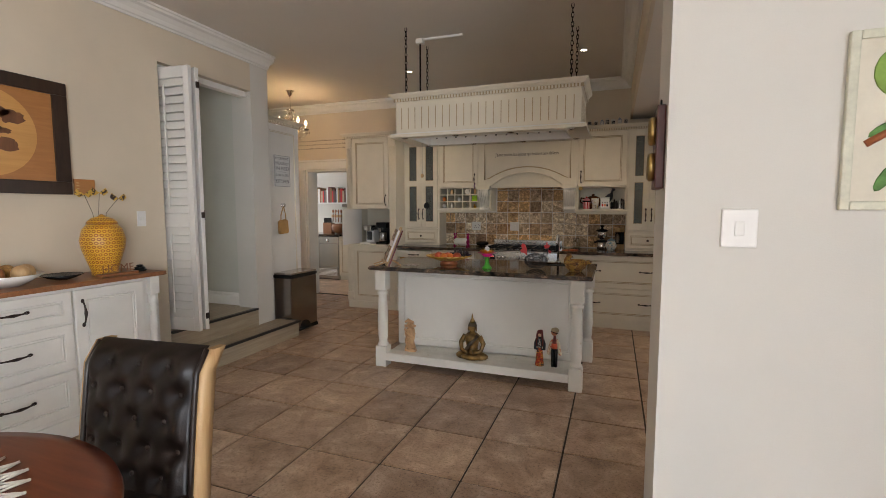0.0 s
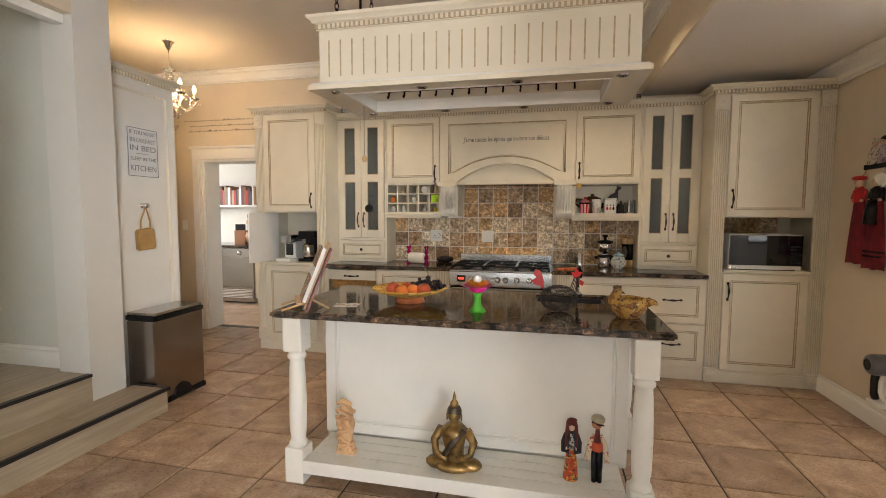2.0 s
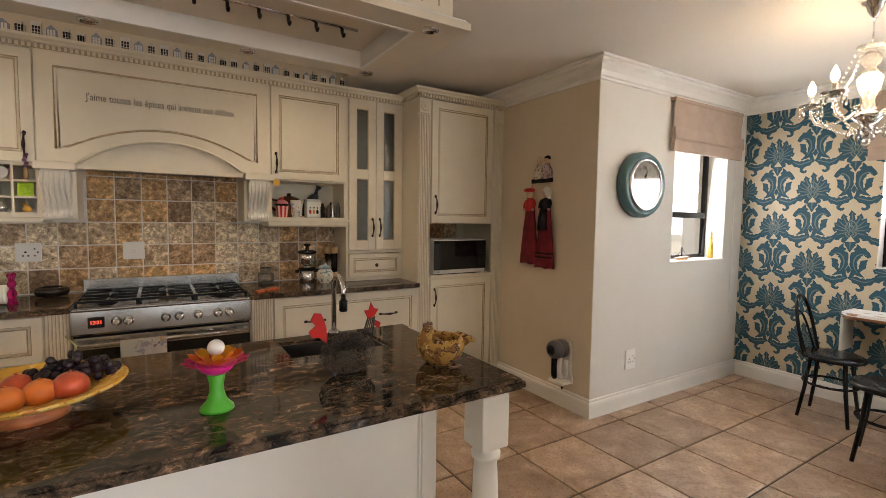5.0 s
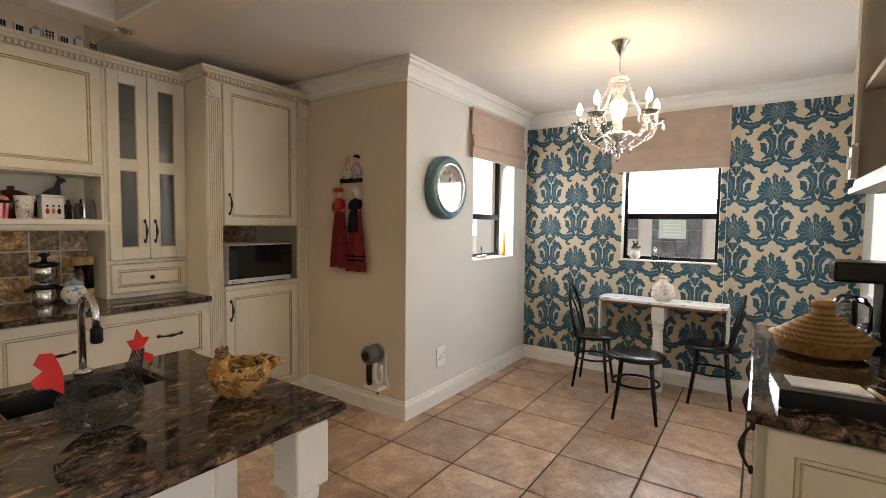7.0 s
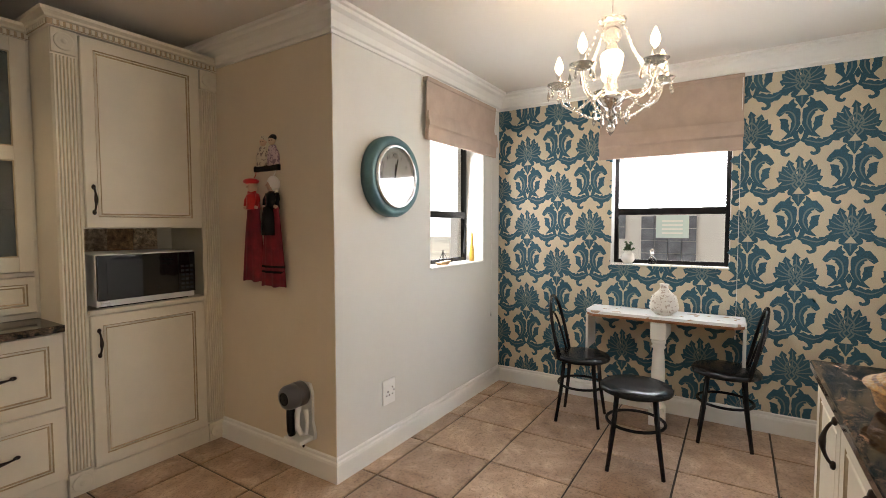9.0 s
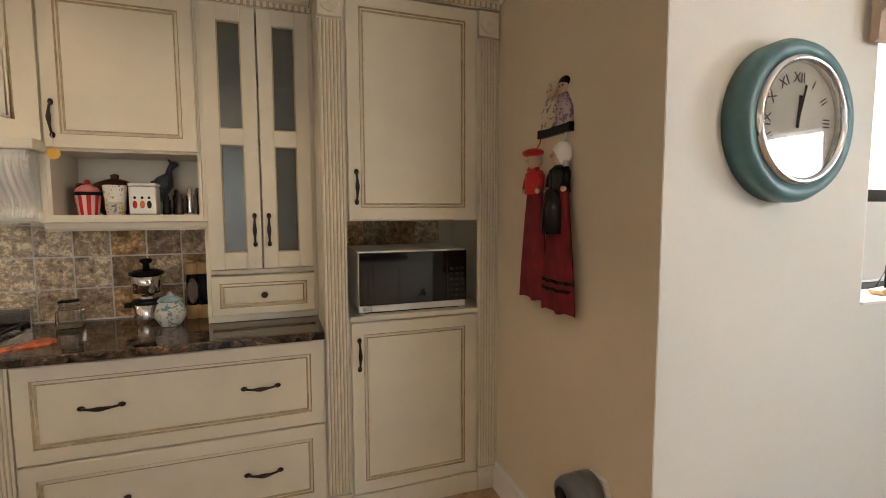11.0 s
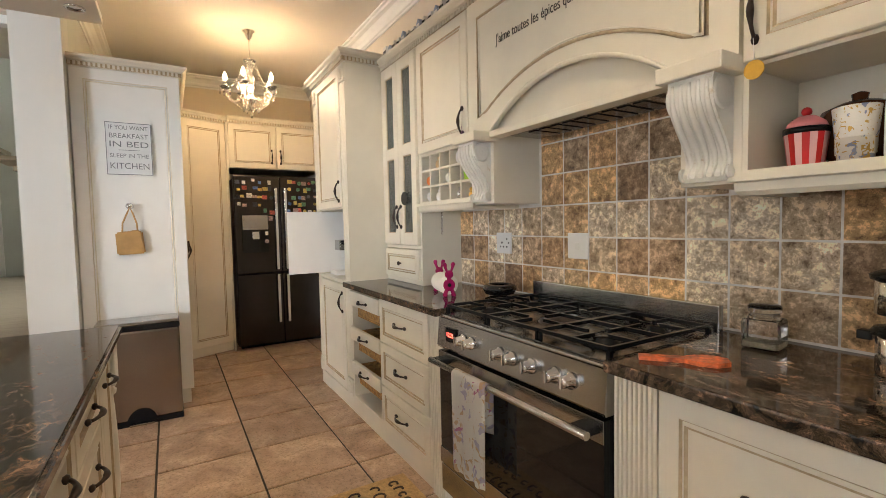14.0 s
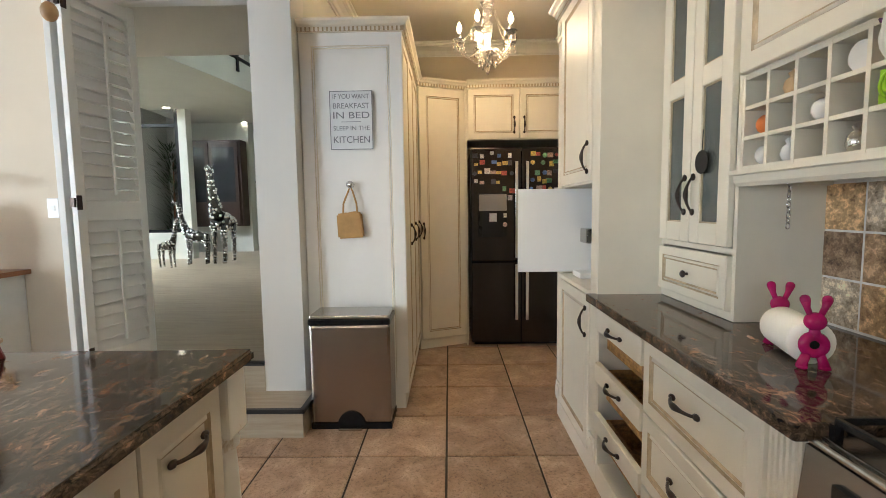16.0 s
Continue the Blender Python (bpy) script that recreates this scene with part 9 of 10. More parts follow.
for s in (-1, 1):
    bm = bmesh.new()
    trim = bmesh.new()
    rows, brown = [], []
    for k in range(15):
        z = 0.98 * k / 14 * 0.955
        f = max(0.0, z - b0)
        yy = 0.055 + 0.20 * f * (0.45 + 0.4 * f) + 0.05 * (max(0, z - 0.87) / 0.075) ** 2 + 0.12 * max(0.0, 0.44 - z) ** 1.3
        x0, x1 = s * 0.222, s * 0.250
        rows.append([bm.verts.new(p) for p in ((x0, yy + 0.004, z), (x1, yy + 0.002, z), (x1 + s * 0.003, yy + 0.03, z), (x1, yy + 0.06, z), (x0, yy + 0.06, z))])
        if z > b0:
            brown.append((s * 0.226, yy - 0.002, z))
    for a, b in zip(rows, rows[1:]):
        for i in range(5):
            bm.faces.new((a[i], a[(i + 1) % 5], b[(i + 1) % 5], b[i])).smooth = True
    bm.faces.new(rows[0])
    bm.faces.new(rows[-1])
    bmesh.ops.recalc_face_normals(bm, faces=bm.faces[:])
    post = part("back_post", bm, PALEWOOD, dc)
    tube(trim, brown, 0.009, 8)
    part("edge_piping", trim, LEATHER, post)
part("seat", one(-0.24, 0.24, -0.40, 0.09, 0.40, 0.485, 0.025), LEATHER, dc)
for s in (-1, 1):
    bm = bmesh.new()
    tube(bm, [(s * 0.20, -0.36, 0.40), (s * 0.205, -0.37, 0.2), (s * 0.20, -0.36, 0)], [0.024, 0.02, 0.016], 8)
    part("front_leg", bm, PALEWOOD, dc)


# ---- folding shutter at the hall opening ----
def shutter(m):
    ob = tagged(new("door_2"), "white louvred folding shutter leaf, standing open", "door", kind="structure")
    ob.matrix_basis = m
    w, h, t, s = 0.49, 2.19, 0.034, 0.055
    bm = bmesh.new()
    for r in ((0, s, 0, h), (w - s, w, 0, h), (s, w - s, 0, 0.11), (s, w - s, h - 0.09, h), (s, w - s, 0.88, 0.99)):
        box(bm, r[0], r[1], -t / 2, t / 2, r[2], r[3], 0.003)
    part("leaf_frame", bm, WHITE, ob)
    for z0, z1 in ((0.11, 0.88), (0.99, h - 0.09)):
        n = round((z1 - z0) / 0.070)
        for k in range(n):
            z = z0 + (k + 0.5) * (z1 - z0) / n
            bm = bmesh.new()
            box(bm, s + 0.002, w - s - 0.002, -0.004, 0.004, -0.037, 0.037, 0.002)
            part("slat", bm, WHITE, ob).matrix_basis = pose(0, 0, z, -28, 0, 0)
        part("tilt_rod", one(w / 2 - 0.006, w / 2 + 0.006, -0.034, -0.024, z0 + 0.04, z1 - 0.05), WHITE, ob)
    for z in (0.12, 0.98, 2.05):
        part("hinge", boxes((-0.002, 0.03, -t / 2 - 0.004, -t / 2 - 0.0005, z - 0.04, z + 0.04), (-0.012, 0.0, -0.012, 0.012, z - 0.025, z + 0.025)), IRON, ob)
    return ob


shutter(pose(-3.105, 3.165, 0.37, 0, 0, 172))
shutter(pose(-3.592, 3.062, 0.37, 0, 0, 4))
tk = tagged(new("trim_1"), "white folding door track in the opening", "trim", kind="structure")
part("track", boxes((WEST - 0.14, WEST - 0.06, OY0 + 0.002, OY1 - 0.002, OZ - 0.055, OZ - 0.001, 0.004)), WHITE, tk)

# ---- hall furnishings ----
hw = tagged(new("window_4"), "tall black framed hall window", "window", kind="structure")
bm = bmesh.new()
for r in ((-2.3, -2.24, 0.88, 3.43), (-0.14, -0.06, 0.88, 3.43), (-2.24, -0.14, 0.88, 0.94), (-2.24, -0.14, 3.37, 3.43), (-2.24, -0.14, 2.95, 3.01)):
    box(bm, -9.80, -9.72, r[0], r[1], r[2], r[3])
part("window_frame", bm, BLACK, hw)
q = part("pane", one(-9.765, -9.76, -2.24, -0.14, 0.94, 3.37), PANE, hw)
q.visible_shadow = False
cd = tagged(new("backdrop_garden"), "bright hazy garden daylight beyond the window", "backdrop", kind="structure")
part("haze", one(-62.1, -62.0, -60, 30, -0.2, 40), glow("garden_haze", (0.78, 0.88, 0.90), 0.75), cd)
bush = thing("garden_shrub", "thin spiky green shrub outside the hall window", "shrub", -10.9, -0.95, -0.2)
bm = bmesh.new()
rnd = random.Random(6)
for k in range(420):
    z0 = rnd.uniform(0.8, 2.9)
    a = rnd.uniform(0, 6.28)
    r0 = rnd.uniform(0.0, 0.35)
    p = Vector((r0 * math.cos(a), r0 * math.sin(a), z0))
    d = Vector((math.cos(a), math.sin(a), rnd.uniform(0.1, 1.1))).normalized() * rnd.uniform(0.2, 0.45)
    sd_ = Vector((-d.y, d.x, 0)).normalized() * 0.012
    v = [bm.verts.new(p - sd_), bm.verts.new(p + sd_), bm.verts.new(p + d * 0.6 + sd_ * 0.8), bm.verts.new(p + d)]
    bm.faces.new((v[0], v[1], v[2], v[3]))
part("foliage", bm, painted("shrub_green", (0.06, 0.11, 0.05), 0.6, 0.3, 8, 0.0), bush)
bm = bmesh.new()
tube(bm, [(0, 0, 0), (0.03, 0.02, 1.0), (-0.02, 0.03, 2.6)], [0.05, 0.035, 0.012], 8)
part("trunk", bm, TOPWOOD, bush)


MOSAIC = painted("mirror_mosaic", (0.16, 0.16, 0.15), 0.25, 0.5, 60, 0.3, 90, metal=0.8)


def giraffe(x, y, rz, s, label):
    ob = bmesh.new()
    body = lambda px, pz, r: (px, 0, pz, r)
    rnd = random.Random(int(s * 100))

    def limb(pts, rad):
        pts = [Vector(p) * s for p in pts]
        tube(ob, pts, [r * s for r in rad], 8, 1)
        for i in range(len(pts) - 1):
            n = max(2, int((pts[i + 1] - pts[i]).length / (0.045 * s)))
            for k in range(n):
                f = (k + rnd.random()) / n
                p = pts[i].lerp(pts[i + 1], f)
                r = (rad[i] * (1 - f) + rad[i + 1] * f) * s
                for _ in range(5):
                    a = rnd.uniform(0, 6.28)
                    axis = (pts[i + 1] - pts[i]).normalized()
                    u = axis.orthogonal().normalized()
                    o = (u * math.cos(a) + axis.cross(u) * math.sin(a)) * r
                    ball(ob, p + o, 0.019 * s + r * 0.22, 0, 6, (0.8, 0.8, 0.8))

    limb([(-0.30, 0, 0.74), (0.0, 0, 0.80), (0.26, 0, 0.88)], [0.13, 0.155, 0.14])
    limb([(0.24, 0, 0.88), (0.36, 0, 1.2), (0.42, 0, 1.55), (0.45, 0, 1.72)], [0.12, 0.075, 0.055, 0.05])
    limb([(0.42, 0, 1.72), (0.52, 0, 1.74), (0.60, 0, 1.80)], [0.055, 0.05, 0.025])
    for lx in (-0.26, 0.22):
        for ly in (-0.09, 0.09):
            limb([(lx, ly, 0.74), (lx - 0.01, ly, 0.40), (lx + 0.02, ly, 0.0)], [0.06, 0.034, 0.028])
    tube(ob, [(-0.33 * s, 0, 0.74 * s), (-0.42 * s, 0, 0.5 * s)], 0.012 * s, 6, 1)
    for e in (-1, 1):
        tube(ob, [(0.43 * s, e * 0.03 * s, 1.76 * s), (0.42 * s, e * 0.045 * s, 1.86 * s)], 0.010 * s, 6, 1)
    solo("giraffe_sculpture", ob, (CHROME, MOSAIC), label, "sculpture", x, y, HALL, rz, "giraffe sculptures")


giraffe(-9.05, 1.05, 4, 0.95, "tall black and white mosaic giraffe sculpture")
giraffe(-8.78, 0.70, -80, 0.62, "middle-sized black and white mosaic giraffe sculpture")
giraffe(-8.33, 0.42, 78, 0.46, "small black and white mosaic giraffe sculpture")
hc = thing("wall_cabinet_dark", "large dark wooden wall cabinet with glass doors", "cabinet", -11.20, -0.80, 0.95, 90)
part("carcass", one(0, 1.42, -0.32, -0.001, 0, 1.91, 0.006), DARKWOOD, hc)
for k in range(2):
    d = part("door", one(0.06 + 0.66 * k, 0.70 + 0.66 * k, -0.345, -0.322, 0.06, 1.85, 0.005), DARKWOOD, hc)
    part("door_glass", one(0.14 + 0.66 * k, 0.62 + 0.66 * k, -0.349, -0.3455, 0.55, 1.75), SCREEN, d)
hd = tagged(new("door_3"), "white panelled door in a moulded frame", "door", kind="structure")
hd.matrix_basis = pose(-13.0, 0.62, HALL, 0, 0, 90)
part("casing", boxes((0, 0.12, -0.03, -0.001, 0, 2.28, 0.004), (1.02, 1.14, -0.03, -0.001, 0, 2.28, 0.004), (0, 1.14, -0.032, -0.001, 2.28, 2.42, 0.004)), WHITE, hd)
bm = bmesh.new()
panel(bm, 0.88, 1.05, edge=0.13, x=0.13, z=1.20)
panel(bm, 0.88, 1.18, edge=0.13, x=0.13, z=0.01)
lf = part("door_leaf", bm, (WHITE, WHITE), hd)
part("door_handle", one(0.90, 0.98, -0.07, -0.03, 1.0, 1.02), CHROME, lf)
mr = thing("flower_mirror", "small dark flower-shaped mirror on the wall", "mirror", -13.0, 0.25, 2.05, 90)
bm = bmesh.new()
for k in range(6):
    a = 2 * math.pi * k / 6
    lathe(bm, [(0.09, 0), (0.085, -0.03), (0.05, -0.035)], (0.12 * math.cos(a), 0, 0.12 * math.sin(a)), 14, axis="y")
part("petal_frame", bm, IRON, mr)
bm = bmesh.new()
lathe(bm, [(0.09, -0.03), (0.09, -0.045)], steps=20, axis="y")
part("mirror_glass", bm, CHROME, mr)
# curved gallery with its railing
gal = tagged(new("gallery"), "curved white gallery slab over the hall", "gallery", kind="structure")
C, R = Vector((-9.45, -8.58)), 10.5
span = [radians(57 + 52 * k / 40) for k in range(41)]
arcp = [(C.x + R * math.cos(a), C.y + R * math.sin(a)) for a in span]
inner_arc = [(C.x + (R - 2.6) * math.cos(a), C.y + (R - 2.6) * math.sin(a)) for a in span]
bm = bmesh.new()
prism(bm, arcp + inner_arc[::-1], 3.29, 3.72, "z")
part("slab", bm, HALLW, gal)
rl = thing("gallery_railing", "dark steel railing with cables along the gallery", "railing")
for z, r in ((3.735, 0.03), (4.70, 0.022)):
    bm = bmesh.new()
    tube(bm, [(x + 0.01, y + 0.01, z) for x, y in arcp], r, 8)
    part("rail", bm, BLACK, rl)
for z in (3.90, 4.06, 4.22, 4.38, 4.54):
    bm = bmesh.new()
    tube(bm, [(x, y, z) for x, y in arcp], 0.006, 5)
    part("cable", bm, CHROME, rl)
for x, y in arcp[::4]:
    bm = bmesh.new()
    box(bm, x - 0.035, x + 0.035, y + 0.004, y + 0.028, 3.52, 4.72)
    part("post", bm, BLACK, rl)
for x, y in ((-9.6, -0.2), (-11.2, 0.6)):
    sp = thing("hall_spot", "small lit downlight under the gallery", "downlight", x, y, 3.29, 0, "hall downlights")
    bm = bmesh.new()
    lathe(bm, [(0.06, 0), (0.055, -0.008), (0.003, -0.004)], steps=16)
    part("lens", bm, SPOT, sp)
stw = tagged(new("stairs"), "pale stone stair with steel balustrade", "stairs", kind="structure")
for k in range(9):
    part("tread", one(-11.4 + 0.02 * k, -10.4 + 0.02 * k, 1.75 + 0.27 * k, 2.06 + 0.27 * k, 2.90 - 0.18 * k, 2.98 - 0.18 * k), PLANK, stw)

# ---- scullery furnishings ----
wm = thing("tumble_dryer", "silver tumble dryer with a slatted lower vent", "dryer", -5.50, 7.96)
part("casing", one(0, 0.60, 0, 0.58, 0.02, 0.85, 0.006), STEEL, wm)
part("foot", one(0.03, 0.57, 0.03, 0.5, 0, 0.02), BLACK, wm)
part("fascia", one(0.005, 0.595, -0.012, 0.0, 0.72, 0.845, 0.003), STEEL, wm)
bm = bmesh.new()
lathe(bm, [(0.035, 0), (0.03, -0.02), (0.003, -0.022)], (0.35, -0.012, 0.78), 16, axis="y")
part("dial", bm, CHROME, wm)
part("front_panel", one(0.012, 0.588, -0.014, 0.0, 0.26, 0.715, 0.006), STEEL, wm)
part("vent_panel", one(0.012, 0.588, -0.010, 0.0, 0.03, 0.25, 0.006), STEEL, wm)
for k in range(6):
    part("vent_slat", one(0.04, 0.56, -0.018, -0.010, 0.085 + 0.024 * k, 0.097 + 0.024 * k, 0.002), PLASTIC_W, wm)
ub = cabinet("scullery_cabinet", "cream base cabinet beside the tumble dryer", -4.895, 7.98, 0, "scullery units")
part("body", one(0, 2.25, 0, 0.58, 0.08, 0.863), CREAM, ub)
part("plinth", one(0, 2.25, 0.03, 0.55, 0, 0.08), CREAM, ub)
for k in range(5):
    door(ub, "door", 0.005 + 0.45 * k, 0.10, 0.44, 0.75, 0, [(0.40 + 0.45 * k, 0.76)])
solo("scullery_worktop", one(-6.55, -2.62, 7.94, 8.598, 0.865, 0.90, 0.004), GRANITE, "dark granite worktop in the scullery", "worktop")
ub = cabinet("scullery_cabinet", "cream base cabinet in the scullery corner", -6.55, 7.98, 0, "scullery units")
part("body", one(0, 1.04, 0, 0.58, 0, 0.863), CREAM, ub)
shv = thing("book_shelf", "white wall shelf full of books", "shelf", -6.3, 8.60, 1.50)
part("board", one(0, 2.4, -0.28, -0.001, 0, 0.03, 0.002), WHITE, shv)
for x in (0.3, 1.2, 2.1):
    part("bracket", one(x, x + 0.03, -0.24, -0.001, -0.06, -0.001), WHITE, shv)
rnd = random.Random(31)
xb = -6.25
k = 0
while xb < -4.1:
    t = rnd.uniform(0.022, 0.045)
    book(xb, 8.58, 1.53, t, 0.2, rnd.uniform(0.22, 0.32), BOOKS[(k * 3) % 7] if k % 3 else (WHITE, SCARLET)[k % 2])
    xb += t + 0.002
    k += 1
kb = thing("knife_block", "wooden knife block with dark handles", "knife block", -5.35, 8.3, 0.90)
part("block", one(-0.10, 0.10, -0.06, 0.06, 0, 0.22, 0.006), TOPWOOD, kb)
for i in range(5):
    part("knife_handle", one(-0.085 + 0.036 * i, -0.062 + 0.036 * i, -0.05, -0.02, 0.22, 0.32, 0.003), BLACK, kb)
rk = thing("utensil_rack", "pale wooden wall rack with hanging wooden spoons", "rack", -5.45, 8.60, 1.22)
part("rail", one(0, 0.62, -0.05, -0.001, 0, 0.06, 0.004), PALEWOOD, rk)
for k in range(9):
    bm = bmesh.new()
    tube(bm, [(0.04 + 0.066 * k, -0.055, -0.10), (0.045 + 0.066 * k, -0.06, 0.10)], 0.008, 6)
    ball(bm, (0.046 + 0.066 * k, -0.06, 0.13), 0.03, 0, 10, (0.8, 0.3, 1.3))
    part("wooden_spoon", bm, TOPWOOD, rk)
wb = bmesh.new()
lathe(wb, [(0.06, 0), (0.15, 0.05), (0.17, 0.14), (0.15, 0.20), (0.13, 0.20), (0.004, 0.10)], steps=24)
solo("wooden_bowl", wb, TOPWOOD, "large turned wooden bowl on the worktop", "bowl", -5.05, 8.25, 0.90)
ct = bmesh.new()
box(ct, -0.10, 0.10, -0.08, 0.08, 0, 0.20, 0.01)
solo("bread_bin", ct, painted("mint_enamel", (0.42, 0.58, 0.52), 0.3, 0.03), "pale mint enamel bin on the worktop", "bin", -4.72, 8.3, 0.90)

# ---- damask print of the nook wallpaper ----
def damask_motif():
    """Quads of one repeat in wall metres (across, up), each with a layer height and an ink: a palmette, acanthus scrolls and sprigs."""
    quads = []

    def leaf(pts, half, lobes=0, deep=0.0, layer=0, ink=0, n=14):
        pts = [Vector(p) for p in pts]
        rows = []
        k = len(pts) - 1
        for i in range(n + 1):
            f = i / n * k
            j = min(int(f), k - 1)
            q = f - j
            p0, p1, p2, p3 = pts[max(j - 1, 0)], pts[j], pts[j + 1], pts[min(j + 2, k)]
            c = 0.5 * (2 * p1 + (p2 - p0) * q + (2 * p0 - 5 * p1 + 4 * p2 - p3) * q * q + (3 * p1 - p0 - 3 * p2 + p3) * q ** 3)
            rows.append((c, (half[j] * (1 - q) + half[j + 1] * q) * (1.5 if ink else 1.0)))
        edge = []
        for i, (c, w) in enumerate(rows):
            d = (rows[min(i + 1, n)][0] - rows[max(i - 1, 0)][0]).normalized()
            nrm = Vector((-d.y, d.x))
            saw = ((i / n * lobes) % 1.0) if lobes else 0.0
            ww = w * (1 - deep * saw)
            edge.append((c - nrm * ww, c + nrm * ww))
        for a, b in zip(edge, edge[1:]):
            quads.append((a[0], a[1], b[1], b[0], layer, ink))

    lay = 0
    # palmette
    for k, (ang, ln, wd) in enumerate(((105, 0.108, 0.026), (80, 0.122, 0.028), (60, 0.128, 0.026), (43, 0.135, 0.025), (24, 0.150, 0.025), (0, 0.165, 0.026))):
        for sg in ((-1, 1) if ang else (1,)):
            a = radians(ang) * sg
            d, nn = Vector((math.sin(a), math.cos(a))), Vector((math.cos(a), -math.sin(a))) * sg
            o = Vector((0, -0.035))
            lay += 1
            leaf([o, o + d * ln * 0.45 + nn * 0.004, o + d * ln * 0.8, o + d * ln + nn * -0.006], [0.010, wd * 0.80, wd * 0.92, 0.001], 3, 0.50, lay, 0, 15)
            leaf([o + d * 0.03, o + d * ln * 0.6 + nn * 0.003, o + d * ln * 0.88], [0.0022, 0.0022, 0.0008], 0, 0, 40 + lay, 1, 5)
    for sg in (-1, 1):
        lay += 1
        leaf([(0, -0.030), (0.055 * sg, -0.065), (0.095 * sg, -0.088), (0.070 * sg, -0.104)], [0.016, 0.024, 0.018, 0.002], 2, 0.25, lay, 0, 12)
        lay += 1
        leaf([(0, -0.04), (0.03 * sg, -0.085), (0.045 * sg, -0.112), (0.028 * sg, -0.118)], [0.016, 0.020, 0.014, 0.002], 2, 0.25, lay, 0, 10)
        # ornament in the heart
        leaf([(0, 0.055), (0.030 * sg, 0.020), (0.034 * sg, -0.015), (0.018 * sg, -0.03), (0.034 * sg, -0.055), (0.012 * sg, -0.082)], [0.003] * 6, 0, 0, 60, 1, 14)
        leaf([(0, 0.015), (0.014 * sg, -0.005), (0.004 * sg, -0.03), (0.016 * sg, -0.05), (0, -0.07)], [0.003] * 5, 0, 0, 61, 1, 10)
    lay += 1
    leaf([(0, -0.115), (0, -0.140), (0, -0.195)], [0.058, 0.036, 0.001], 2, 0.3, lay, 0, 10)
    leaf([(0, -0.118), (0, -0.17)], [0.003, 0.001], 0, 0, 62, 1, 4)
    for sg in (-1, 1):
        # big scroll
        lay += 1
        leaf([(-0.122 * sg, 0.392), (-0.085 * sg, 0.432), (-0.040 * sg, 0.405), (-0.028 * sg, 0.335), (-0.052 * sg, 0.270), (-0.098 * sg, 0.238)], [0.012, 0.032, 0.036, 0.025, 0.020, 0.002], 5, 0.32, lay, 0, 25)
        leaf([(-0.105 * sg, 0.405), (-0.07 * sg, 0.415), (-0.037 * sg, 0.385), (-0.03 * sg, 0.325), (-0.055 * sg, 0.272)], [0.001, 0.0025, 0.003, 0.0025, 0.001], 0, 0, 63, 1, 12)
        lay += 1
        leaf([(-0.060 * sg, 0.275), (-0.082 * sg, 0.315), (-0.088 * sg, 0.350), (-0.112 * sg, 0.372)], [0.004, 0.024, 0.024, 0.002], 3, 0.35, lay, 0, 12)
        lay += 1
        leaf([(-0.030 * sg, 0.44), (-0.052 * sg, 0.462), (-0.040 * sg, 0.492)], [0.016, 0.018, 0.002], 2, 0.3, lay, 0, 8)
        # sprig with a curl
        lay += 1
        leaf([(-0.004 * sg, 0.235), (-0.050 * sg, 0.212), (-0.105 * sg, 0.200), (-0.152 * sg, 0.225), (-0.172 * sg, 0.258)], [0.012, 0.032, 0.034, 0.022, 0.002], 5, 0.42, lay, 0, 20)
        leaf([(-0.02 * sg, 0.226), (-0.10 * sg, 0.202), (-0.15 * sg, 0.226)], [0.002, 0.0025, 0.001], 0, 0, 64, 1, 8)
        lay += 1
        leaf([(-0.045 * sg, 0.205), (-0.082 * sg, 0.178), (-0.090 * sg, 0.148), (-0.066 * sg, 0.136), (-0.055 * sg, 0.150)], [0.014, 0.013, 0.011, 0.010, 0.006], 0, 0, lay, 0, 14)
        lay += 1
        leaf([(-0.012 * sg, 0.225), (-0.026 * sg, 0.258), (-0.016 * sg, 0.290)], [0.010, 0.015, 0.001], 0, 0, lay, 0, 8)
    lay += 1
    leaf([(0, 0.262), (0, 0.290), (0, 0.322)], [0.002, 0.018, 0.001], 0, 0, lay, 0, 8)
    return quads


def damask_print():
    motif = damask_motif()
    P, Q, y_at, z_at = 0.526, 0.622, 2.475, 2.010
    verts, faces, inks = [], [], []
    for i in range(-2, 12):
        for j in range(-5, 3):
            cy, cz = y_at + P / 2 * i, z_at + Q * j + (Q / 2 if i % 2 else 0)
            for a, b, c, d, layer, ink in motif:
                my, mz = cy - (a.x + c.x) / 2, cz + (a.y + c.y) / 2
                if not (SOUTHN < my < NOOKY and 0.13 < mz < LOW - 0.12) or (EY0 < my < EY1 and WZ0 < mz < WZ1):
                    continue
                k = len(verts)
                for p in (a, b, c, d):
                    verts.append((NOOKX - 0.0006 - 0.00004 * layer, min(max(cy - p.x, SOUTHN + 0.001), NOOKY - 0.001), min(max(cz + p.y, 0.13), LOW - 0.11)))
                faces.append((k, k + 1, k + 2, k + 3))
                inks.append(ink)
    me = bpy.data.meshes.new("damask_print")
    me.from_pydata(verts, [], faces)
    me.materials.append(TEAL_INK)
    me.materials.append(SLATE_INK)
    for f, ink in zip(me.polygons, inks):
        f.material_index = ink
    ob = new("damask_print", me)
    ob.parent = bpy.data.objects["wall_nook_east"]
    ob["kind"] = "stuff"


damask_print()

# ---- floor tiles ----
P = 0.469
TX, TY = -3.370, 5.190


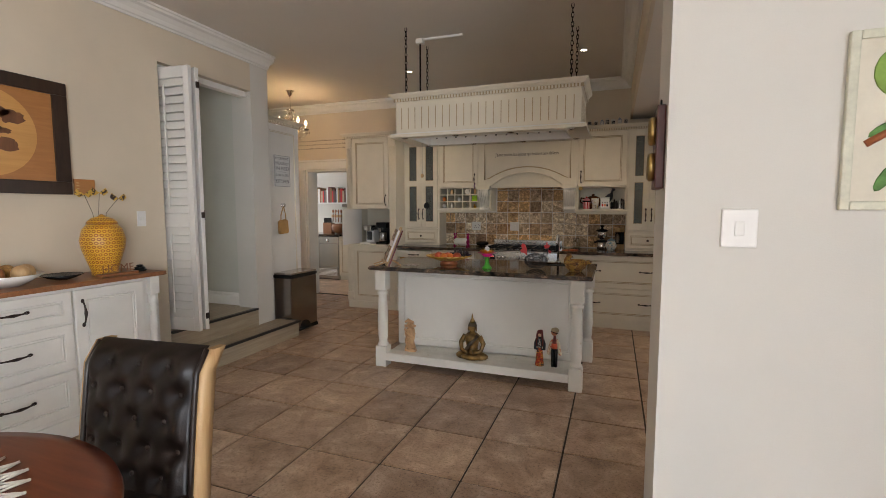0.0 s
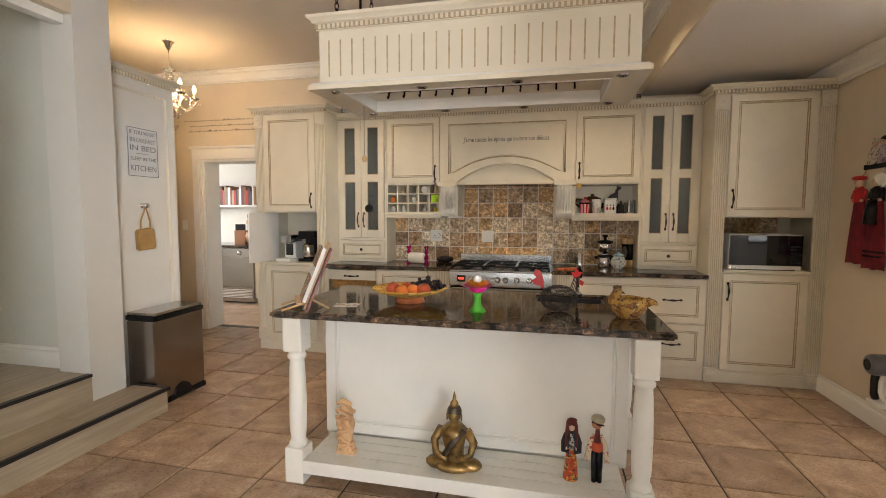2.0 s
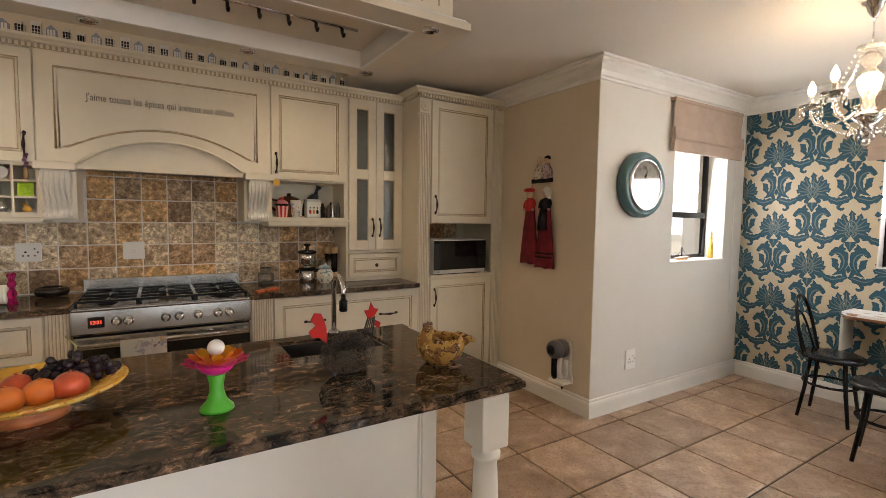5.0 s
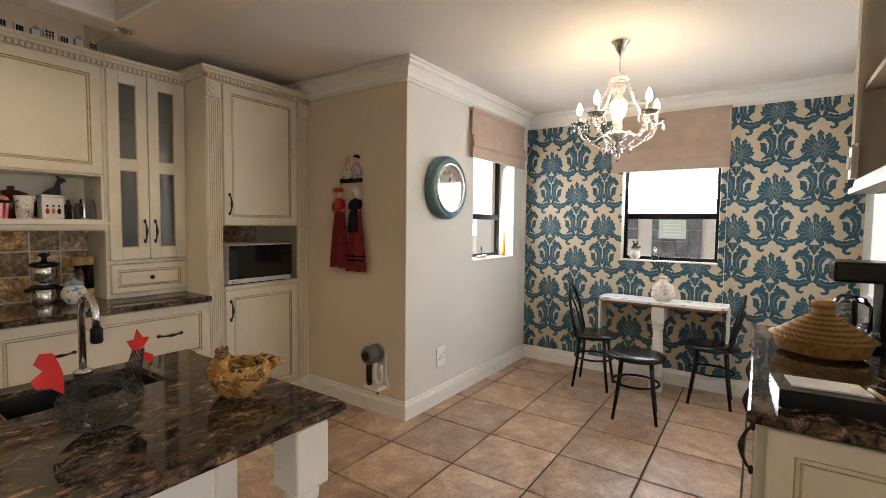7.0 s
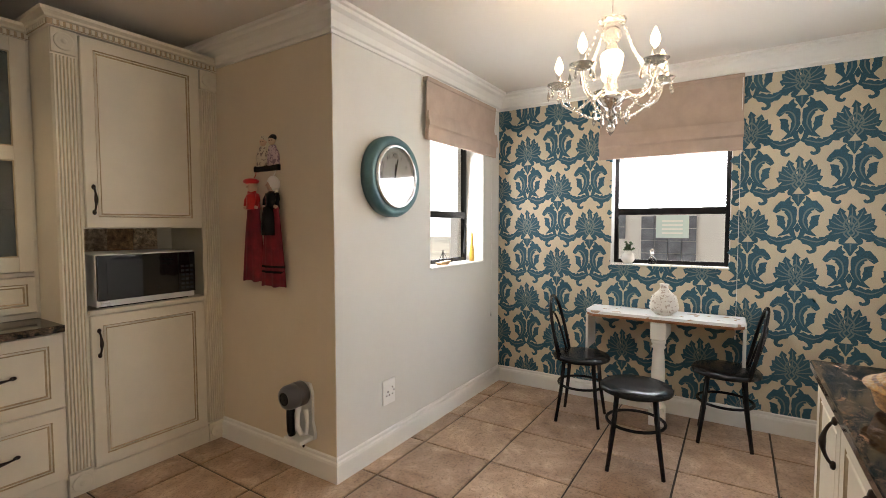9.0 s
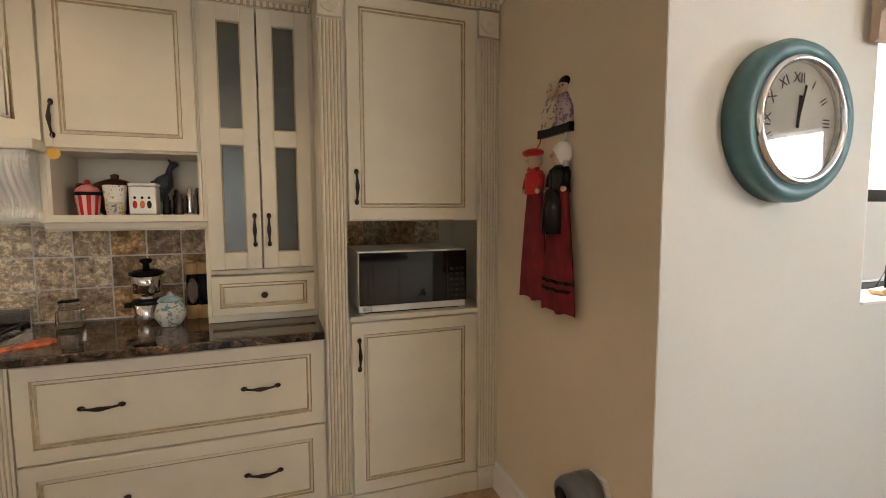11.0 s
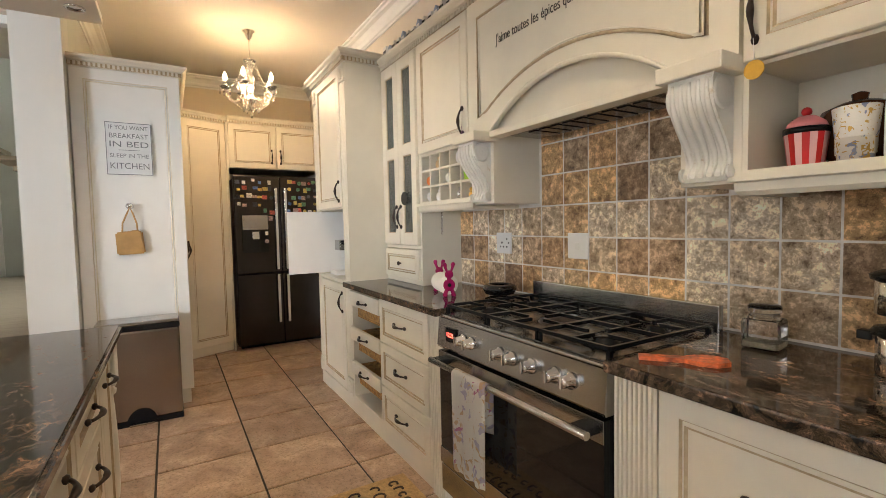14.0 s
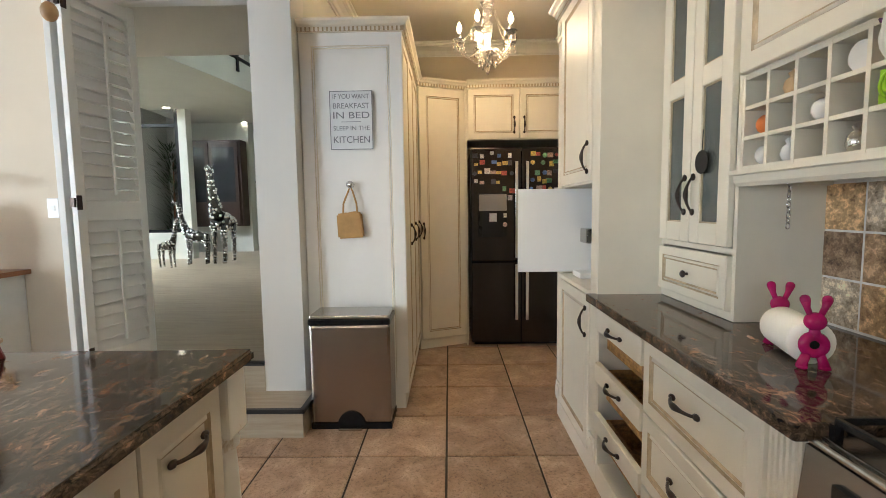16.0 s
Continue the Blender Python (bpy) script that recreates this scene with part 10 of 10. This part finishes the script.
def tile_mesh(w, d, name="tile", h=0.008):
    bm = bmesh.new()
    b = 0.006
    lo = [bm.verts.new((x, y, -h)) for x, y in ((-w, -d), (w, -d), (w, d), (-w, d))]
    mid = [bm.verts.new((x, y, -0.002)) for x, y in ((-w, -d), (w, -d), (w, d), (-w, d))]
    hi = [bm.verts.new((x, y, 0)) for x, y in ((b - w, b - d), (w - b, b - d), (w - b, d - b), (b - w, d - b))]
    for a, c in ((lo, mid), (mid, hi)):
        for i in range(4):
            bm.faces.new((a[i], a[(i + 1) % 4], c[(i + 1) % 4], c[i]))
    bm.faces.new(hi)
    me = bpy.data.meshes.new(name)
    bm.to_mesh(me)
    bm.free()
    return me


TM = tile_mesh(P / 2 - 0.0058, P / 2 - 0.0058)
TM.materials.append(TILE)
floor_ob = bpy.data.objects["floor"]
rest = bmesh.new()
cells = []
for i in range(-6, 16):
    for j in range(-21, 4):
        cells.append((TX + P * (i + 0.5), TY + P * (j + 0.5)))
inside = [(x, y) for x, y in cells if -5.7 < x < 3.85 and -4.6 < y < 6.75 and not (x > STUB + 0.3 and y > NOOKY + 0.25)]
near = [(x, y) for x, y in inside if y > 1.05 and (x > -3.4 or y > 4.6)]
near = sorted(near, key=lambda p: -p[1] * 0.0 + abs(p[0] + 0.6) * 0.6 + abs(p[1] - 4.2))[:300]
chosen = set(near)
for x, y in inside:
    dz = random.uniform(-0.0006, 0.0006)
    if (x, y) in chosen:
        ob = new("tile", TM)
        ob.parent = floor_ob
        ob.location = (x, y, dz)
    else:
        s = P / 2 - 0.0045
        box(rest, x - s, x + s, y - s, y + s, -0.008, 0.0)
r = part("far_tiles", rest, TILE, floor_ob)
r["kind"] = "stuff"

# ---- splashback tiles ----
SP = 0.150
SM = tile_mesh(SP / 2 - 0.0036, SP / 2 - 0.0036, "wall_tile", 0.010)
SM.materials.append(TRAV)
back = struct("splashback", one(-2.11, 0.30, NORTH - 0.009, NORTH, 0.90, 1.72), GROUT_L, "tumbled travertine splashback behind the range")
for i in range(-9, 10):
    for j in range(6):
        x, z = -0.913 + SP * (i + 0.5), 0.905 + SP * (j + 0.5)
        inner_bay = -1.40 < x < -0.43
        if not -2.13 < x < 0.31 or (j > 2 and not inner_bay):
            continue
        ob = new("wall_tile", SM)
        ob.parent = back
        ob.matrix_basis = pose(x, NORTH - 0.012 + random.uniform(-0.0008, 0.0008), z, 90, 0, 0) @ pose(0, 0, 0, 0, 0, random.choice((0, 90, 180, 270)))

# ---- hall boards ----
for k in range(40):
    x = WEST - 0.26 - k * 0.2
    for y0, y1 in ((-6.3, -2.5 + (k * 0.73) % 1.6), (-2.5 + (k * 0.73) % 1.6, 1.2 + (k * 0.51) % 1.4), (1.2 + (k * 0.51) % 1.4, 4.12)):
        part("plank", one(x - 0.197, x, y0, y1 - 0.003, HALL - 0.012, HALL), PLANK, hall_floor)
part("plank", one(WEST - 0.255, WEST - 0.032, OY0 + 0.002, OY1 - 0.002, HALL - 0.012, HALL), PLANK, hall_floor)
